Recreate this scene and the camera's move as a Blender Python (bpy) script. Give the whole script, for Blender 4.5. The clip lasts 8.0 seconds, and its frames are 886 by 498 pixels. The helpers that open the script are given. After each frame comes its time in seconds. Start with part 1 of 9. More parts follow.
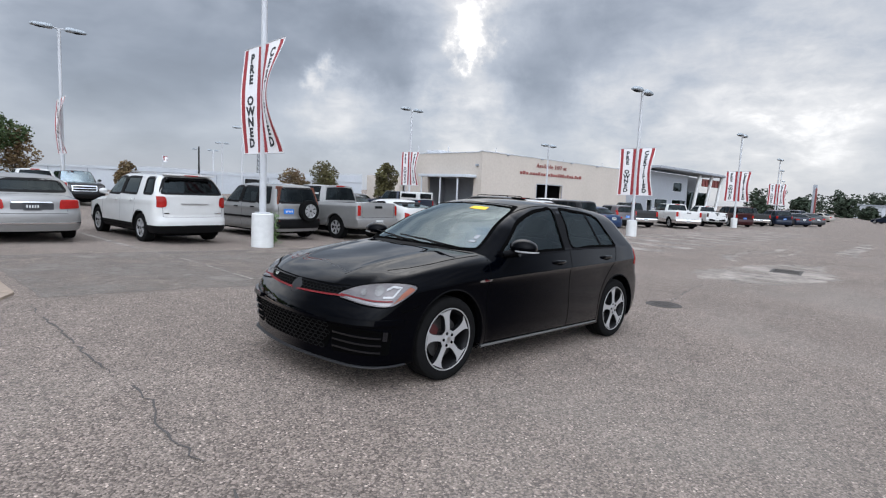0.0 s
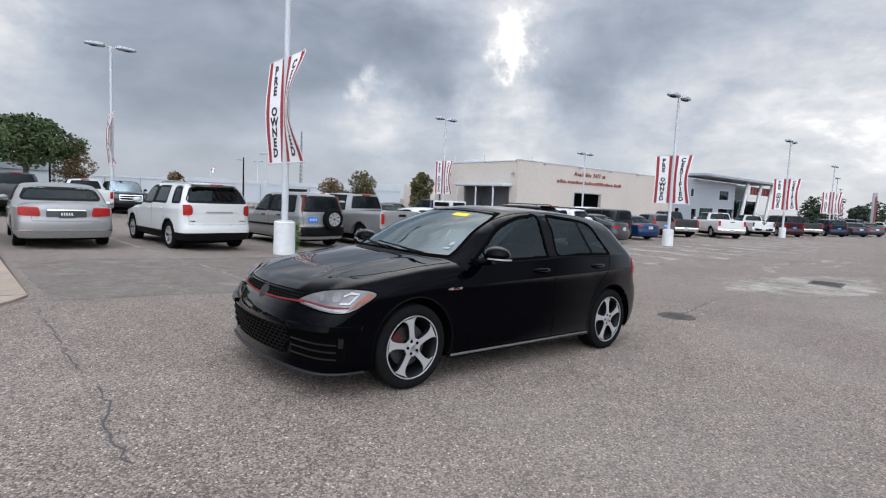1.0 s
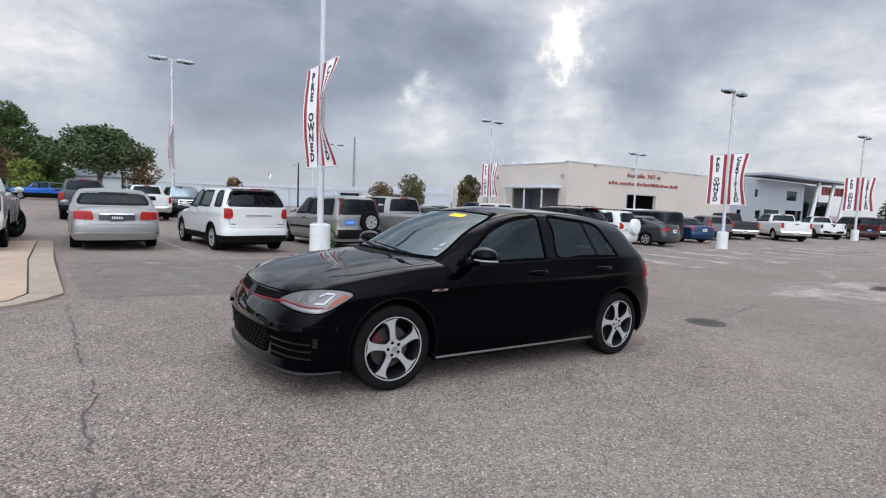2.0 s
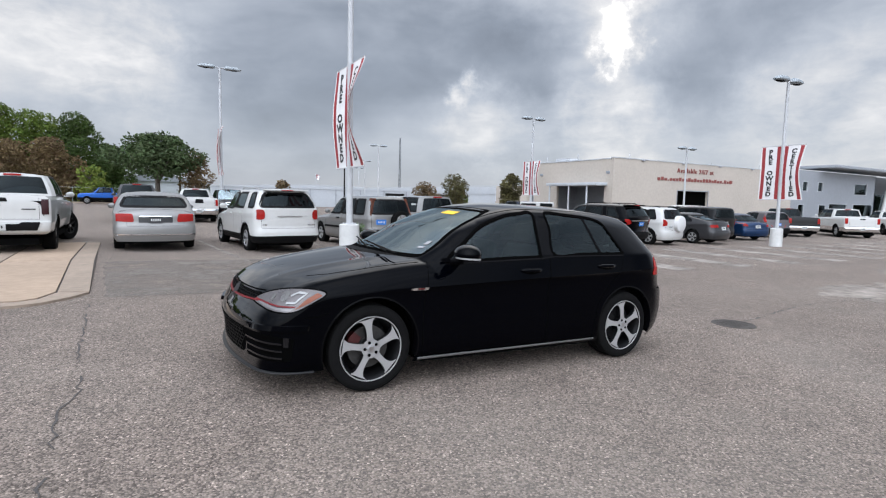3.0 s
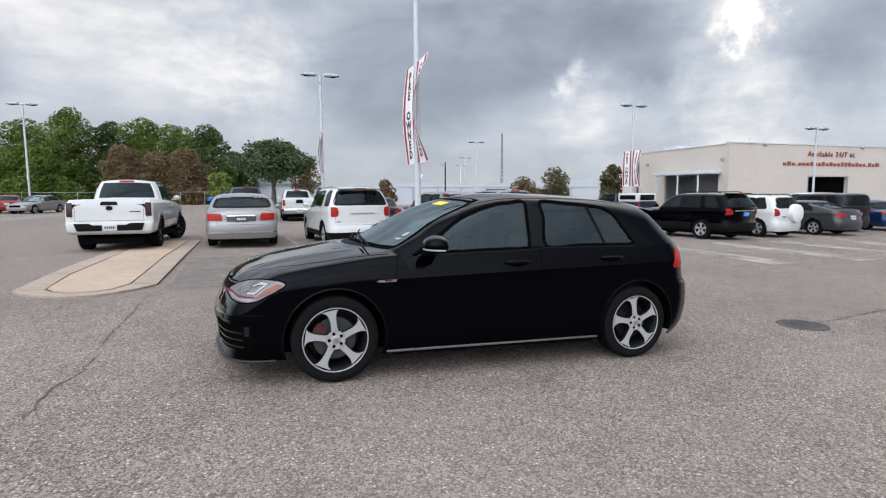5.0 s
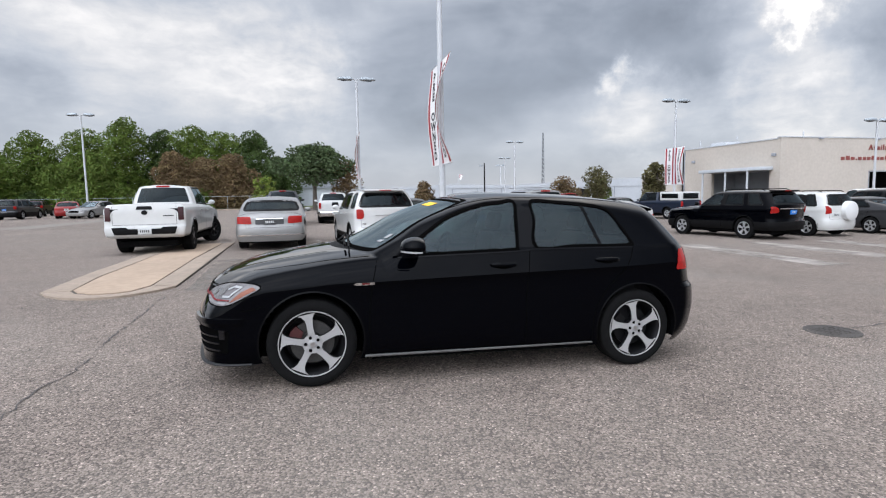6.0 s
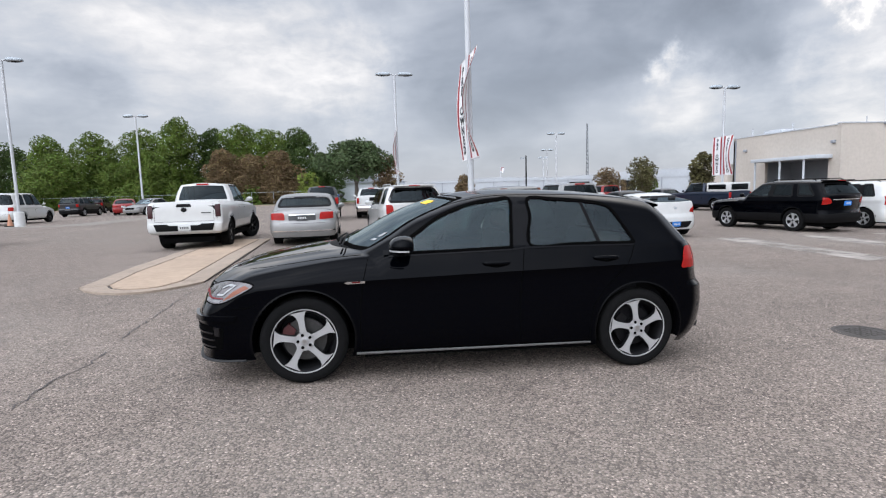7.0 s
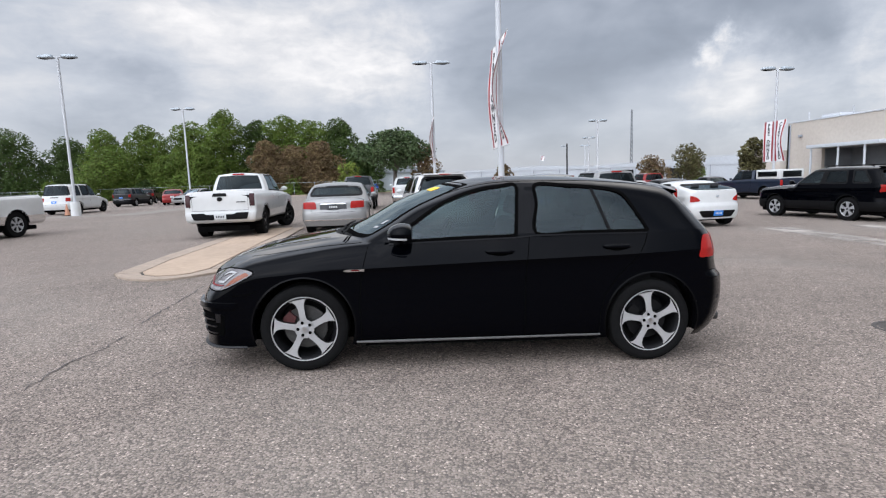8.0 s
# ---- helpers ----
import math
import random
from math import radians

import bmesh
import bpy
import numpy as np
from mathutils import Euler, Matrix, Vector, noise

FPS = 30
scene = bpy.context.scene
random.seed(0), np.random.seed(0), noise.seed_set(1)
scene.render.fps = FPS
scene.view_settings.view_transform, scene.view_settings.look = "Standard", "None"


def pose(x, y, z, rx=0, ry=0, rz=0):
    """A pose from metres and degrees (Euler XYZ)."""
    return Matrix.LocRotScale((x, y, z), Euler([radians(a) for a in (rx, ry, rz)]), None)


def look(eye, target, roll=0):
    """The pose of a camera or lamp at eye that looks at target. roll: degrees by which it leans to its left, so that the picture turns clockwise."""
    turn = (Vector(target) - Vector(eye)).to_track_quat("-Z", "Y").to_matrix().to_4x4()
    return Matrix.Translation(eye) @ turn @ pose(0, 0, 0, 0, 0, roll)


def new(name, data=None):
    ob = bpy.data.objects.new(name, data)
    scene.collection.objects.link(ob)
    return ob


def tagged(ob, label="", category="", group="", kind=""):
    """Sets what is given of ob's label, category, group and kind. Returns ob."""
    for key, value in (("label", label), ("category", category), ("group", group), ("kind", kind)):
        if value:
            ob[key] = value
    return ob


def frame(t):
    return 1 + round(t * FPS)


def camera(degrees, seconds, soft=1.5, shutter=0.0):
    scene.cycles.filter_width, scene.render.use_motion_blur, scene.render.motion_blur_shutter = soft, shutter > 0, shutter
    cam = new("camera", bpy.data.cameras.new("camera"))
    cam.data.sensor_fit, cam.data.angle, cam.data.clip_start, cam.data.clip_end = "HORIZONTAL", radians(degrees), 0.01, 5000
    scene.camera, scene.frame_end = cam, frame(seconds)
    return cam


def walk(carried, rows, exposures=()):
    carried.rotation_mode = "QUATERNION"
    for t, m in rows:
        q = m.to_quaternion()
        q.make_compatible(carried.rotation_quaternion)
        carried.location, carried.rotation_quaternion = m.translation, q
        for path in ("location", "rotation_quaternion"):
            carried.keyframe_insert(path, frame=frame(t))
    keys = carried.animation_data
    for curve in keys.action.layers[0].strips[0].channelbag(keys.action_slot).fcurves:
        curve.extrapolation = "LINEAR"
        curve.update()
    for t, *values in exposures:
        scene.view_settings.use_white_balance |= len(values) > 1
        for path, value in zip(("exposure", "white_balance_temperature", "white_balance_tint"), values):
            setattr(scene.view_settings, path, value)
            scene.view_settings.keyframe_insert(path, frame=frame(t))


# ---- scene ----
cam = camera(79.5, 8.0, soft=1.2)
PATH = [
    (0, (-2.81, -2.675, 1.403), (-1.396, -1.276, 1.192), 2.6),
    (0.5, (-2.592, -2.857, 1.434), (-1.229, -1.407, 1.225), 2.5),
    (1, (-2.363, -3.008, 1.404), (-1.059, -1.503, 1.22), 2.5),
    (1.5, (-2.149, -3.164, 1.403), (-0.921, -1.594, 1.227), 2.4),
    (3, (-1.438, -3.461, 1.394), (-0.439, -1.739, 1.207), 1.3),
    (3.5, (-1.196, -3.552, 1.368), (-0.275, -1.786, 1.186), 1.0),
    (4, (-0.941, -3.658, 1.372), (-0.112, -1.848, 1.179), 0.6),
    (4.5, (-0.711, -3.746, 1.386), (0.021, -1.896, 1.178), 0.0),
    (5, (-0.46, -3.778, 1.354), (0.175, -1.892, 1.149), -0.3),
    (6.5, (0.218, -3.803, 1.341), (0.626, -1.855, 1.137), -1.4),
    (7, (0.397, -3.853, 1.369), (0.719, -1.891, 1.15), -1.7),
    (7.5, (0.547, -3.85, 1.359), (0.789, -1.879, 1.127), -2.0),
    (8, (0.692, -3.797, 1.337), (0.862, -1.82, 1.084), -2.0),
]
walk(cam, [(t, look(eye, target, roll)) for t, eye, target, roll in PATH], [(0, -0.34, 6450, 11), (3.5, -0.29, 6550, 11), (8, -0.18, 6600, 12)])
scene.view_settings.exposure = 0.0

# ---- sky and sun ----
SUN_ELEVATION, SUN_AZIMUTH = 45.0, -130.0  # degrees; azimuth from +x towards +y
world = bpy.data.worlds.new("overcast_sky")
scene.world = world
world.use_nodes = True
wn, wl = world.node_tree.nodes, world.node_tree.links
wn.clear()


def wnode(kind, **values):
    n = wn.new(kind)
    for k, v in values.items():
        n.inputs[k].default_value = v
    return n


def wmath(op, a, b=None):
    n = wn.new("ShaderNodeMath")
    n.operation = op
    for i, v in enumerate((a, b)):
        if v is None:
            continue
        if isinstance(v, (int, float)):
            n.inputs[i].default_value = v
        else:
            wl.new(v, n.inputs[i])
    return n.outputs[0]


w_out = wn.new("ShaderNodeOutputWorld")
w_bg = wnode("ShaderNodeBackground", Strength=1.0)
w_co = wn.new("ShaderNodeTexCoord")
w_sep = wn.new("ShaderNodeSeparateXYZ")
wl.new(w_co.outputs["Generated"], w_sep.inputs[0])
# the cloud deck: lumps flattened towards the horizon
w_comb = wn.new("ShaderNodeCombineXYZ")
wl.new(w_sep.outputs[0], w_comb.inputs[0])
wl.new(w_sep.outputs[1], w_comb.inputs[1])
wl.new(wmath("MULTIPLY", w_sep.outputs[2], 2.3), w_comb.inputs[2])


def cloud_noise(scale, detail, rough, shift, distortion=0.0):
    m = wn.new("ShaderNodeMapping")
    m.inputs["Location"].default_value = shift
    wl.new(w_comb.outputs[0], m.inputs["Vector"])
    n = wnode("ShaderNodeTexNoise", Scale=scale, Detail=detail, Roughness=rough, Distortion=distortion)
    wl.new(m.outputs[0], n.inputs["Vector"])
    return n.outputs["Fac"]


def cloud_shift(scale, amount):
    n = wnode("ShaderNodeTexNoise", Scale=scale, Detail=6.0, Roughness=0.62)
    wl.new(w_co.outputs["Generated"], n.inputs["Vector"])
    a = wn.new("ShaderNodeVectorMath")
    a.operation = "MULTIPLY_ADD"
    wl.new(n.outputs["Color"], a.inputs[0])
    a.inputs[1].default_value = (amount,) * 3
    a.inputs[2].default_value = (-amount / 2,) * 3
    b = wn.new("ShaderNodeVectorMath")
    b.operation = "ADD"
    wl.new(w_co.outputs["Generated"], b.inputs[0])
    wl.new(a.outputs[0], b.inputs[1])
    return b


torn = cloud_shift(11.0, 0.15)


def gap(direction, width):
    """A soft opening of the clouds round a direction, 1 at its middle."""
    v = wn.new("ShaderNodeVectorMath")
    v.operation = "DISTANCE"
    wl.new(torn.outputs[0], v.inputs[0])
    v.inputs[1].default_value = Vector(direction).normalized()
    return wmath("MAXIMUM", wmath("SUBTRACT", 1.0, wmath("DIVIDE", v.outputs["Value"], width)), 0.0)


big = cloud_noise(2.1, 3.0, 0.45, (3.1, 1.7, 0.4), 0.3)
lumps = cloud_noise(4.6, 4.0, 0.46, (1.3, 2.2, 0.7), 0.35)
fine = cloud_noise(16.0, 7.0, 0.6, (0.3, 5.2, 0.0), 0.3)
thin = wmath("ADD", wmath("ADD", wmath("MULTIPLY", big, 0.22), wmath("MULTIPLY", lumps, 0.42)), wmath("MULTIPLY", fine, 0.10))
thin = wmath("ADD", thin, 0.135)
ragged = wmath("ADD", 0.35, wmath("MULTIPLY", fine, 1.3))


def soft_sum(items):
    """Soft-edged patches of the deck added up: direction, width, amount."""
    total = None
    for way, width, power in items:
        g_ = gap(way, width)
        soft = wmath("MULTIPLY", wmath("MULTIPLY", g_, g_), wmath("SUBTRACT", 3.0, wmath("MULTIPLY", g_, 2.0)))
        b_ = wmath("MULTIPLY", soft, power)
        total = b_ if total is None else wmath("ADD", total, b_)
    return total


# where the deck is thin and bright, and where it hangs thick and dark
bright = soft_sum((((0.713, 0.648, 0.272), 0.052, 0.36), ((0.709, 0.662, 0.236), 0.036, 0.30), ((0.700, 0.645, 0.305), 0.07, 0.16), ((0.519, 0.834, 0.190), 0.035, 0.20), ((0.566, 0.813, 0.138), 0.13, 0.20),
                   ((0.727, 0.679, 0.104), 0.17, 0.22), ((-0.103, 0.965, 0.242), 0.20, 0.14), ((0.0, 0.98, 0.20), 0.14, 0.14), ((-0.311, 0.906, 0.286), 0.26, 0.12), ((-0.50, 0.85, 0.18), 0.36, 0.05),
                   ((0.95, 0.27, 0.14), 0.34, 0.18), ((0.86, 0.49, 0.13), 0.20, 0.10), ((0.975, 0.21, 0.07), 0.3, 0.06), ((0.50, 0.52, 0.69), 0.62, 0.30)))
dark_mass = soft_sum((((0.12, 0.95, 0.31), 0.20, 0.025), ((0.28, 0.91, 0.285), 0.24, 0.03), ((0.44, 0.865, 0.262), 0.20, 0.05), ((0.597, 0.775, 0.215), 0.15, 0.11), ((0.39, 0.84, 0.36), 0.34, 0.01),
                      ((0.814, 0.533, 0.240), 0.17, 0.13), ((0.793, 0.579, 0.190), 0.12, 0.06), ((0.90, 0.33, 0.27), 0.20, 0.06), ((0.33, 0.93, 0.12), 0.22, 0.03), ((-0.385, 0.901, 0.201), 0.12, 0.05)))
thin = wmath("SUBTRACT", wmath("ADD", thin, wmath("MULTIPLY", ragged, bright)), wmath("MULTIPLY", ragged, dark_mass))
ramp = wn.new("ShaderNodeValToRGB")
els = ramp.color_ramp.elements
els[0].position, els[0].color = 0.30, (0.21, 0.24, 0.29, 1)
els[1].position, els[1].color = 0.85, (1.5, 1.48, 1.45, 1)
for at_, col in ((0.40, (0.31, 0.355, 0.425, 1)), (0.48, (0.43, 0.48, 0.56, 1)), (0.56, (0.57, 0.62, 0.695, 1)), (0.66, (0.78, 0.80, 0.83, 1)), (0.75, (1.0, 1.0, 1.0, 1))):
    e = els.new(at_)
    e.color = col
wl.new(thin, ramp.inputs[0])
# towards the horizon the deck thins into an even pale haze
haze = wn.new("ShaderNodeMix")
haze.data_type = "RGBA"
fade = wmath("POWER", wmath("SUBTRACT", 1.0, wmath("MINIMUM", wmath("MAXIMUM", w_sep.outputs[2], 0.0), 1.0)), 9.0)
wl.new(wmath("MULTIPLY", fade, 0.6), haze.inputs[0])
wl.new(ramp.outputs[0], haze.inputs[6])
haze.inputs[7].default_value = (0.60, 0.635, 0.70, 1)
# a little clear sky through the thin cloud
sky = wn.new("ShaderNodeTexSky")
sky.sky_type, sky.sun_disc = "NISHITA", False
sky.sun_elevation, sky.sun_rotation = radians(SUN_ELEVATION), radians(90 - SUN_AZIMUTH)
sky_dim = wn.new("ShaderNodeMix")
sky_dim.data_type, sky_dim.blend_type = "RGBA", "MULTIPLY"
sky_dim.inputs[0].default_value = 1.0
wl.new(sky.outputs[0], sky_dim.inputs[6])
sky_dim.inputs[7].default_value = (0.1, 0.1, 0.1, 1)
veil = wn.new("ShaderNodeMix")
veil.data_type = "RGBA"
veil.inputs[0].default_value = 0.9
# an overcast sky is brighter overhead than near the horizon
zenith = wn.new("ShaderNodeMix")
zenith.data_type, zenith.blend_type = "RGBA", "MULTIPLY"
zenith.inputs[0].default_value = 1.0
hidden = Vector((math.cos(radians(SUN_AZIMUTH)) * math.cos(radians(SUN_ELEVATION)), math.sin(radians(SUN_AZIMUTH)) * math.cos(radians(SUN_ELEVATION)), math.sin(radians(SUN_ELEVATION))))
to_sun = wmath("ADD", wmath("ADD", wmath("MULTIPLY", w_sep.outputs[0], hidden.x), wmath("MULTIPLY", w_sep.outputs[1], hidden.y)), wmath("MULTIPLY", w_sep.outputs[2], hidden.z))
glow = wmath("MULTIPLY", wmath("POWER", wmath("MAXIMUM", to_sun, 0.0), 2.0), 7.0)  # brighter towards the hidden sun
lift = wmath("ADD", wmath("ADD", 1.2, glow), wmath("MULTIPLY", wmath("POWER", wmath("MAXIMUM", w_sep.outputs[2], 0.0), 4.0), 1.5))
wl.new(sky_dim.outputs[2], veil.inputs[6])
wl.new(haze.outputs[2], veil.inputs[7])
wl.new(veil.outputs[2], zenith.inputs[6])
wl.new(lift, zenith.inputs[7])
wl.new(zenith.outputs[2], w_bg.inputs["Color"])
wl.new(w_bg.outputs[0], w_out.inputs[0])

sun = new("sun", bpy.data.lights.new("sun", "SUN"))
sun.data.energy, sun.data.angle, sun.data.color = 0.5, radians(110), (1.0, 0.97, 0.92)
sun.matrix_basis = look((0, 0, 0), (-math.cos(radians(SUN_AZIMUTH)) * math.cos(radians(SUN_ELEVATION)),
                                   -math.sin(radians(SUN_AZIMUTH)) * math.cos(radians(SUN_ELEVATION)),
                                   -math.sin(radians(SUN_ELEVATION))))

# ---- materials ----
def material(name, color, rough=0.5, metal=0.0, coat=0.0, grain=0.0, grain_scale=40.0, bump=0.0, bump_scale=120.0, vary=0.0, spec=0.5, coat_ior=1.5, coat_rough=0.04):
    """A principled material; grain and wear at two scales, and a fine relief."""
    m = bpy.data.materials.new(name)
    m.use_nodes = True
    nt = m.node_tree
    p = nt.nodes["Principled BSDF"]
    p.inputs["Base Color"].default_value = color if len(color) == 4 else (*color, 1)
    p.inputs["Roughness"].default_value = rough
    p.inputs["Metallic"].default_value = metal
    p.inputs["Coat Weight"].default_value = coat
    p.inputs["Coat Roughness"].default_value = coat_rough
    p.inputs["Coat IOR"].default_value = coat_ior
    p.inputs["Specular IOR Level"].default_value = spec
    if grain or bump or vary:
        co = nt.nodes.new("ShaderNodeTexCoord")
        src = co.outputs["Object"]
    if grain:
        fine = nt.nodes.new("ShaderNodeTexNoise")
        fine.inputs["Scale"].default_value, fine.inputs["Detail"].default_value = grain_scale, 6
        wide = nt.nodes.new("ShaderNodeTexNoise")
        wide.inputs["Scale"].default_value, wide.inputs["Detail"].default_value = grain_scale / 14, 3
        nt.links.new(src, fine.inputs["Vector"])
        nt.links.new(src, wide.inputs["Vector"])
        add = nt.nodes.new("ShaderNodeMath")
        nt.links.new(fine.outputs["Fac"], add.inputs[0])
        nt.links.new(wide.outputs["Fac"], add.inputs[1])
        rg = nt.nodes.new("ShaderNodeMapRange")
        rg.inputs["From Min"].default_value, rg.inputs["From Max"].default_value = 0.6, 1.4
        rg.inputs["To Min"].default_value, rg.inputs["To Max"].default_value = 1 - grain, 1 + grain
        nt.links.new(add.outputs[0], rg.inputs["Value"])
        mul = nt.nodes.new("ShaderNodeMix")
        mul.data_type, mul.blend_type = "RGBA", "MULTIPLY"
        mul.inputs[0].default_value = 1.0
        mul.inputs[6].default_value = p.inputs["Base Color"].default_value
        nt.links.new(rg.outputs[0], mul.inputs[7])
        nt.links.new(mul.outputs[2], p.inputs["Base Color"])
        rr = nt.nodes.new("ShaderNodeMapRange")
        rr.inputs["To Min"].default_value, rr.inputs["To Max"].default_value = max(rough - 0.08, 0.0), min(rough + 0.08, 1.0)
        nt.links.new(wide.outputs["Fac"], rr.inputs["Value"])
        nt.links.new(rr.outputs[0], p.inputs["Roughness"])
    if bump:
        bn = nt.nodes.new("ShaderNodeTexNoise")
        bn.inputs["Scale"].default_value, bn.inputs["Detail"].default_value = bump_scale, 4
        nt.links.new(src, bn.inputs["Vector"])
        bu = nt.nodes.new("ShaderNodeBump")
        bu.inputs["Strength"].default_value, bu.inputs["Distance"].default_value = bump, 0.01
        nt.links.new(bn.outputs["Fac"], bu.inputs["Height"])
        nt.links.new(bu.outputs[0], p.inputs["Normal"])
    return m


def glass(name, tint, ior=1.5):
    """A pane: tinted see-through with the gloss of glass."""
    m = bpy.data.materials.new(name)
    m.use_nodes = True
    nt = m.node_tree
    nt.nodes.clear()
    out = nt.nodes.new("ShaderNodeOutputMaterial")
    mix = nt.nodes.new("ShaderNodeMixShader")
    see = nt.nodes.new("ShaderNodeBsdfTransparent")
    see.inputs[0].default_value = (*tint, 1)
    shine = nt.nodes.new("ShaderNodeBsdfGlossy")
    shine.inputs["Color"].default_value = (0.80, 0.95, 1.0, 1)
    shine.inputs["Roughness"].default_value = 0.015
    fr = nt.nodes.new("ShaderNodeFresnel")
    fr.inputs[0].default_value = ior
    nt.links.new(fr.outputs[0], mix.inputs[0])
    nt.links.new(see.outputs[0], mix.inputs[1])
    nt.links.new(shine.outputs[0], mix.inputs[2])
    nt.links.new(mix.outputs[0], out.inputs[0])
    return m


def paint(name, color, metal=0.0, rough=0.32, spec=0.15, coat_ior=1.3, coat_rough=0.06):
    return material(name, color, rough, metal, 1.0, 0.06, 6.0, spec=spec, coat_ior=coat_ior, coat_rough=coat_rough)


def deep_gloss(m, low, start, full):
    """Gloss that gathers towards grazing angles."""
    nt = m.node_tree
    lw = nt.nodes.new("ShaderNodeLayerWeight")
    lw.inputs["Blend"].default_value = 0.5
    r = nt.nodes.new("ShaderNodeMapRange")
    r.interpolation_type = "SMOOTHSTEP"
    for k, v in zip(("From Min", "From Max", "To Min", "To Max"), (start, full, low, 1.0)):
        r.inputs[k].default_value = v
    nt.links.new(lw.outputs["Facing"], r.inputs["Value"])
    nt.links.new(r.outputs[0], nt.nodes["Principled BSDF"].inputs["Coat Weight"])
    return m


M = {
    "black_paint": deep_gloss(paint("black_paint", (0.0003, 0.0005, 0.0012), 0.0, 0.5, 0.0, 1.8, 0.03), 0.07, 0.38, 0.60),
    "white_paint": paint("white_paint", (0.48, 0.478, 0.462)),
    "silver_paint": paint("silver_paint", (0.225, 0.222, 0.215), 0.4),
    "grey_paint": paint("grey_paint", (0.038, 0.038, 0.04), 0.4),
    "dark_paint": paint("dark_paint", (0.0022, 0.0024, 0.003), 0.1),
    "navy_paint": paint("navy_paint", (0.006, 0.011, 0.024), 0.2),
    "blue_paint": paint("blue_paint", (0.008, 0.085, 0.36), 0.2),
    "steel_blue_paint": paint("steel_blue_paint", (0.006, 0.026, 0.075), 0.3),
    "red_paint": paint("red_paint", (0.19, 0.012, 0.011), 0.1),
    "maroon_paint": paint("maroon_paint", (0.03, 0.006, 0.007), 0.2),
    "mauve_paint": paint("mauve_paint", (0.095, 0.085, 0.09), 0.4),
    "tan_paint": paint("tan_paint", (0.34, 0.31, 0.27), 0.4),
    "tyre": material("tyre", (0.007, 0.007, 0.007), 0.9, spec=0.05, grain=0.25, grain_scale=30, bump=0.25, bump_scale=160),
    "trim": material("trim", (0.003, 0.003, 0.0033), 0.6, spec=0.12, grain=0.15, grain_scale=60, bump=0.1, bump_scale=400),
    "gloss_black": material("gloss_black", (0.002, 0.002, 0.0025), 0.15, spec=0.1),
    "gap": material("gap", (0.0015, 0.0015, 0.0015), 0.9, spec=0.02),
    "well": material("well", (0.003, 0.003, 0.003), 0.95, spec=0.03, grain=0.3, grain_scale=20),
    "alloy": material("alloy", (0.33, 0.325, 0.32), 0.35, 0.25, grain=0.05, grain_scale=60),
    "alloy_dark": material("alloy_dark", (0.006, 0.006, 0.0065), 0.4, 0.0, spec=0.15, grain=0.1, grain_scale=60),
    "alloy_grey": material("alloy_grey", (0.30, 0.30, 0.30), 0.38, 0.25, grain=0.08, grain_scale=60),
    "steel": material("steel", (0.35, 0.34, 0.33), 0.35, 0.9, grain=0.15, grain_scale=50),
    "disc_steel": material("disc_steel", (0.05, 0.048, 0.046), 0.5, 0.5, grain=0.3, grain_scale=50),
    "chrome": material("chrome", (0.75, 0.75, 0.76), 0.08, 1.0),
    "caliper": material("caliper", (0.055, 0.006, 0.006), 0.5, grain=0.2),
    "seat": material("seat", (0.035, 0.035, 0.037), 0.9, spec=0.2, grain=0.3, grain_scale=60, bump=0.3, bump_scale=300),
    "dash": material("dash", (0.008, 0.008, 0.009), 0.85, spec=0.1, grain=0.15, bump=0.2, bump_scale=500),
    "glass_clear": glass("glass_clear", (0.42, 0.52, 0.56), 3.0),
    "glass_tint": glass("glass_tint", (0.14, 0.20, 0.195), 1.45),
    "glass_dark": glass("glass_dark", (0.05, 0.055, 0.06), 1.3),
    "lamp_red": material("lamp_red", (0.27, 0.010, 0.008), 0.2, spec=0.2, grain=0.2, grain_scale=14),
    "lamp_orange": material("lamp_orange", (0.20, 0.072, 0.045), 0.2, spec=0.2, grain=0.2, grain_scale=14),
    "lamp_clear": material("lamp_clear", (0.085, 0.075, 0.075), 0.15, 0.2, coat=0.5, grain=0.25, grain_scale=18),
    "lens": glass("lens", (0.9, 0.9, 0.9)),
    "red_trim": material("red_trim", (0.13, 0.008, 0.010), 0.45, spec=0.2),
    "white_plastic": material("white_plastic", (0.56, 0.56, 0.55), 0.45, grain=0.06),
    "plate": material("plate", (0.48, 0.49, 0.48), 0.4, grain=0.1, grain_scale=40),
    "plate_blue": material("plate_blue", (0.02, 0.16, 0.52), 0.4, grain=0.1, grain_scale=40),
    "sticker_yellow": material("sticker_yellow", (0.80, 0.50, 0.03), 0.6, grain=0.08),
    "ink": material("ink", (0.02, 0.02, 0.022), 0.6),
}

# ---- building blocks ----
from mathutils.bvhtree import BVHTree
from mathutils.geometry import tessellate_polygon


def thing(name, m, label, category, group="", kind=""):
    ob = new(name)
    ob.matrix_basis = m
    return tagged(ob, label, category, group, kind)


def part(name, bm, mat, parent=None, label="", smooth=35):
    """Links a bmesh as one mesh object under a thing or a part."""
    me = bpy.data.meshes.new(name)
    bm.normal_update()
    bm.to_mesh(me)
    bm.free()
    me.materials.append(M[mat] if isinstance(mat, str) else mat)
    if smooth:
        me.shade_smooth()
        me.set_sharp_from_angle(angle=radians(smooth))
    ob = new(name, me)
    ob.parent = parent
    if label:
        ob["label"] = label
    return ob


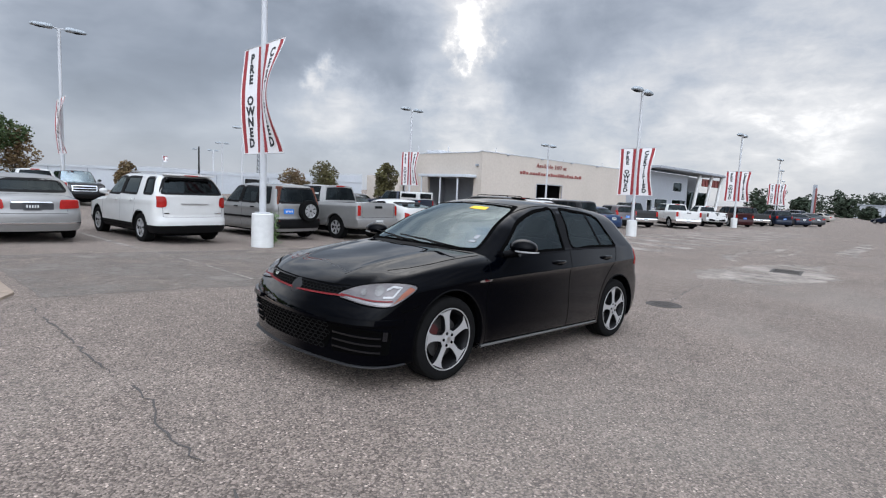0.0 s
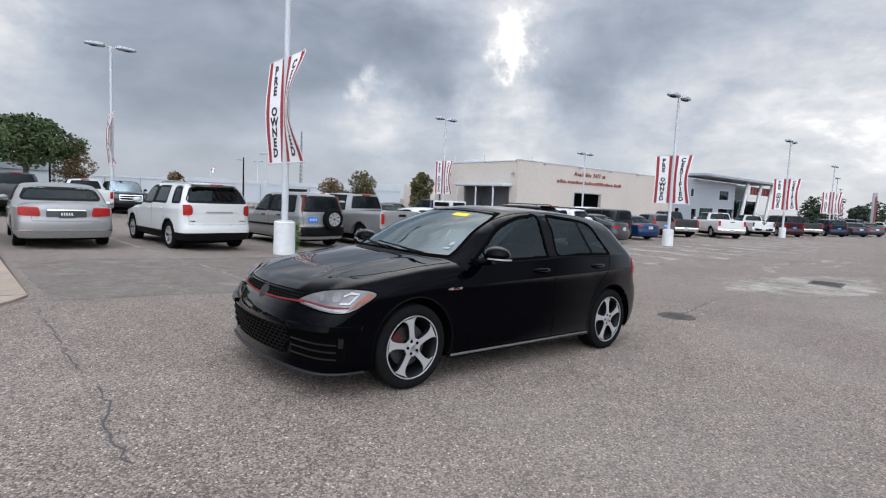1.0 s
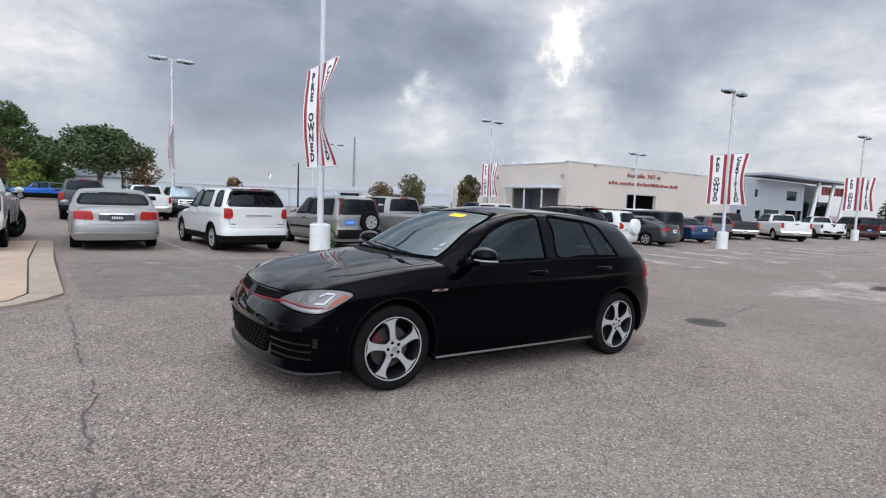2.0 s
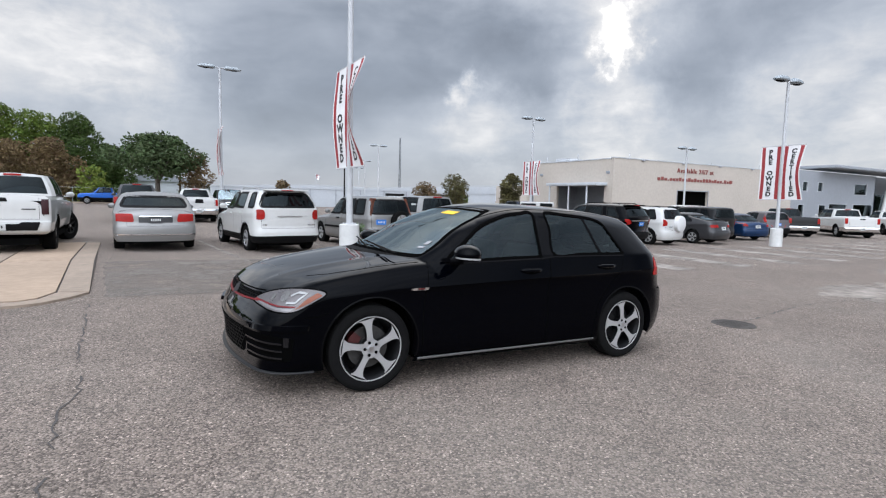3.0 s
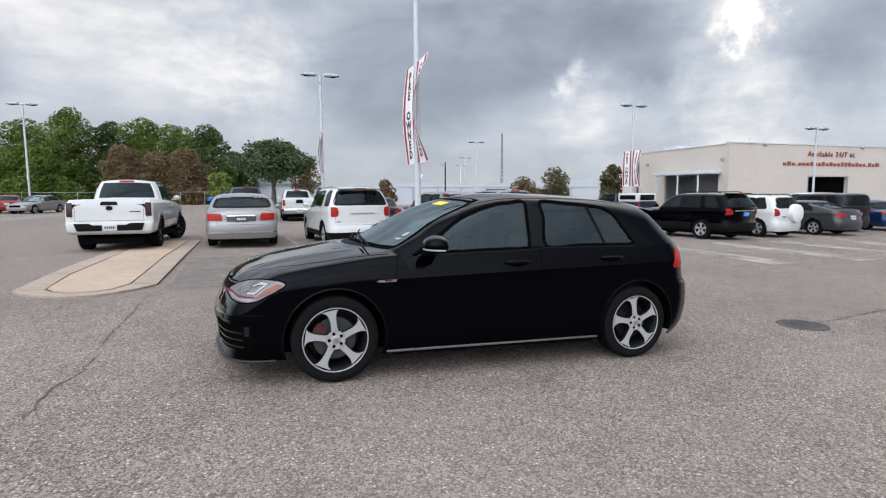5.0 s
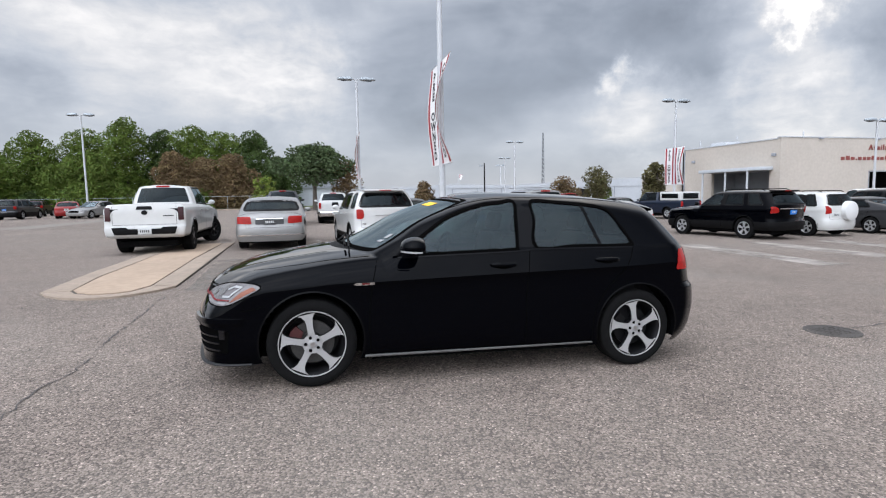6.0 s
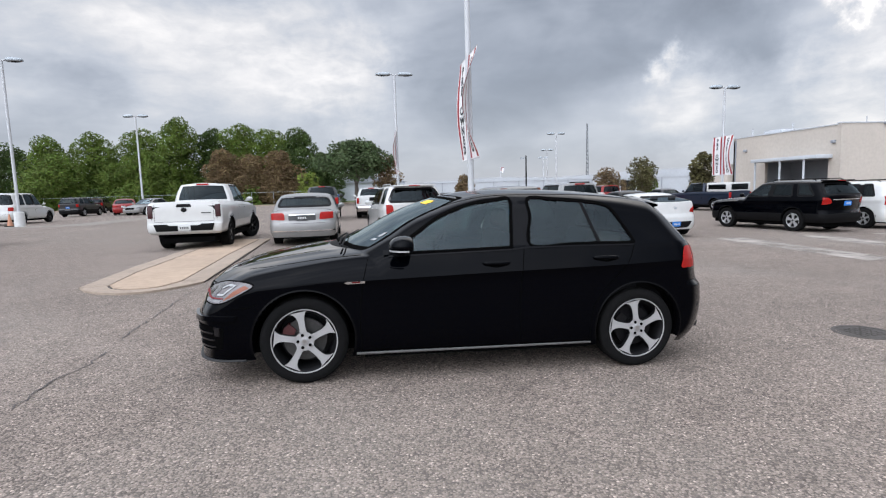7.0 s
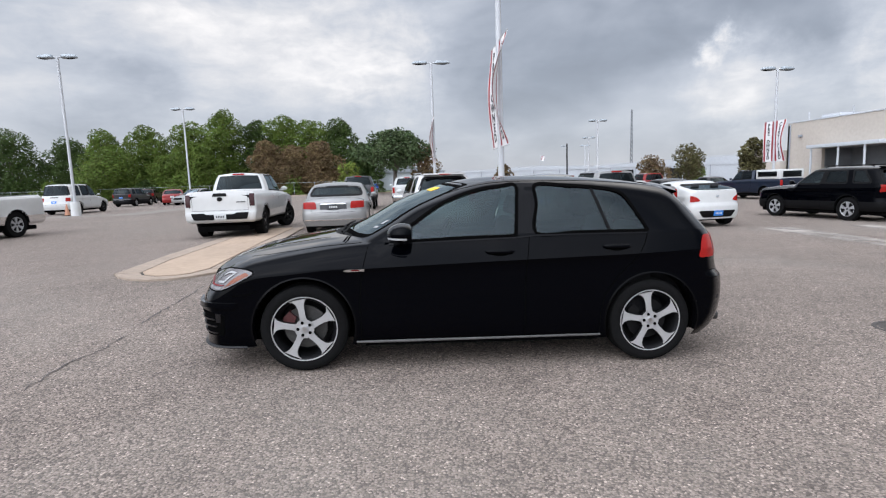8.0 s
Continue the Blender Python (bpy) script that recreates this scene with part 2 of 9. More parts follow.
def loose(bm):
    """The separate pieces of a bmesh, each as its own."""
    bm.verts.index_update()
    seen, out = set(), []
    for v0 in bm.verts:
        if v0 in seen:
            continue
        seen.add(v0)
        todo, group = [v0], []
        while todo:
            v = todo.pop()
            group.append(v)
            for e in v.link_edges:
                w = e.other_vert(v)
                if w not in seen:
                    seen.add(w)
                    todo.append(w)
        piece = bmesh.new()
        at = {v: piece.verts.new(v.co) for v in group}
        for f in {f for v in group for f in v.link_faces}:
            piece.faces.new([at[v] for v in f.verts])
        out.append(piece)
    bm.free()
    return out


def mesh_of(verts, faces):
    bm = bmesh.new()
    vs = [bm.verts.new(v) for v in verts]
    for f in faces:
        if len(set(f)) > 2:
            try:
                bm.faces.new([vs[i] for i in f])
            except ValueError:
                pass
    return bm


def box(bm, lo, hi, bevel=0.0, segments=2, turn=None):
    r = bmesh.ops.create_cube(bm, size=1.0)
    lo, hi = Vector(lo), Vector(hi)
    m = Matrix.Translation((lo + hi) / 2) @ Matrix.Diagonal((*(hi - lo), 1))
    bmesh.ops.transform(bm, matrix=m, verts=r["verts"])
    if bevel:
        es = list({e for v in r["verts"] for e in v.link_edges})
        out = bmesh.ops.bevel(bm, geom=es, offset=bevel, segments=segments, affect="EDGES", profile=0.5)
        vs = list({v for f in out["faces"] for v in f.verts} | {v for v in r["verts"] if v.is_valid})
    else:
        vs = r["verts"]
    if turn is not None:
        bmesh.ops.transform(bm, matrix=turn, verts=[v for v in vs if v.is_valid])
    return bm


def boxes(*items, bevel=0.0):
    bm = bmesh.new()
    for lo, hi in items:
        box(bm, lo, hi, bevel)
    return bm


def tube(bm, a, b, ra, rb=None, n=12, caps=True):
    a, b = Vector(a), Vector(b)
    rb = ra if rb is None else rb
    q = (b - a).to_track_quat("Z", "Y").to_matrix()
    rings = []
    for c, r in ((a, ra), (b, rb)):
        rings.append([bm.verts.new(c + q @ Vector((r * math.cos(2 * math.pi * i / n), r * math.sin(2 * math.pi * i / n), 0))) for i in range(n)])
    for i in range(n):
        bm.faces.new((rings[0][i], rings[0][(i + 1) % n], rings[1][(i + 1) % n], rings[1][i]))
    if caps:
        bm.faces.new(rings[0][::-1])
        bm.faces.new(rings[1])
    return bm


def lathe(profile, n=48, axis="y"):
    """Turns (radius, along) points round an axis."""
    verts, faces = [], []
    k = len(profile)
    for i in range(n):
        a = 2 * math.pi * i / n
        for r, y in profile:
            p = (r * math.cos(a), y, r * math.sin(a)) if axis == "y" else (r * math.cos(a), r * math.sin(a), y)
            verts.append(p)
    for i in range(n):
        for j in range(k - 1):
            faces.append((i * k + j, i * k + j + 1, ((i + 1) % n) * k + j + 1, ((i + 1) % n) * k + j))
    bm = mesh_of(verts, faces)
    bmesh.ops.remove_doubles(bm, verts=bm.verts, dist=1e-5)
    bmesh.ops.recalc_face_normals(bm, faces=bm.faces)
    return bm


def extrude_outline(bm, pts, lo, hi, frame3):
    """A prism over a 2D outline; frame3 maps (a, b, depth) to a place."""
    bot = [bm.verts.new(frame3(a, b, lo)) for a, b in pts]
    top = [bm.verts.new(frame3(a, b, hi)) for a, b in pts]
    n = len(pts)
    for i in range(n):
        bm.faces.new((bot[i], bot[(i + 1) % n], top[(i + 1) % n], top[i]))
    for ring in (bot, top):
        for tri in tessellate_polygon([[Vector((a, b, 0)) for a, b in pts]]):
            try:
                bm.faces.new([ring[i] for i in tri])
            except ValueError:
                pass
    bmesh.ops.recalc_face_normals(bm, faces=bm.faces)
    return bm


def along(keys):
    """A smooth function through (x, value) keys; a plain number stays constant."""
    if isinstance(keys, (int, float)):
        return lambda x: float(keys)
    xs, vs = np.array([k[0] for k in keys], float), np.array([k[1] for k in keys], float)
    d = np.diff(vs) / np.diff(xs)
    tan = np.r_[d[0], [0 if a * b <= 0 else 2 * a * b / (a + b) for a, b in zip(d[:-1], d[1:])], d[-1]]

    def f(x):
        if x <= xs[0]:
            return float(vs[0])
        if x >= xs[-1]:
            return float(vs[-1])
        i = int(np.searchsorted(xs, x) - 1)
        h = xs[i + 1] - xs[i]
        t = (x - xs[i]) / h
        return float((2 * t**3 - 3 * t**2 + 1) * vs[i] + (t**3 - 2 * t**2 + t) * h * tan[i]
                     + (-2 * t**3 + 3 * t**2) * vs[i + 1] + (t**3 - t**2) * h * tan[i + 1])

    return f


def rounded(pts, n=6):
    """A closed outline smoothed through its points."""
    out = []
    k = len(pts)
    for i in range(k):
        p0, p1, p2, p3 = (np.array(pts[(i + j - 1) % k], float) for j in range(4))
        for s in range(n):
            t = s / n
            out.append(tuple(0.5 * (2 * p1 + (p2 - p0) * t + (2 * p0 - 5 * p1 + 4 * p2 - p3) * t * t + (3 * p1 - p0 - 3 * p2 + p3) * t**3)))
    return out


def chamfered(pts, r, n=4):
    """A closed outline with its corners rounded by about r."""
    out = []
    k = len(pts)
    for i in range(k):
        p0, p1, p2 = (Vector(pts[(i + j - 1) % k]) for j in range(3))
        a = p1 + (p0 - p1).normalized() * min(r, (p0 - p1).length * 0.45)
        b = p1 + (p2 - p1).normalized() * min(r, (p2 - p1).length * 0.45)
        for s in range(n + 1):
            t = s / n
            q = a * (1 - t) ** 2 + p1 * 2 * t * (1 - t) + b * t * t
            out.append((q.x, q.y))
    return out


class Skin:
    """A built surface onto which lamps, seams and badges are laid."""

    def __init__(self, bm):
        self.tree = BVHTree.FromBMesh(bm)

    def on(self, p, way, lift):
        hit, nrm, _, _ = self.tree.ray_cast(p, way)
        if hit is None:
            hit, nrm, _, _ = self.tree.find_nearest(p + way * 0.4)
        return hit - way * lift


VIEWS = {  # where an outline is looked at from: origin, its two axes, the way of sight
    "front": ((-3, 0, 0), (0, 1, 0), (0, 0, 1), (1, 0, 0)),
    "rear": ((8, 0, 0), (0, 1, 0), (0, 0, 1), (-1, 0, 0)),
    "left": ((0, -3, 0), (1, 0, 0), (0, 0, 1), (0, 1, 0)),
    "right": ((0, 3, 0), (1, 0, 0), (0, 0, 1), (0, -1, 0)),
    "top": ((0, 0, 4), (1, 0, 0), (0, 1, 0), (0, 0, -1)),
}


def patch(name, outline, view, skin, mat, parent, lift=0.004, cell=0.04, thick=0.02, label="", smooth=35):
    """A plate with that outline laid on the skin, with an edge of its own."""
    o, ax, ay, way = (Vector(v) for v in (VIEWS[view] if isinstance(view, str) else view))
    bm = bmesh.new()
    vs = [bm.verts.new((a, b, 0)) for a, b in outline]
    for tri in tessellate_polygon([[Vector((a, b, 0)) for a, b in outline]]):
        try:
            bm.faces.new([vs[i] for i in tri])
        except ValueError:
            pass
    for axis in range(2):
        lo, hi = min(p[axis] for p in outline), max(p[axis] for p in outline)
        for k in range(1, int((hi - lo) / cell) + 1):
            c, nrm = Vector((0, 0, 0)), Vector((0, 0, 0))
            c[axis], nrm[axis] = lo + k * cell, 1
            bmesh.ops.bisect_plane(bm, geom=list(bm.verts) + list(bm.edges) + list(bm.faces), plane_co=c, plane_no=nrm, dist=1e-6)
    bmesh.ops.remove_doubles(bm, verts=bm.verts, dist=1e-5)
    for v in bm.verts:
        v.co = skin.on(o + ax * v.co.x + ay * v.co.y, way, lift)
    if thick:
        rim = [e for e in bm.edges if len(e.link_faces) == 1]
        ex = bmesh.ops.extrude_edge_only(bm, edges=rim)
        for v in (g_ for g_ in ex["geom"] if isinstance(g_, bmesh.types.BMVert)):
            v.co += way * thick
    bmesh.ops.recalc_face_normals(bm, faces=bm.faces)
    bm.normal_update()
    if sum((f.normal.dot(way) for f in bm.faces)) > 0:
        bmesh.ops.reverse_faces(bm, faces=bm.faces)
    return part(name, bm, mat, parent, label, smooth)


def strip(bm, line, width, view, skin, lift=0.0025, step=0.04, height=0.0):
    """Adds a narrow band along a polyline on the skin; height makes it a raised bar."""
    o, ax, ay, way = (Vector(v) for v in (VIEWS[view] if isinstance(view, str) else view))
    pts = [Vector(line[0])]
    for a, b in zip(line[:-1], line[1:]):
        a, b = Vector(a), Vector(b)
        n = max(1, int((b - a).length / step))
        pts += [a.lerp(b, (i + 1) / n) for i in range(n)]
    rows = []
    for i, p in enumerate(pts):
        d = (pts[min(i + 1, len(pts) - 1)] - pts[max(i - 1, 0)]).normalized()
        q = Vector((-d.y, d.x)) * width / 2
        low = [skin.on(o + ax * s.x + ay * s.y, way, lift) for s in (p + q, p - q)]
        if height:
            up = [v - way * height for v in low]
            rows.append([bm.verts.new(v) for v in (low[0] + way * 0.01, up[0], up[1], low[1] + way * 0.01)])
        else:
            rows.append([bm.verts.new(v) for v in low])
    for r, s in zip(rows[:-1], rows[1:]):
        for j in range(len(r) - 1):
            bm.faces.new((r[j], r[j + 1], s[j + 1], s[j]))
    if height:
        bm.faces.new(rows[0])
        bm.faces.new(rows[-1][::-1])
    return bm


def text_mesh(words, size, extrude=0.0, spacing=1.0, line=1.0, bold=0.0):
    cu = bpy.data.curves.new("lettering", "FONT")
    cu.body, cu.size, cu.extrude, cu.align_x, cu.align_y = words, size, extrude, "CENTER", "CENTER"
    cu.space_character, cu.space_line, cu.offset, cu.resolution_u = spacing, line, bold, 2
    ob = new("lettering", cu)
    dg = bpy.context.evaluated_depsgraph_get()
    me = bpy.data.meshes.new_from_object(ob.evaluated_get(dg))
    bpy.data.objects.remove(ob)
    bpy.data.curves.remove(cu)
    return me


def ground_z(x, y):
    """The lot falls gently towards its drain."""
    s = min(1.0, max(0.0, (y - 2) / 8))
    s = s * s * (3 - 2 * s)
    return (-0.5 * (1 - math.exp(-x / 14)) if x > 0 else 0.06 * (1 - math.exp(x / 1.7))) - 0.05 * s


# ---- car bodies ----
def half_ring(lv, nf, ns, nr):
    """Half of a level line round the car, from the middle of the nose to the middle of the tail."""
    xf, xr, cf, cr = lv["xf"], lv["xr"], lv.get("cf", 0.5), lv.get("cr", 0.35)
    ef, er = lv.get("ef", 2.6), lv.get("er", 2.8)
    w, z = along(lv["w"]), along(lv["z"])
    out = []
    for i in range(nf):
        a = 0.5 * math.pi * i / nf
        x = xf + cf * (1 - math.cos(a) ** (2 / ef))
        out.append((x, w(xf + cf) * math.sin(a) ** (2 / ef), z(x)))
    for i in range(ns + 1):
        x = xf + cf + (xr - cr - xf - cf) * i / ns
        out.append((x, w(x), z(x)))
    for i in range(nr):
        a = 0.5 * math.pi * (i + 1) / nr
        x = xr - cr * (1 - max(math.sin(a), 0) ** 0) if False else xr - cr + cr * math.sin(a) ** (2 / er)
        out.append((x, w(xr - cr) * max(math.cos(a), 0.0) ** (2 / er), z(x)))
    return np.array(out)


def shell(levels, arches, nf=14, ns=60, nr=10, sub=3, crown=0.05, ridge=0.0, hole=None, bands=()):
    """The lower body: level lines lofted from the sill to the belt, closed by the bonnet and deck; wheel openings cut
    out; hole: the cabin's opening (x from, x to). Returns one bmesh a band (name, from level, to level) and the whole."""
    rings = np.array([half_ring(lv, nf, ns, nr) for lv in levels])
    sharp = [lv.get("sharp", False) for lv in levels]
    n = len(levels)
    rows, row_level = [], []
    for i in range(n - 1):
        p, q = rings[i], rings[i + 1]
        ta = (q - p) if (i == 0 or sharp[i]) else (q - rings[i - 1]) / 2
        tb = (q - p) if (i + 2 >= n or sharp[i + 1]) else (rings[i + 2] - p) / 2
        k = levels[i].get("sub", sub)
        for s in range(k):
            t = s / k
            rows.append((2 * t**3 - 3 * t**2 + 1) * p + (t**3 - 2 * t**2 + t) * ta + (-2 * t**3 + 3 * t**2) * q + (t**3 - t**2) * tb)
            row_level.append(i)
    rows.append(rings[-1])
    row_level.append(n - 1)
    rows = np.array(rows)
    rows[:, 0, 1] = rows[:, -1, 1] = 0
    # flares round the wheels, and vertices drawn onto the openings' edges
    for ax_, az_, ar_ in arches:
        dx, dz = rows[..., 0] - ax_, rows[..., 2] - az_
        d = np.hypot(dx, dz)
        side = rows[..., 1] > 0.45
        near = side & (np.abs(d - ar_) < 0.03) & (rows[..., 2] < az_ + ar_ + 0.05)
        rows[..., 1] += np.where(side, 0.016 * np.exp(-(((d - ar_) / 0.07) ** 2)), 0)
        f = np.where(near, ar_ / np.maximum(d, 1e-6), 1.0)
        mv = near & (np.abs(d - ar_) < 0.022)
        rows[..., 0] = np.where(mv, ax_ + dx * f, rows[..., 0])
        rows[..., 2] = np.where(mv, az_ + dz * f, rows[..., 2])
    R_, K = rows.shape[:2]

    def inside(c):
        return abs(c[1]) > 0.45 and any(math.hypot(c[0] - a, c[2] - b) < r - 0.002 for a, b, r in arches)

    def build(lo, hi, cap):
        bm = bmesh.new()
        for sgn in (1, -1):
            grid = {}

            def vert(i, j):
                if (i, j) not in grid:
                    x, y, z = rows[i, j]
                    grid[i, j] = bm.verts.new((x, sgn * y, z))
                return grid[i, j]

            for i in range(R_ - 1):
                if not lo <= row_level[i] < hi:
                    continue
                for j in range(K - 1):
                    c = (rows[i, j] + rows[i, j + 1] + rows[i + 1, j] + rows[i + 1, j + 1]) / 4
                    if inside(c):
                        continue
                    f = (vert(i, j), vert(i + 1, j), vert(i + 1, j + 1), vert(i, j + 1))
                    bm.faces.new(f if sgn > 0 else f[::-1])
        if cap:
            top = rows[-1]
            wmax = top[:, 1].max()
            m = 20
            cr = crown if callable(crown) else (lambda x: crown)
            prev = None
            for j in range(K):
                x, y, z = top[j]
                line = []
                for s in range(m + 1):
                    t = -1 + 2 * s / m
                    c = cr(x) * (1 - t * t) * (y / wmax) ** 0.7 + ridge * math.exp(-(((abs(t) - 0.62) / 0.10) ** 2)) * min(1, max(0, y / wmax))
                    line.append(bm.verts.new((x, t * y, z + c)))
                if prev:
                    for s in range(m):
                        t = abs(-1 + 2 * (s + 0.5) / m)
                        if hole and hole[0] < x <= hole[1] and t < 0.88:
                            continue
                        try:
                            bm.faces.new((prev[s], line[s], line[s + 1], prev[s + 1]))
                        except ValueError:
                            pass
                prev = line
        bmesh.ops.remove_doubles(bm, verts=bm.verts, dist=0.0006)
        bmesh.ops.dissolve_degenerate(bm, edges=bm.edges, dist=1e-5)
        bmesh.ops.recalc_face_normals(bm, faces=bm.faces)
        return bm

    pieces = [(name, build(a, b, b >= n - 1)) for name, a, b in bands]
    return pieces, build(0, n, True)


def greenhouse(keys, counts, crown=0.045, nv=10, bulge=0.02):
    """The cabin between its base line and the roof. keys: (name of the stretch that begins here, base, top) from the
    middle of the windscreen to the middle of the rear window. Returns a bmesh for each stretch and side, and the roof."""
    stretch = []
    for i in range(len(keys) - 1):
        name, b0, t0 = keys[i]
        _, b1, t1 = keys[i + 1]
        n = counts.get(name, 6)
        cols = []
        for s in range(n + 1):
            u = s / n
            col = []
            for p, q in ((b0, b1), (t0, t1)):
                p, q = np.array(p, float), np.array(q, float)
                c = p + (q - p) * u
                if i == 0:
                    c[0] = p[0] + (q[0] - p[0]) * u**2.2
                    c[2] = p[2] + (q[2] - p[2]) * u**2.2
                if i == len(keys) - 2:
                    c[0] = q[0] + (p[0] - q[0]) * (1 - u) ** 2.2 if False else q[0] - (q[0] - p[0]) * (1 - u) ** 2.2
                    c[2] = q[2] - (q[2] - p[2]) * (1 - u) ** 2.2
                col.append(c)
            cols.append(col)
        stretch.append((name, cols))

    def at(col, v):
        p = col[0] + (col[1] - col[0]) * v
        b = bulge * math.sin(math.pi * v)
        out = np.array([col[0][0] - 1.6, col[0][1], 0.0])
        out[0] *= 0.25
        ln = np.linalg.norm(out) or 1
        return p + out / ln * b + np.array([0, 0, b * 0.35])

    pieces = []
    for name, cols in stretch:
        for sgn in (1, -1):
            verts = [tuple(at(c, v / nv) * (1, sgn, 1)) for c in cols for v in range(nv + 1)]
            k = nv + 1
            faces = [(i * k + j, i * k + j + 1, (i + 1) * k + j + 1, (i + 1) * k + j) for i in range(len(cols) - 1) for j in range(nv)]
            if sgn < 0:
                faces = [f[::-1] for f in faces]
            pieces.append((name, sgn, verts, faces, k))
    edge = []
    for i, (name, cols) in enumerate(stretch):
        edge += [c[1] for c in (cols if i == 0 else cols[1:])]
    wmax = max(p[1] for p in edge)
    bm = bmesh.new()
    m = 16
    prev = None
    for p in edge:
        line = [bm.verts.new((p[0], p[1] * t, p[2] + crown * (1 - abs(t) ** 2.4) * (p[1] / wmax) ** 0.5)) for t in (-1 + 2 * s / m for s in range(m + 1))]
        if prev:
            for s in range(m):
                bm.faces.new((prev[s], line[s], line[s + 1], prev[s + 1]))
        prev = line
    bmesh.ops.remove_doubles(bm, verts=bm.verts, dist=0.0006)
    bmesh.ops.dissolve_degenerate(bm, edges=bm.edges, dist=1e-5)
    bmesh.ops.recalc_face_normals(bm, faces=bm.faces)
    return pieces, bm


def sub_grid(verts, faces, k, u0, u1, v0, v1):
    """The faces of a stretch between fractions of it."""
    n = len(verts) // k
    keep = []
    for f in faces:
        i, j = min(f) // k, min(q % k for q in f)
        if u0 <= (i + 0.5) / (n - 1) <= u1 and v0 <= (j + 0.5) / (k - 1) <= v1:
            keep.append(f)
    return keep


def arch_lip(ax_, az_, ar_, side, skin, zmin, wide=0.014):
    """The turned edge of a wheel opening."""
    bm = bmesh.new()
    view = "left" if side < 0 else "right"
    o, ex, ez, way = (Vector(v) for v in VIEWS[view])
    rows = []
    for i in range(49):
        a = math.pi * i / 48 * 1.16 - 0.08 * math.pi
        if az_ + ar_ * math.sin(a) < zmin:
            continue
        out = []
        base = None
        for r, dy in ((ar_ + wide, 0.002), (ar_ - 0.001, 0.004), (ar_ - 0.004, -0.012), (ar_ - 0.003, -0.09)):
            rr = max(r, ar_ + 0.012) if base is None else r
            if base is None:
                base = skin.on(o + ex * (ax_ + rr * math.cos(a)) + ez * (az_ + rr * math.sin(a)), way, 0).y
            out.append(bm.verts.new((ax_ + r * math.cos(a), base - way.y * dy, az_ + r * math.sin(a))))
        rows.append(out)
    for r, s in zip(rows[:-1], rows[1:]):
        for j in range(len(r) - 1):
            bm.faces.new((r[j], r[j + 1], s[j + 1], s[j]))
    bmesh.ops.recalc_face_normals(bm, faces=bm.faces)
    return bm


def wheel_well(ax_, az_, ar_, half, sgn):
    """The dark liner over a wheel."""
    bm = bmesh.new()
    prev = None
    for i in range(25):
        a = math.pi * i / 24 * 1.1 - 0.05 * math.pi
        r = ar_ + 0.004
        row = [bm.verts.new((ax_ + r * math.cos(a), sgn * y, az_ + r * math.sin(a))) for y in (half - 0.05, half - 0.40)]
        row.append(bm.verts.new((ax_, sgn * (half - 0.40), az_)))
        if prev:
            bm.faces.new((prev[0], prev[1], row[1], row[0]))
            bm.faces.new((prev[1], prev[2], row[1]))
        prev = row
    return bm

# ---- wheels ----
WHEELS = {}


def polar(r, deg):
    return (r * math.sin(radians(deg)), r * math.cos(radians(deg)))


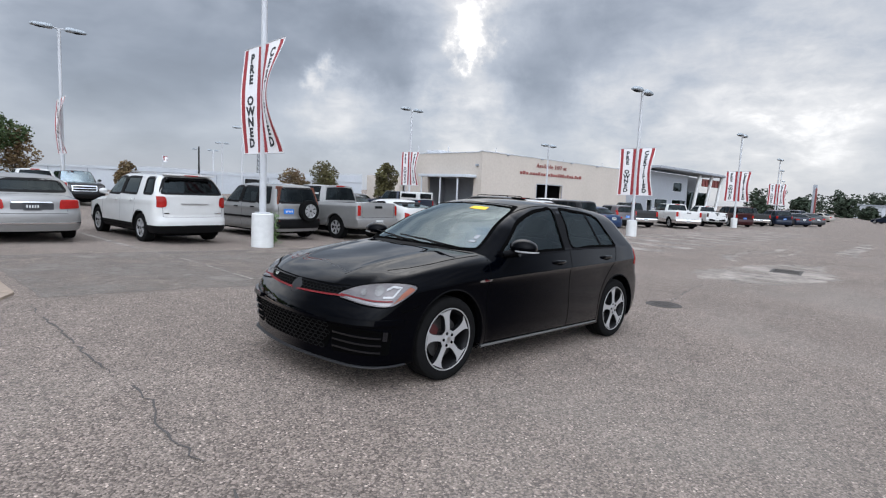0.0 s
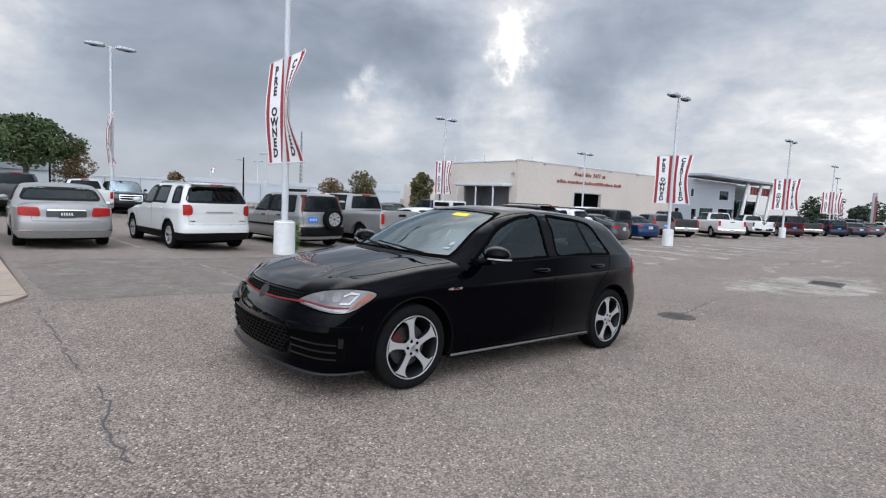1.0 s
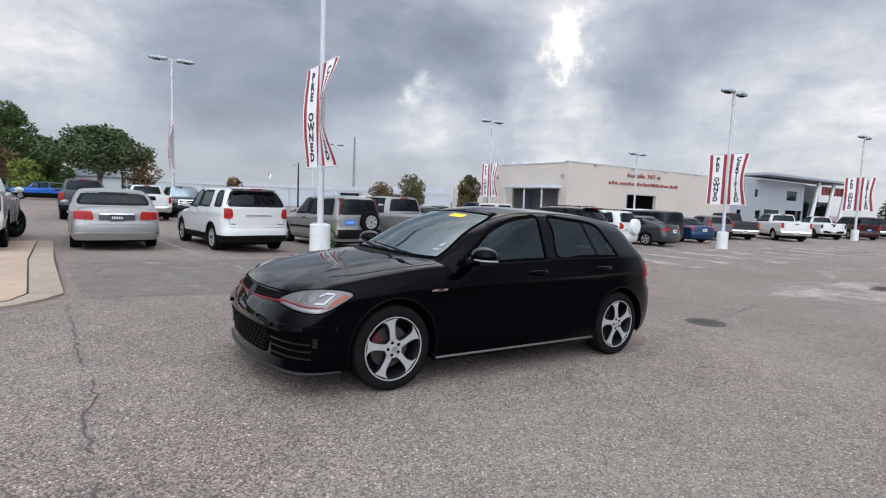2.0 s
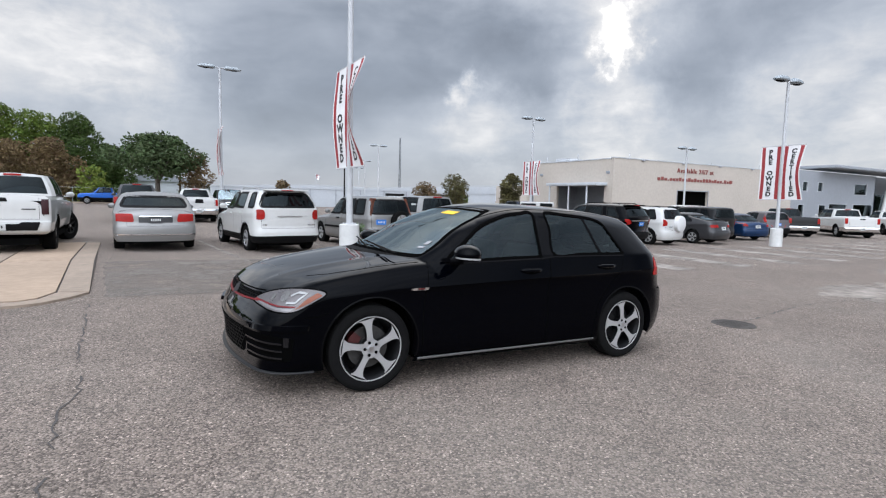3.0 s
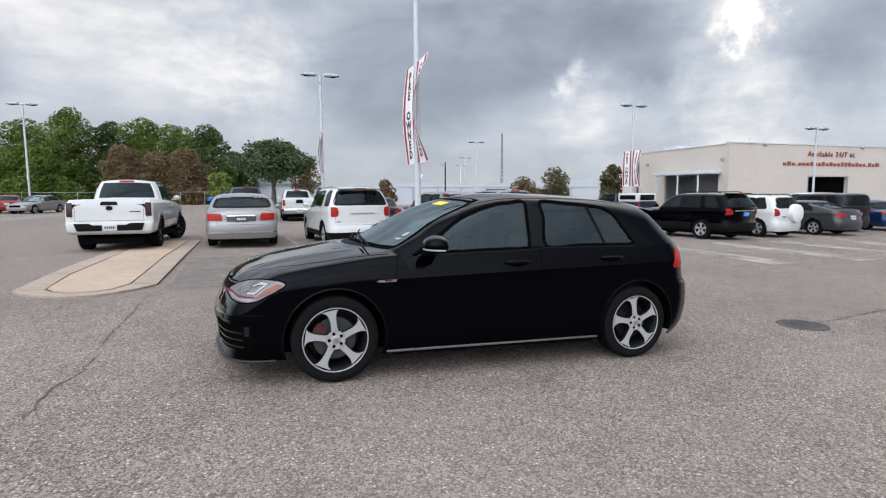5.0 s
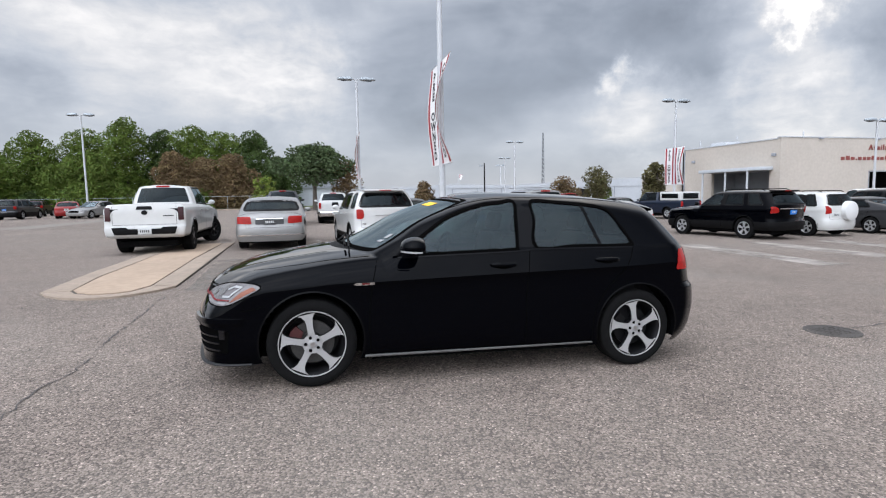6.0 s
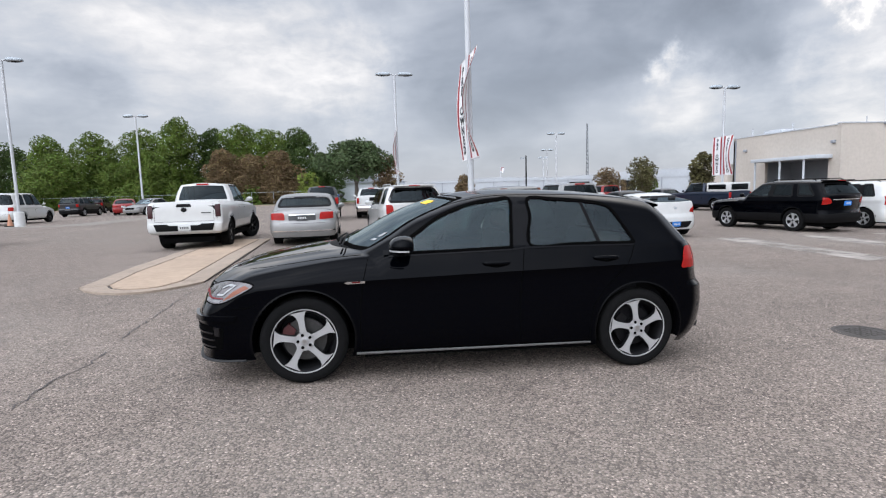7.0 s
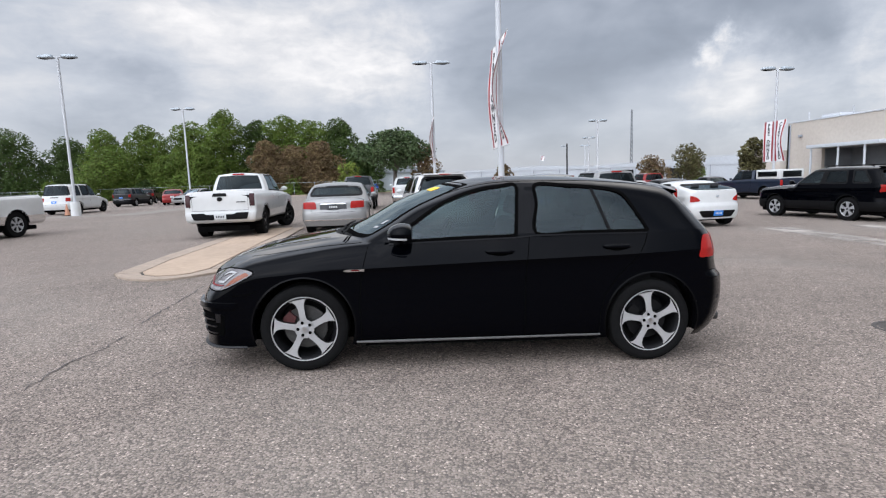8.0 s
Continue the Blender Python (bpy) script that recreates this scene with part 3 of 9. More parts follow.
def wheel_meshes(style, R_, rr, width):
    """Meshes of a wheel whose outer side faces -y: (name, mesh)."""
    key = (style, R_, rr, width)
    if key in WHEELS:
        return WHEELS[key]
    found = []

    def keep(name, bm, mat, smooth=30):
        ob = part(name, bm, mat, None, "", smooth)
        found.append((name, ob.data))
        bpy.data.objects.remove(ob)

    w = width
    pr = [(rr - 0.006, 0.03), (rr + 0.006, 0.008), (rr + 0.02, 0.002), (rr + (R_ - rr) * 0.5, 0.0), (R_ - 0.022, 0.006), (R_ - 0.006, 0.02), (R_, 0.04)]
    for g0 in (0.3, 0.5, 0.7):
        pr += [(R_, w * g0 - 0.006), (R_ - 0.007, w * g0 - 0.005), (R_ - 0.007, w * g0 + 0.005), (R_, w * g0 + 0.006)]
    pr += [(R_, w - 0.04), (R_ - 0.008, w - 0.015), (R_ - 0.05, w), (rr, w - 0.01)]
    keep("tyre", lathe(pr, 56), "tyre")
    up = lambda a, b, d: (a, d, b)
    s = rr / 0.235
    if style in ("gti", "gti_rear"):
        keep("barrel", lathe([(rr - 0.004, 0.012), (rr - 0.013, 0.02), (rr - 0.03, 0.06), (rr - 0.035, w - 0.02), (0.04, w - 0.02)], 56), "alloy_dark")
        lip = lathe([(rr - 0.002, 0.03), (rr + 0.005, 0.010), (rr + 0.003, 0.006), (rr - 0.003, 0.007), (rr - 0.005, 0.03)], 64)
        keep("rim_lip", lip, "alloy")
        left = [(0.066, -27), (0.085, -18), (0.11, -13.5), (0.15, -11.0), (0.185, -12.5), (0.208, -16.5), (0.228, -24)]
        right = [(0.228, 13.5), (0.21, 10), (0.185, 8.0), (0.15, 8.5), (0.11, 11.5), (0.085, 17), (0.066, 27)]
        face, core = bmesh.new(), bmesh.new()
        for k in range(5):
            pts = [polar(r * s, d * 0.9 - 7 + 72 * k) for r, d in left + right]
            extrude_outline(face, pts, 0.014, 0.020, up)
            extrude_outline(core, [polar(max(r * s - 0.001, 0), d * 0.86 - 7 + 72 * k) for r, d in left + right], 0.020, 0.060, up)
        extrude_outline(face, [polar(0.07 * s, d) for d in range(0, 360, 12)], 0.014, 0.020, up)
        extrude_outline(core, [polar(0.069 * s, d) for d in range(0, 360, 12)], 0.020, 0.060, up)
        keep("spoke_face", face, "alloy")
        keep("spoke_core", core, "alloy_dark")
        for k in range(5):
            nuts = bmesh.new()
            cx, cz = polar(0.047, -19 + 72 * k)
            extrude_outline(nuts, [(cx + 0.0115 * math.cos(a * math.pi / 6), cz + 0.0115 * math.sin(a * math.pi / 6)) for a in range(12)], 0.0105, 0.016, up)
            keep("wheel_bolt", nuts, "gloss_black")
        keep("centre_cap", lathe([(0.0, 0.008), (0.026, 0.009), (0.031, 0.012), (0.031, 0.018)], 28), "alloy_grey")
        keep("cap_disc", lathe([(0.0, 0.0065), (0.019, 0.0075), (0.0195, 0.012)], 24), "steel")
        keep("brake_disc", lathe([(0.0, 0.07), (0.07, 0.07), (0.072, 0.085), (0.155, 0.085), (0.155, 0.105)], 40), "alloy_dark" if style == "gti_rear" else "disc_steel")
        cal = bmesh.new()
        pts = [polar(r, d) for r, d in ((0.10, -85), (0.165, -80), (0.172, -62), (0.165, -44), (0.10, -40), (0.085, -62))]
        extrude_outline(cal, pts, 0.062, 0.12, up)
        keep("caliper", cal, "caliper" if style == "gti" else "alloy_dark")
    else:
        n, spread, mat = {"five": (5, 15, "alloy_grey"), "six": (6, 13, "alloy_grey"), "ten": (10, 8, "alloy_grey"), "dark": (6, 12, "alloy_dark"), "steel": (8, 16, "alloy_grey")}[style]
        keep("barrel", lathe([(rr - 0.002, 0.012), (rr - 0.018, 0.03), (rr - 0.03, w - 0.03), (0.03, w - 0.03)], 36), "alloy_dark")
        face = lathe([(rr - 0.002, 0.03), (rr + 0.006, 0.010), (rr - 0.004, 0.006), (rr - 0.016, 0.02)], 40)
        for k in range(n):
            a = 360 / n * k
            pts = [polar(rr * 0.25, a - spread * 2), polar(rr * 0.5, a - spread), polar(rr * 0.95, a - spread), polar(rr * 0.95, a + spread), polar(rr * 0.5, a + spread), polar(rr * 0.25, a + spread * 2)]
            extrude_outline(face, pts, 0.018, 0.05, up)
        extrude_outline(face, [polar(rr * 0.3, d) for d in range(0, 360, 15)], 0.014, 0.05, up)
        keep("rim", face, mat)
        keep("centre_cap", lathe([(0.0, 0.006), (0.03, 0.008), (0.034, 0.016)], 18), "alloy_dark" if style != "dark" else "steel")
    WHEELS[key] = found
    return found


def put_wheel(car, x, y, style, R_, rr, width, steer=0.0):
    """A wheel under a car with its outer side at y."""
    meshes = wheel_meshes(style, R_, rr, width)
    tyre = new("tyre", meshes[0][1])
    tyre.parent = car
    tyre.matrix_basis = pose(x, y, R_, 0, 0, (0 if y < 0 else 180) + steer)
    for name, me in meshes[1:]:
        ob = new(name, me)
        ob.parent = tyre
        if name == "caliper" and y > 0:
            ob.matrix_basis = Matrix.Diagonal((-1, 1, 1, 1))
    return tyre


# ---- vehicles round the lot ----
def auto_levels(p):
    fo, wb, ro, W, zs, zh, zc, zr = (p[k] for k in ("fo", "wb", "ro", "W", "zs", "zh", "zc", "zr"))
    rear, zb = wb + ro, p.get("zbump", 0.62)
    cf, ef, cr, er = p.get("cf", 0.45), p.get("ef", 2.8), p.get("cr", 0.28), p.get("er", 3.2)
    steep = p.get("steep", 0.06)
    xc, rb = p["xc"], p["rb"]
    belt = [(-fo + 0.1, zh), (xc * 0.4 - fo * 0.3, zh + (zc - zh) * 0.72), (xc + 0.2, zc), (rb - 0.15, zr), (rear - 0.02, p.get("zt", zr))]
    sh = [(x, z - 0.09) for x, z in belt]
    return [
        dict(z=zs - 0.03, xf=-fo + 0.10, xr=rear - 0.12, w=W - 0.10, cf=cf, ef=ef, cr=cr, er=er),
        dict(z=zs + 0.03, xf=-fo + 0.02, xr=rear - 0.03, w=W - 0.035, cf=cf, ef=ef, cr=cr, er=er),
        dict(z=(zs + zb) / 2 + 0.02, xf=-fo, xr=rear, w=W - 0.015, cf=cf, ef=ef, cr=cr, er=er),
        dict(z=zb, xf=-fo + 0.005, xr=rear - 0.005, w=W, cf=cf, ef=ef, cr=cr, er=er, sharp=True),
        dict(z=zb + 0.025, xf=-fo + 0.03, xr=rear - 0.05, w=W, cf=cf, ef=ef, cr=cr, er=er),
        dict(z=[(x, zb + 0.03 + (z - zb) * 0.72) for x, z in sh], xf=-fo + 0.05, xr=rear - 0.06 - steep * 0.3, w=W, cf=cf, ef=ef, cr=cr, er=er),
        dict(z=sh, xf=-fo + 0.075, xr=rear - 0.07 - steep * 0.7, w=W - 0.012, cf=cf, ef=ef, cr=cr, er=er, sharp=True),
        dict(z=belt, xf=-fo + 0.15, xr=rear - 0.09 - steep, w=[(-0.3, W - p.get("bonnet_in", 0.12)), (xc + 0.3, W - 0.075), (rb - 0.3, W - 0.075), (rear - 0.3, W - 0.10)], cf=cf * 0.9, ef=ef, cr=cr * 0.9, er=er),
    ]


def auto_cabin(p):
    W, zc, zr, h, xc, xt, rt, rb = (p[k] for k in ("W", "zc", "zr", "h", "xc", "xt", "rt", "rb"))
    wt, zt = W - p.get("tumble", 0.27), h - 0.045
    side = p["pillars"]  # (stretch, base x, top x)
    keys = [("windshield", (xc, 0, zc + 0.015), (xt, 0, zt)), ("a_pillar", (xc + 0.24, W - 0.2, zc), (xt + 0.10, wt - 0.06, zt - 0.015))]
    for name, xb, xtop in side:
        zz = zc + (zr - zc) * (xb - xc) / (rb - xc)
        keys.append((name, (xb, W - 0.10, zz), (xtop, wt, zt - 0.03)))
    keys.append(("rear_window", (rb - 0.10, W - 0.17, zr), (rt - 0.06, wt - 0.07, zt - 0.02)))
    keys.append(("end", (rb, 0, zr + 0.01), (rt, 0, zt)))
    return keys


GLASS = {"windshield": "glass_clear", "front_glass": "glass_tint", "rear_glass": "glass_dark", "quarter_glass": "glass_dark", "rear_window": "glass_dark"}
PART_NAMES = {"front_glass": "front_door_window", "rear_glass": "rear_door_window", "quarter_glass": "quarter_window", "rear_window": "rear_window", "windshield": "windshield"}


def cabin(car, keys, mat, counts=None, crown=0.045, bulge=0.02, nv=12, trim="trim", glasses=GLASS, dark=("b_pillar", "quarter_bar")):
    """The pillars, panes and roof of a car."""
    pieces, roof = greenhouse(keys, {"windshield": 10, "rear_window": 10, "a_pillar": 2, **(counts or {})}, crown, nv, bulge)
    part("roof", roof, mat, car)
    rest_parts = {}

    def bit(name, sgn, mt):
        return rest_parts.setdefault((name, sgn, mt), bmesh.new())

    def add(bm, verts, faces, shift=0.0):
        used = sorted({i for f in faces for i in f})
        vs = {i: bm.verts.new(verts[i]) for i in used}
        for f in faces:
            bm.faces.new([vs[i] for i in f])

    panes = {}
    for name, sgn, verts, faces, k in pieces:
        if name in glasses:
            inner = sub_grid(verts, faces, k, 0.0, 1.0, 1 / nv, 1 - 1 / nv) if name not in ("windshield",) else sub_grid(verts, faces, k, 0, 1, 0, 1 - 0.5 / nv)
            if name in ("rear_window",):
                inner = sub_grid(verts, faces, k, 0.1, 1.0, 1.5 / nv, 1 - 1.5 / nv)
            rest = [f for f in faces if f not in inner]
            whole_width = name in ("windshield", "rear_window")
            add(bit("tailgate_frame" if name == "rear_window" else "window_frame" if not whole_width else "windshield_frame", 0 if whole_width else (sgn, name), mat if name == "rear_window" else trim), verts, rest)
            panes.setdefault((name, 0 if name in ("windshield", "rear_window") else sgn), []).append((verts, inner))
        else:
            add(bit("pillar", (sgn, name), trim if name in dark else mat), verts, faces)
    for (name, sgn), stuff in panes.items():
        bm = bmesh.new()
        for verts, faces in stuff:
            add(bm, verts, faces)
        bmesh.ops.remove_doubles(bm, verts=bm.verts, dist=0.0006)
        bmesh.ops.recalc_face_normals(bm, faces=bm.faces)
        bm.normal_update()
        for v in list(bm.verts):
            v.co -= v.normal * 0.004
        ob = part(PART_NAMES[name], bm, glasses[name], car)
        ob.visible_shadow = False
    for (nm, _, mt), bm in rest_parts.items():
        if len(bm.faces):
            bmesh.ops.remove_doubles(bm, verts=bm.verts, dist=0.0006)
            for piece in loose(bm) if nm == "window_frame" else [bm]:
                part(nm, piece, mt, car)
        else:
            bm.free()


def seats(car, xs, z0, W, mat="seat"):
    """Front seats with head rests and a rear bench."""
    for k, x in enumerate(xs):
        for sgn in (-1, 1):
            bm = bmesh.new()
            y = sgn * W * 0.42
            box(bm, (x - 0.28, y - 0.24, z0), (x + 0.24, y + 0.24, z0 + 0.16), 0.05)
            box(bm, (-0.06, y - 0.23, 0.0), (0.08, y + 0.23, 0.58), 0.06, turn=pose(x + 0.20, 0, z0 + 0.1, 0, 14, 0))
            box(bm, (-0.05, y - 0.13, 0.60), (0.05, y + 0.13, 0.78), 0.045, turn=pose(x + 0.20, 0, z0 + 0.1, 0, 14, 0))
            part("front_seat" if k == 0 else "rear_seat", bm, mat, car)


def plate_bars(car, skin, view, y0, z0, mat="plate", bar="ink", w=0.152, h=0.076, mount=None):
    pl = patch("license_plate", chamfered([(y0 - w, z0 - h), (y0 + w, z0 - h), (y0 + w, z0 + h), (y0 - w, z0 + h)], 0.015), view, skin, mat, mount or car, 0.026, 0.2, 0.03)
    bm = bmesh.new()
    for k in range(-2, 3):
        strip(bm, [(y0 + k * 0.045, z0 - 0.028), (y0 + k * 0.045, z0 + 0.028)], 0.026, view, skin, 0.029)
    part("plate_bars", bm, bar, pl)
    return pl


def smooth_top(a, b, k):
    h = np.maximum(k - np.abs(a - b), 0.0) / k
    return np.maximum(a, b) + h * h * k / 4


def curve(keys):
    """The vector form of along()."""
    xs = np.array([k[0] for k in keys], float)
    f = along(keys)
    grid = np.linspace(xs[0], xs[-1], 600)
    vals = np.array([f(v) for v in grid])
    return lambda x: np.interp(x, grid, vals)


def form_grid(form, s0, s1, zs, levels, counts):
    """Points of a form's half, by rays from a spine: columns from the nose along the side to the tail, rows from the sill
    over crease and belt to the middle of the top."""
    nf, ns, nr, n1, n2, n3 = counts
    cols = [((s0, 0.0), math.pi / 2 * i / nf) for i in range(nf)] + [((s0 + (s1 - s0) * i / ns, 0.0), math.pi / 2) for i in range(ns)]
    cols += [((s1, 0.0), math.pi / 2 + math.pi / 2 * i / nr) for i in range(nr + 1)]
    ox = np.array([c[0][0] for c in cols])
    dx, dy = np.array([-math.cos(c[1]) for c in cols]), np.array([math.sin(c[1]) for c in cols])

    def reach(cosine, sine):
        lo, hi = np.zeros_like(cosine), np.full_like(cosine, 2.6)
        for _ in range(34):
            mid = (lo + hi) / 2
            inside = form(ox[:, None] + dx[:, None] * cosine * mid, dy[:, None] * cosine * mid, zs + sine * mid) < 0
            lo, hi = np.where(inside, mid, lo), np.where(inside, hi, mid)
        return (lo + hi) / 2

    def angle_to(level):
        rho = np.full_like(ox, 0.85)
        for _ in range(40):
            x, y = ox + dx * rho, dy * rho
            z = level(x)
            a = np.arctan2(z - zs, rho)[:, None]
            r = reach(np.cos(a), np.sin(a))[:, 0]
            rho = 0.5 * rho + 0.5 * r * np.cos(a[:, 0])
        return np.arctan2(level(ox + dx * rho) - zs, rho)

    a0, a1, a2 = (angle_to(f) for f in levels)
    a3 = np.full_like(a0, math.pi / 2)
    angles = []
    for lo, hi, n in ((a0, a1, n1), (a1, a2, n2), (a2, a3, n3)):
        angles += [lo + (hi - lo) * i / n for i in range(n)]
    angles = np.array(angles + [a3]).T
    r = reach(np.cos(angles), np.sin(angles))
    pts = np.stack([ox[:, None] + dx[:, None] * np.cos(angles) * r, dy[:, None] * np.cos(angles) * r, zs + np.sin(angles) * r], -1)
    pts[:, -1, 1] = 0
    pts[0, :, 1] = pts[-1, :, 1] = 0
    return pts, n1


def cell_frames(pts):
    """Middles and unsigned normals of a grid's cells."""
    mid = (pts[:-1, :-1] + pts[1:, :-1] + pts[:-1, 1:] + pts[1:, 1:]) / 4
    n = np.abs(np.cross(pts[1:, :-1] - pts[:-1, :-1], pts[:-1, 1:] - pts[:-1, :-1]))
    return mid, n / np.maximum(np.linalg.norm(n, axis=-1, keepdims=True), 1e-9)


def in_outline(outline, a, b):
    hit = False
    for (x0, y0), (x1, y1) in zip(outline, outline[1:] + outline[:1]):
        if (y0 > b) != (y1 > b) and a < (x1 - x0) * (b - y0) / (y1 - y0) + x0:
            hit = not hit
    return hit


def rim_band(name, outline, view, skin, mat, car, width=0.026, lift=0.0015, height=0.0):
    bm = strip(bmesh.new(), outline + outline[:2], width, view, skin, lift, 0.03, height)
    return part(name, bm, mat, car, "", 60)


def ribbon(rows):
    """A band of quads between rows of places."""
    bm = bmesh.new()
    prev = None
    for row in rows:
        cur = [bm.verts.new(v) for v in row]
        if prev:
            for j in range(len(cur) - 1):
                bm.faces.new((prev[j], prev[j + 1], cur[j + 1], cur[j]))
        prev = cur
    bmesh.ops.recalc_face_normals(bm, faces=bm.faces)
    return bm


def car_form(p):
    """A parked car's form from its measures, and the lines that run along it."""
    fo, wb, ro, W, zs, zh, zc, zr, h, xc, xt, rt, rb = (p[k] for k in ("fo", "wb", "ro", "W", "zs", "zh", "zc", "zr", "h", "xc", "xt", "rt", "rb"))
    rear, zb, zt = wb + ro, p.get("zbump", 0.62), p.get("zt", zr)
    upright = rear - rb < 0.45
    width = curve([(-fo, W - 0.07), (0.2, W - 0.005), (wb * 0.5, W), (wb, W), (rear, W - 0.06)])
    belt = curve([(-fo - 0.1, zh - 0.06), (xc, zc + 0.0), (rb, zr), (rear + 0.2, zr)])
    crease = curve([(-fo - 0.1, zh - 0.16), (xc, zc - 0.13), (rb, zr - 0.13), (rear + 0.2, zr - 0.12)])
    deck = curve([(-fo - 0.2, zh - 0.16), (-fo + 0.06, zh - 0.03), (-fo + 0.3, zh + 0.015), (xc - 0.02, zc + 0.005), (rb - 0.3, zt), (rear - 0.14, zt), (rear + 0.2, zt - 0.10)])
    roof_keys = [(xc - 0.5, zc - 0.36), (xc, zc), (xc + (xt - xc) * 0.55, zc + (h - 0.05 - zc) * 0.62), (xt, h - 0.055), (xt + 0.45, h - 0.006), ((xt + rt) / 2 + 0.2, h)]
    if upright:
        roof_keys += [(rt, h - 0.035), (rear + 0.3, h - 0.10)]
        tail = curve([(0.10, rear - 0.16), (zs, rear - 0.05), ((zs + zb) / 2, rear), (zb, rear - 0.005), (zb + 0.05, rear - 0.045), (zr, max(rb + 0.07, rear - 0.16)), (zr + 0.04, rb + 0.05), (h - 0.12, rt + 0.08), (h + 0.1, rt + 0.02)])
    else:
        roof_keys += [(rt, h - 0.07), (rt + (rb - rt) * 0.5, h - 0.07 - (h - 0.07 - zr) * 0.47), (rb, zr), (rb + 0.5, zr - 0.3)]
        tail = curve([(0.10, rear - 0.16), (zs, rear - 0.05), ((zs + zb) / 2, rear), (zb, rear - 0.005), (zb + 0.05, rear - 0.04), (zt, rear - 0.06), (zt + 0.3, rear - 0.2)])
    roof = curve(roof_keys)
    nose = curve([(0.10, -fo + 0.10), (zs, -fo + 0.02), ((zs + zb) / 2, -fo), (zb, -fo + 0.012), (zh - 0.06, -fo + 0.05), (zh + 0.02, -fo + 0.16), (zh + 0.6, -fo + 0.9)])
    lean = max(0.12, (p.get("tumble", 0.27) - 0.09) / (h - zc))
    sill_in = curve([(0.05, 0.12), (zs - 0.05, 0.07), (zs + 0.02, 0.03), (zs + 0.14, 0.004), (zs + 0.4, 0.0)])

    def form(x, y, z):
        y = np.abs(y)
        zk, zbelt = crease(x), belt(x)
        u = np.maximum(zk - z, 0.0)
        off = 0.016 * np.exp(-((u / 0.25) ** 2)) * (1 - np.exp(-u / 0.03)) + sill_in(z) + 0.26 * np.maximum(z - zk, 0) + max(lean - 0.26, 0.02) * np.maximum(z - zbelt, 0)
        side = (y - (width(x) - off)) / 1.05
        bonnet = deck(x) - 0.05 * (y / 0.8) ** 2
        shift = x - 0.22 * (y / 0.75) ** 2 * np.clip((xt + 0.5 - x) / 0.5, 0, 1)
        if not upright:
            shift = shift + 0.16 * (y / 0.75) ** 2 * np.clip((x - rt + 0.3) / 0.5, 0, 1)
        top = np.maximum(bonnet, roof(shift) - 0.05 * (y / 0.7) ** 2)
        steep = np.where(roof(shift) > bonnet, 0.45, 0.15)
        top = (z - top) / np.sqrt(1 + steep ** 2)
        front = nose(z) + 0.20 * y ** 2 - x
        back = x - (tail(z) - 0.11 * (y / 0.8) ** 2.4)
        f = smooth_top(side, top, 0.14)
        f = smooth_top(f, front, 0.22)
        return smooth_top(f, back, 0.20 if upright else 0.16)

    return form, crease, belt, roof, upright


FORMS = {}


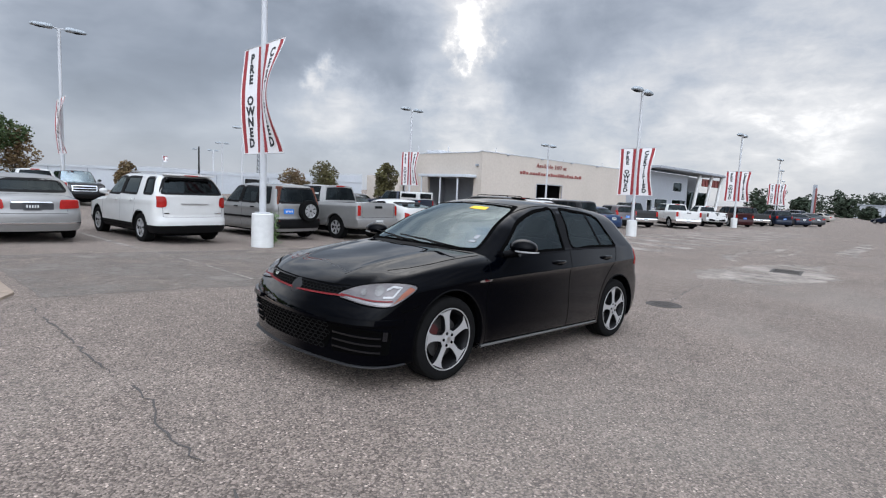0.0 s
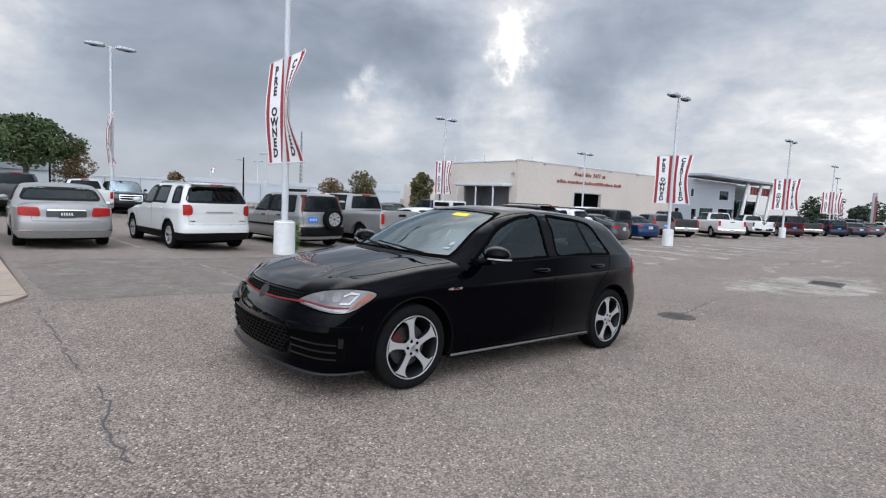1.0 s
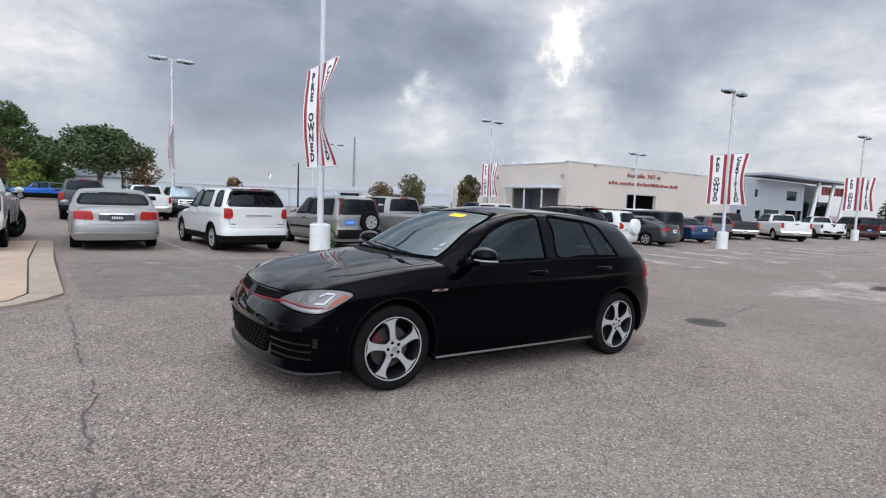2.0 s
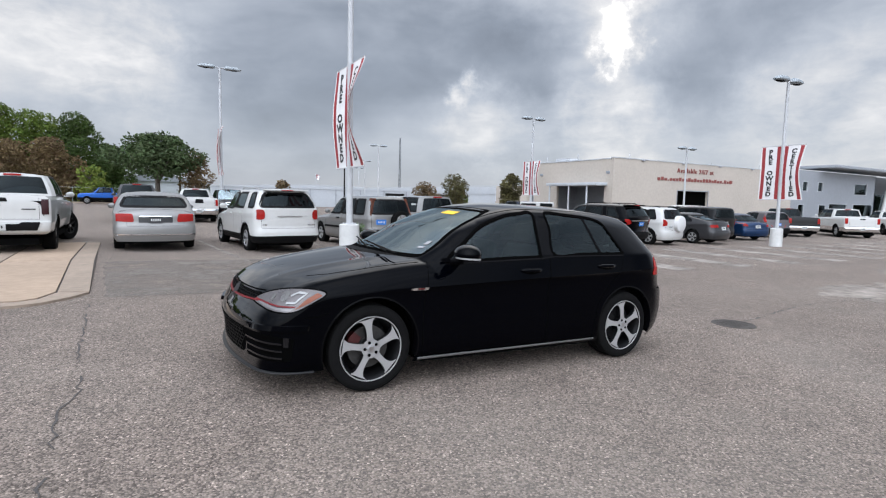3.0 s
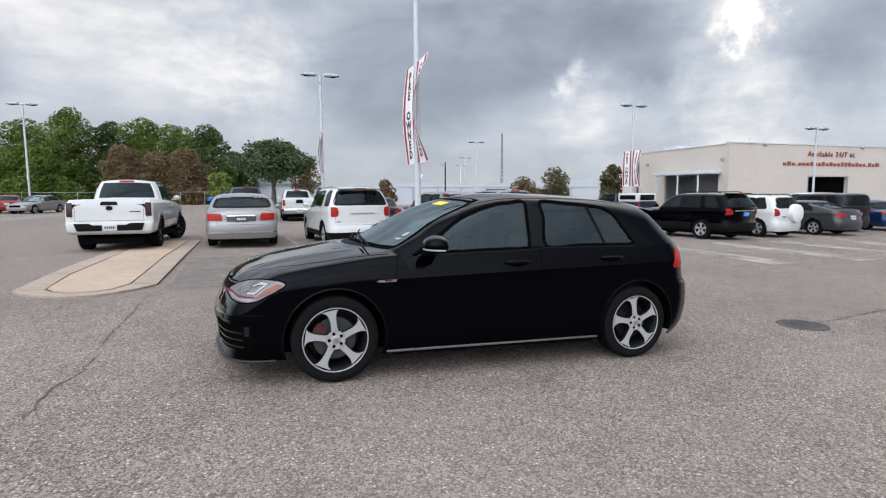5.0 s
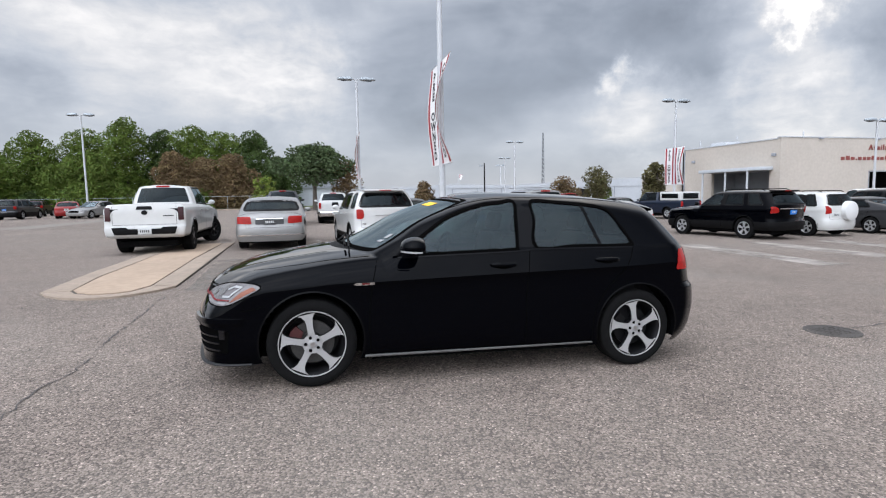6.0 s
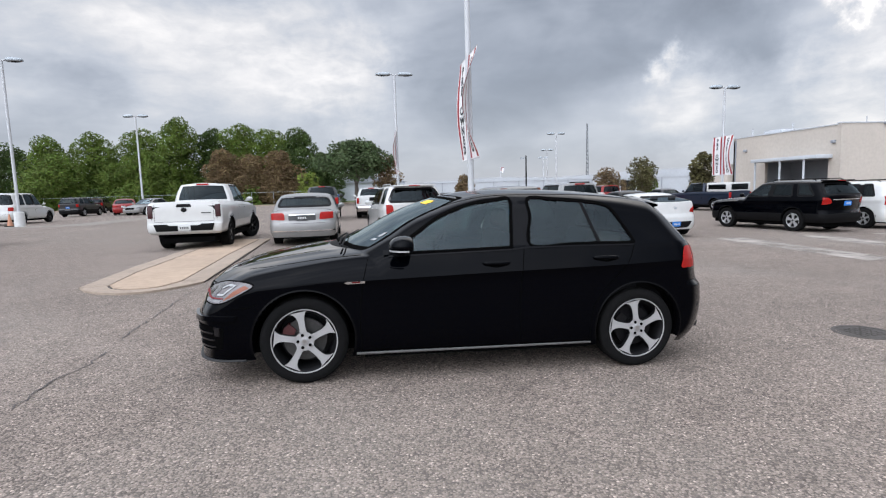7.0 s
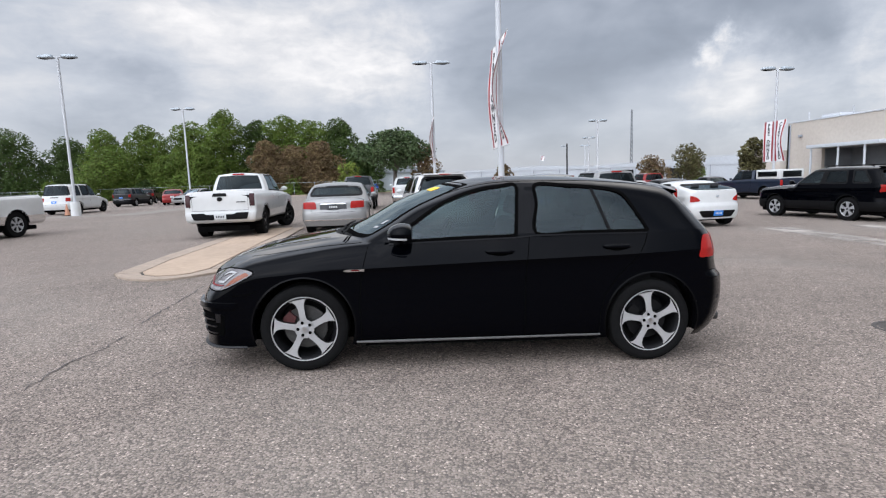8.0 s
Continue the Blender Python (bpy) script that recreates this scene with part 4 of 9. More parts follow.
def formed_body(car, p, arches):
    """The shell, panes and rubber of a car of one volume; returns its skin."""
    key = tuple((k, p[k]) for k in ("fo", "wb", "ro", "W", "zs", "zh", "zc", "zr", "h", "xc", "xt", "rt", "rb", "R")) + tuple(p["pillars"])
    form, crease, belt, roof, upright = car_form(p)
    rear, W, h, zc, zr = p["wb"] + p["ro"], p["W"], p["h"], p["zc"], p["zr"]
    panes = []
    stretch = p["pillars"] + [("end", p["rb"] - 0.05, p["rt"])]
    for (nm, b0, t0), (_, b1, t1) in zip(stretch[:-1], stretch[1:]):
        if nm in GLASS:
            z0 = float(belt((b0 + b1) / 2)) + 0.025
            za, zb_ = (min(h - 0.125, float(roof(t - 0.14)) - 0.07) for t in (t0, t1))
            panes.append((nm, chamfered([(b0 + 0.02, z0), (b1 - 0.02, z0), (t1 - 0.02, zb_), (t0 + 0.02, za)], 0.05, 3)))
    wt = W - p.get("tumble", 0.27)
    screen = chamfered([(-W + 0.24, zc + 0.03), (W - 0.24, zc + 0.03), (wt - 0.05, h - 0.10), (-wt + 0.05, h - 0.10)], 0.06, 3)
    zlo = (zr if upright else p.get("zt", zr)) + 0.05
    back = chamfered([(-W + 0.17, zlo), (W - 0.17, zlo), (wt - 0.02, h - 0.13), (-wt + 0.02, h - 0.13)], 0.08, 3)
    if key not in FORMS:
        sill = p["zs"] - 0.03
        pts = form_grid(form, 0.25, rear - 0.75, (p["zs"] + zr) / 2 + 0.02, (lambda x: sill + 0 * x, crease, belt), (22, 84, 22, 12, 4, 44))[0]
        mid, nrm = cell_frames(pts)
        gone = set()
        for i in range(mid.shape[0]):
            for j in range(mid.shape[1]):
                (x, y, z), (nx, ny, nz) = mid[i, j].tolist(), nrm[i, j].tolist()
                if y > 0.5 and any(math.hypot(x - a, z - b) < r + 0.004 for a, b, r in arches):
                    gone.add((i, j))
                elif z > zc and ((ny > 0.6 and any(in_outline(o, x, z) for _, o in panes)) or (ny < 0.75 and x < p["xt"] + 0.25 and in_outline(screen, y, z)) or (ny < 0.75 and x > p["rt"] - 0.35 and in_outline(back, y, z))):
                    gone.add((i, j))
        FORMS[key] = pts.tolist(), gone, mid[..., 2].tolist()
    pts, gone, height = FORMS[key]
    K, R_ = len(pts), len(pts[0])
    low = p.get("low", p["mat"])
    zlow = p.get("zbump", 0.62) - (0.02 if p.get("low_to", 3) == 3 else 0.16)
    whole, body, skirt = bmesh.new(), bmesh.new(), bmesh.new()
    for sgn in (1, -1):
        grids = ({}, {}, {})

        def vert(k, i, j):
            if (i, j) not in grids[k]:
                x, y, z = pts[i][j]
                grids[k][i, j] = (whole, body, skirt)[k].verts.new((x, sgn * y, z))
            return grids[k][i, j]

        for i in range(K - 1):
            for j in range(R_ - 1):
                use = [0]
                if (i, j) not in gone:
                    use.append(2 if height[i][j] < zlow and low != p["mat"] else 1)
                for k in use:
                    q = [vert(k, i, j), vert(k, i + 1, j), vert(k, i + 1, j + 1), vert(k, i, j + 1)]
                    try:
                        (whole, body, skirt)[k].faces.new(q if sgn < 0 else q[::-1])
                    except ValueError:
                        pass
    for bm in (whole, body, skirt):
        bmesh.ops.remove_doubles(bm, verts=bm.verts, dist=0.0006)
        bmesh.ops.recalc_face_normals(bm, faces=bm.faces)
    skin = Skin(whole)
    whole.free()
    part("body", body, p["mat"], car, "", 50)
    if len(skirt.faces):
        part("bumper", skirt, low, car, p.get("low_label", "dark plastic lower bumper and sills"), 50)
    else:
        skirt.free()
    for view in ("left", "right"):
        for nm, o in panes:
            ob = patch(PART_NAMES[nm], o, view, skin, GLASS[nm], car, -0.004, 0.12, 0.0)
            ob.visible_shadow = False
            rim_band("window_seal", o, view, skin, p.get("frame", "trim"), ob, 0.055, 0.004)
        for (_, a), (_, b) in zip(panes[:-1], panes[1:]):
            xa, xb = max(v[0] for v in a if v[1] < zr + 0.1), min(v[0] for v in b if v[1] < zr + 0.1)
            if xb - xa < 0.16:
                ta, tb = max(v[0] for v in a if v[1] > h - 0.22), min(v[0] for v in b if v[1] > h - 0.22)
                za = float(belt(xa))
                patch("pillar", [(xa - 0.02, za + 0.02), (xb + 0.02, za + 0.02), (tb + 0.02, h - 0.13), (ta - 0.02, h - 0.13)], view, skin, "trim", car, 0.005, 0.1, 0.004)
    for nm, o, view in (("windshield", screen, "front"), ("rear_window", back, "rear")):
        ob = patch(nm, o, view, skin, GLASS[nm], car, -0.004, 0.12, 0.0)
        ob.visible_shadow = False
        rim_band("window_seal", o, view, skin, p.get("frame", "trim"), ob, 0.055, 0.004)
    return skin


def vehicle(name, p, m, label, category):
    """A parked car from its measures: shell, cabin, wheels, lamps, seams, mirrors, plates."""
    car = thing(name, m, label, category, "vehicles parked in the lot")
    W, wb, R_, rr = p["W"], p["wb"], p["R"], p["rr"]
    mat, fo, ro = p["mat"], p["fo"], p["ro"]
    ar = R_ + p.get("arch", 0.055)
    arches = [(0, R_ + 0.01, ar), (wb, R_ + 0.01, ar)]
    low = p.get("low", mat)
    if p.get("open_bed"):
        hole = (p["xc"] + 0.30, p["rb"] - 0.2)
        cut = p.get("low_to", 3)
        bands = [("body", 0, 8)] if low == mat else [("bumper", 0, cut), ("body", cut, 8)]
        pieces, whole = shell(auto_levels(p), arches, 18, p.get("ns", 90), 18, 5, p.get("crown", 0.05), 0.0, hole, bands)
        skin = Skin(whole)
        whole.free()
        for nm, bm in pieces:
            part(nm, bm, low if nm == "bumper" else mat, car, "" if nm == "body" else p.get("low_label", "dark plastic lower bumper and sills"))
        cabin(car, auto_cabin(p), mat, p.get("counts"), 0.045, p.get("bulge", 0.02), 10, p.get("frame", "trim"))
    else:
        skin = formed_body(car, p, arches)
    part("underbody", boxes(((-fo + 0.25, -W + 0.25, 0.20), (wb + ro - 0.22, W - 0.25, 0.34)), ((0.5, -W + 0.12, 0.24), (wb - 0.5, W - 0.12, 0.36))), "well", car)
    for x in (0, wb):
        for sgn in (-1, 1):
            part("wheel_well", wheel_well(x, R_ + 0.01, ar, W, sgn), "well", car)
            part("wheel_arch", arch_lip(x, R_ + 0.01, ar, sgn, skin, p["zs"] - 0.02, p.get("lip", 0.014)), p.get("arch_mat", low), car)
            put_wheel(car, x, sgn * (W - 0.025), p.get("wheel", "five"), R_, rr, p.get("tw", 0.23), p.get("steer", 0) if x == 0 else 0)
    seats(car, p.get("seat_x", (p["xt"] + 0.35, p["xt"] + 1.25)), 0.45, W - 0.1)
    # seams of doors, tailgate and bonnet
    bm = bmesh.new()
    zs, zc, zr = p["zs"], p["zc"], p["zr"]
    for view in ("left", "right"):
        for line in p.get("seams", ()):
            strip(bm, line, 0.008, view, skin, 0.002, 0.06)
    for line in p.get("rear_seams", ()):
        strip(bm, line, 0.007, "rear", skin, 0.002, 0.06)
    if len(bm.verts):
        for piece in loose(bm):
            part("panel_gap", piece, "gap", car)
    else:
        bm.free()
    for view, sgn in (("left", -1), ("right", 1)):
        for hx, hz in p.get("handles", ()):
            patch("door_handle", chamfered([(hx - 0.09, hz - 0.02), (hx + 0.09, hz - 0.015), (hx + 0.09, hz + 0.02), (hx - 0.09, hz + 0.015)], 0.015), view, skin, p.get("handle_mat", mat), car, 0.03, 0.06, 0.05)
        if p.get("mould"):
            b2 = strip(bmesh.new(), p["mould"], 0.06, view, skin, 0.004, 0.1, 0.02)
            part("side_moulding", b2, p.get("mould_mat", "trim"), car)
        mx, mz = p.get("mirror", (p["xc"] + 0.42, zc + 0.08))
        b3 = bmesh.new()
        bmesh.ops.create_icosphere(b3, subdivisions=2, radius=1.0, matrix=pose(mx, sgn * (W + 0.06), mz + 0.02) @ Matrix.Diagonal((0.065, 0.105, 0.075 * p.get("mirror_h", 1), 1)))
        box(b3, (mx - 0.02, sgn * (W - 0.01) - 0.08, mz - 0.05), (mx + 0.05, sgn * (W - 0.01) + 0.05, mz - 0.01), 0.01)
        part("mirror", b3, p.get("mirror_mat", mat), car)
    for nm, outline, mt, lift in p.get("rear_lamps", ()):
        for sgn in (-1, 1):
            patch(nm, [(sgn * min(y, W - (0.035 if p.get("open_bed") else 0.10)), z) for y, z in outline], "rear", skin, mt, car, lift, 0.06, 0.10)
    for nm, outline, mt, lift in p.get("rear_bits", ()):
        patch(nm, outline, "rear", skin, mt, car, lift, 0.08, 0.05)
    for nm, outline, mt, lift in p.get("front_bits", ()):
        patch(nm, outline, "front", skin, mt, car, lift, 0.08, 0.05)
    for nm, outline, mt, lift in p.get("front_lamps", ()):
        for sgn in (-1, 1):
            patch(nm, [(sgn * min(y, W - 0.05), z) for y, z in outline], "front", skin, mt, car, lift, 0.06, 0.10)
    if p.get("plate"):
        y0, z0, pm = p["plate"]
        plate_bars(car, skin, "rear", y0, z0, pm, "white_plastic" if pm != "plate" else "ink")
    for bits in p.get("more", ()):
        bits(car, p, skin)
    return car


def bed(x0, x1, W, z, floor=0.72):
    """The open load bed of a pickup."""
    z -= 0.10

    def f(car, p, skin):
        bm = boxes(((x0, -W, floor), (x1, W, floor + 0.03)), ((x0, -W, floor), (x0 + 0.03, W, z)), ((x1 - 0.03, -W, floor), (x1, W, z)),
                   ((x0, -W, floor), (x1, -W + 0.03, z)), ((x0, W - 0.03, floor), (x1, W, z)))
        part("bed_liner", bm, "trim", car)
        gap_ = boxes(((x0 - 0.075, -p["W"] + 0.06, 0.5), (x0 - 0.055, p["W"] - 0.06, z + 0.01)))
        part("cab_gap", gap_, "gap", car)
    return f


def roof_rails(x0, x1, y, z, mat="trim"):
    def f(car, p, skin):
        for sgn in (-1, 1):
            bm = bmesh.new()
            pts = [(x0, z), (x0 + 0.12, z + 0.05), (x1 - 0.12, z + 0.05), (x1, z)]
            for a, b in zip(pts[:-1], pts[1:]):
                tube(bm, (a[0], sgn * y, a[1]), (b[0], sgn * y, b[1]), 0.017, n=8)
            part("roof_rail", bm, mat, car)
    return f


def spare_wheel(y0, z0, R_, cover=None):
    def f(car, p, skin):
        x = p["wb"] + p["ro"] - 0.05
        if cover:
            ob = part("spare_wheel_cover", lathe([(0.0, -0.215), (R_ - 0.07, -0.21), (R_ - 0.01, -0.18), (R_, -0.12), (R_, 0.02), (R_ - 0.03, 0.04)], 40), cover, car)
            ob.matrix_basis = pose(x, y0, z0, 0, 0, 90) @ pose(0, 0, 0)
        else:
            for i, (nm, me) in enumerate(wheel_meshes("steel", R_, p["rr"], 0.2)):
                ob = new("spare_" + nm, me)
                ob.parent = car
                ob.matrix_basis = pose(x + 0.19, y0, z0, 0, 0, 90)
    return f


def wiper_rear(y0, z0, ln):
    def f(car, p, skin):
        bm = bmesh.new()
        x = p["rb"] + 0.02
        tube(bm, (x, y0, z0), (x - 0.1, y0 + ln, z0 + 0.06), 0.008, n=6)
        part("rear_wiper", bm, "trim", car)
    return f


def spoiler_rear(w, depth=0.16):
    def f(car, p, skin):
        x, z = p["rt"], p["h"] - 0.05
        bm = bmesh.new()
        box(bm, (x - 0.12, -w, z - 0.015), (x + depth, w, z + 0.03), 0.014)
        part("roof_spoiler", bm, p.get("spoiler_mat", p["mat"]), car)
        part("high_brake_light", boxes(((x + depth - 0.01, -0.16, z - 0.01), (x + depth + 0.004, 0.16, z + 0.012))), "lamp_red", car)
    return f


def cab_brake_light(car, p, skin):
    x, z = p["rt"], p["h"] - 0.05
    bm = bmesh.new()
    box(bm, (x - 0.03, -0.17, z - 0.03), (x + 0.035, 0.17, z + 0.015), 0.008)
    part("high_brake_light", bm, "lamp_red", car)


def parked(x, y, heading, p, roll=0.0):
    """The pose of a car whose rear axle is at x, y and whose nose points along heading (degrees from +x)."""
    z = ground_z(x, y)
    c, s = math.cos(radians(heading)), math.sin(radians(heading))
    zf = ground_z(x + c * p["wb"], y + s * p["wb"])
    pitch = -math.degrees(math.atan2(zf - z, p["wb"]))
    return pose(x, y, z, 0, 0, heading + 180) @ pose(0, 0, 0, 0, -pitch, 0) @ pose(-p["wb"], 0, 0)


SUV = dict(fo=0.93, wb=2.72, ro=0.95, W=0.92, R=0.36, rr=0.22, zs=0.28, zh=0.92, zc=1.06, zr=1.13, zt=1.10, h=1.70, xc=0.32, xt=1.05, rt=3.38, rb=3.60, cr=0.42, er=2.7, tumble=0.31, steep=0.03,
           pillars=[("front_glass", 0.72, 1.22), ("b_pillar", 1.62, 1.66), ("rear_glass", 1.72, 1.76), ("c_pillar", 2.55, 2.50), ("quarter_glass", 2.68, 2.62), ("d_pillar", 3.30, 3.05)],
           seams=[[(0.45, 0.35), (0.42, 1.0)], [(1.67, 0.35), (1.67, 1.05)], [(2.62, 1.08), (2.55, 0.75), (2.30, 0.36)], [(0.45, 0.36), (2.28, 0.36)]],
           handles=[(1.42, 0.98), (2.38, 1.01)],
           rear_seams=[[(-0.72, 1.05), (-0.70, 0.66), (0.70, 0.66), (0.72, 1.05)]],
           rear_lamps=[("tail_light", chamfered([(0.66, 0.86), (0.90, 0.86), (0.90, 1.10), (0.66, 1.10)], 0.04), "lamp_red", 0.012)],
           plate=(0, 0.82, "plate_blue"), low="trim", wheel="five", spoiler_mat="trim")
SEDAN = dict(fo=0.92, wb=2.75, ro=1.10, W=0.91, R=0.325, rr=0.21, zs=0.28, zh=0.74, zc=0.92, zr=1.02, zt=1.00, h=1.45, xc=0.38, xt=1.28, rt=2.60, rb=3.30, cr=0.40, cf=0.5, steep=0.05, zbump=0.60, crown=0.035,
             pillars=[("front_glass", 0.78, 1.42), ("b_pillar", 1.68, 1.70), ("rear_glass", 1.76, 1.78), ("c_pillar", 2.72, 2.45)],
             seams=[[(0.45, 0.28), (0.42, 0.88)], [(1.72, 0.28), (1.72, 0.92)], [(2.68, 0.94), (2.55, 0.62), (2.32, 0.28)]],
             handles=[(1.48, 0.80), (2.40, 0.82)],
             rear_seams=[[(-0.62, 0.93), (-0.60, 0.62), (0.60, 0.62), (0.62, 0.93)]],
             rear_lamps=[("tail_light", chamfered([(0.48, 0.70), (0.88, 0.72), (0.88, 0.86), (0.48, 0.84)], 0.03), "lamp_red", 0.010)],
             plate=(0, 0.76, "plate"), wheel="five", seat_x=(1.45, 2.35))
PICKUP = dict(open_bed=True, fo=0.95, wb=3.30, ro=1.20, W=0.95, R=0.39, rr=0.22, zs=0.42, zh=1.08, zc=1.18, zr=1.24, zt=1.26, h=1.83, xc=0.35, xt=0.98, rt=2.36, rb=2.50, cr=0.10, er=4.5, cf=0.3, ef=3.2, steep=0.0, zbump=0.70, tw=0.26, crown=0.02,
              pillars=[("front_glass", 0.72, 1.15), ("b_pillar", 1.42, 1.46), ("rear_glass", 1.50, 1.54), ("c_pillar", 2.28, 2.16)],
              seams=[[(0.48, 0.50), (0.45, 1.14)], [(1.46, 0.50), (1.46, 1.2)], [(2.32, 1.22), (2.30, 0.80), (2.16, 0.50)]],
              handles=[(1.27, 1.05), (2.10, 1.07)],
              rear_seams=[[(-0.72, 1.22), (-0.72, 0.76)], [(-0.72, 0.76), (0.72, 0.76)], [(0.72, 0.76), (0.72, 1.22)]],
              rear_lamps=[("tail_light", chamfered([(0.76, 0.86), (0.96, 0.86), (0.96, 1.18), (0.76, 1.18)], 0.02), "lamp_red", 0.010)],
              plate=(0, 0.60, "plate"), wheel="six", low="chrome", low_label="bright metal rear step bumper and rocker", arch_mat="trim", seat_x=(1.15, 1.95), ns=100)

# ---- the black hatchback ----
HUB_F, HUB_R, ARCH_Z, ARCH_R = -0.010, 2.575, 0.326, 0.362


HALF_WIDTH = curve([(-0.9, 0.845), (-0.5, 0.870), (0, 0.884), (0.6, 0.884), (1.5, 0.888), (2.2, 0.888), (2.6, 0.892), (2.9, 0.884), (3.3, 0.85)])
CREASE = curve([(-0.9, 0.655), (-0.4, 0.70), (0, 0.733), (0.45, 0.752), (1.0, 0.776), (1.5, 0.797), (1.9, 0.812), (2.36, 0.830), (2.9, 0.858), (3.4, 0.88)])
BELT = curve([(-0.9, 0.70), (-0.4, 0.80), (0, 0.86), (0.4, 0.915), (0.75, 0.930), (1.5, 0.965), (1.66, 0.971), (2.1, 0.980), (2.5, 0.986), (2.9, 1.0), (3.4, 1.02)])
CREASE_DEPTH = curve([(-0.5, 0.0), (-0.1, 0.004), (0.4, 0.016), (1.2, 0.020), (2.2, 0.020), (2.7, 0.010), (3.2, 0.006)])
SILL_IN = curve([(0.10, 0.075), (0.17, 0.045), (0.21, 0.028), (0.27, 0.012), (0.36, 0.003), (0.5, 0.0), (0.9, 0.0)])
BONNET = curve([(-1.0, 0.60), (-0.80, 0.700), (-0.73, 0.735), (-0.65, 0.772), (-0.50, 0.826), (-0.33, 0.868), (-0.04, 0.922), (0.17, 0.955), (0.5, 0.985), (1.2, 1.0), (3.4, 0.98)])
ROOF = curve([(-0.3, 0.60), (0.0, 0.838), (0.197, 0.950), (0.457, 1.085), (0.655, 1.196), (0.90, 1.298), (1.15, 1.370), (1.40, 1.406), (1.65, 1.417), (1.9, 1.417), (2.13, 1.412), (2.3, 1.404), (2.55, 1.384), (2.8, 1.352), (3.0, 1.322), (3.4, 1.25)])
NOSE = curve([(0.10, -0.80), (0.19, -0.845), (0.27, -0.838), (0.40, -0.852), (0.46, -0.868), (0.52, -0.860), (0.58, -0.842), (0.61, -0.826), (0.64, -0.804), (0.70, -0.780), (0.80, -0.70), (1.5, 0.0)])
TAIL = curve([(0.10, 3.12), (0.19, 3.20), (0.26, 3.27), (0.36, 3.315), (0.5, 3.335), (0.64, 3.325), (0.69, 3.285), (0.80, 3.262), (0.95, 3.222), (1.0, 3.190), (1.15, 3.065), (1.28, 2.975), (1.35, 2.945), (1.5, 2.92)])


def hatch_form(x, y, z):
    """Below 0 inside the body: the sides, the bonnet and roof, the nose and the tail, met with rounded edges."""
    y = np.abs(y)
    zt, zb = CREASE(x), BELT(x)
    u = np.maximum(zt - z, 0.0)
    off = CREASE_DEPTH(x) * np.exp(-((u / 0.26) ** 2)) * (1 - np.exp(-u / 0.022)) + SILL_IN(z)
    over = np.maximum(z - zt, 0.0)
    lean = np.maximum(z - zb + 0.02, 0.0)
    glass_lean = 0.19 * np.where(lean < 0.04, lean ** 2 / 0.08, lean - 0.02)
    off = off + 0.36 * over + glass_lean
    off = off + np.where(x > 2.2, 0.30 * np.maximum(z - zb, 0) * np.clip((x - 2.2) / 0.9, 0, 1), 0)
    width = HALF_WIDTH(x)
    for hub, flare in ((HUB_F, 0.004), (HUB_R, 0.0012)):
        d = np.hypot(x - hub, z - ARCH_Z)
        width = width + flare * np.exp(-(((d - ARCH_R) / 0.045) ** 2))
    side = (y - (width - off)) / np.where(z > zb, 1.12, 1.03)
    bonnet = BONNET(x) - 0.045 * (y / 0.7) ** 2 + 0.007 * np.exp(-(((y - (0.40 + 0.10 * np.clip(x + 0.6, 0, 1))) / 0.05) ** 2)) * np.clip((x + 0.75) / 0.3, 0, 1) * np.clip((0.25 - x) / 0.2, 0, 1)
    shifted = x - 0.25 * (y / 0.7) ** 2 * np.clip((1.5 - x) / 0.5, 0, 1)
    roof = ROOF(shifted) - 0.045 * (y / 0.62) ** 2 * np.clip((x - 0.7) / 0.5, 0, 1)
    steep = np.where(roof > bonnet, np.clip((1.3 - shifted) / 0.6, 0, 1) * 0.52, 0.2)
    top = (z - np.maximum(bonnet, roof)) / np.sqrt(1 + steep ** 2)
    front = NOSE(z) + 0.21 * y ** 2 - x
    rear = x - (TAIL(z) - 0.155 * (y / 0.8) ** 2.4)
    cabin = np.clip((z - 0.93) / 0.1, 0, 1)
    f = smooth_top(side, top, 0.13 - 0.035 * cabin)
    f = smooth_top(f, front, 0.20 - 0.12 * np.clip((z - 0.58) / 0.12, 0, 1) * np.clip((0.62 - y) / 0.2, 0, 1))
    return smooth_top(f, rear, 0.16 - 0.10 * cabin * np.clip((0.5 - y) / 0.2, 0, 1))


FRONT_PANE = rounded([(0.625, 0.940), (0.80, 1.072), (1.02, 1.212), (1.27, 1.303), (1.45, 1.332), (1.568, 1.340), (1.562, 1.20), (1.535, 0.985), (1.515, 0.972), (1.20, 0.960), (0.85, 0.944)], 5)
REAR_PANE = [(1.690, 0.985), (1.715, 1.20), (1.725, 1.344), (1.95, 1.340), (2.155, 1.326), (2.25, 0.995), (2.0, 0.990)]
REAR_GLAZING = rounded([(1.690, 0.988), (1.715, 1.20), (1.725, 1.342), (1.95, 1.340), (2.20, 1.322), (2.33, 1.303), (2.41, 1.262), (2.48, 1.14), (2.53, 1.03), (2.515, 1.003), (2.30, 0.998), (2.0, 0.994)], 5)
QUARTER_PANE = [(2.25, 0.995), (2.155, 1.326), (2.33, 1.303), (2.41, 1.262), (2.48, 1.14), (2.53, 1.03), (2.515, 1.0)]
SCREEN = rounded([(-0.60, 0.962), (-0.30, 0.970), (0, 0.974), (0.30, 0.970), (0.60, 0.962), (0.665, 0.985), (0.61, 1.12), (0.545, 1.25), (0.50, 1.318), (0.44, 1.338), (0.22, 1.352), (0, 1.357), (-0.22, 1.352), (-0.44, 1.338), (-0.50, 1.318), (-0.545, 1.25), (-0.61, 1.12), (-0.665, 0.985)], 3)
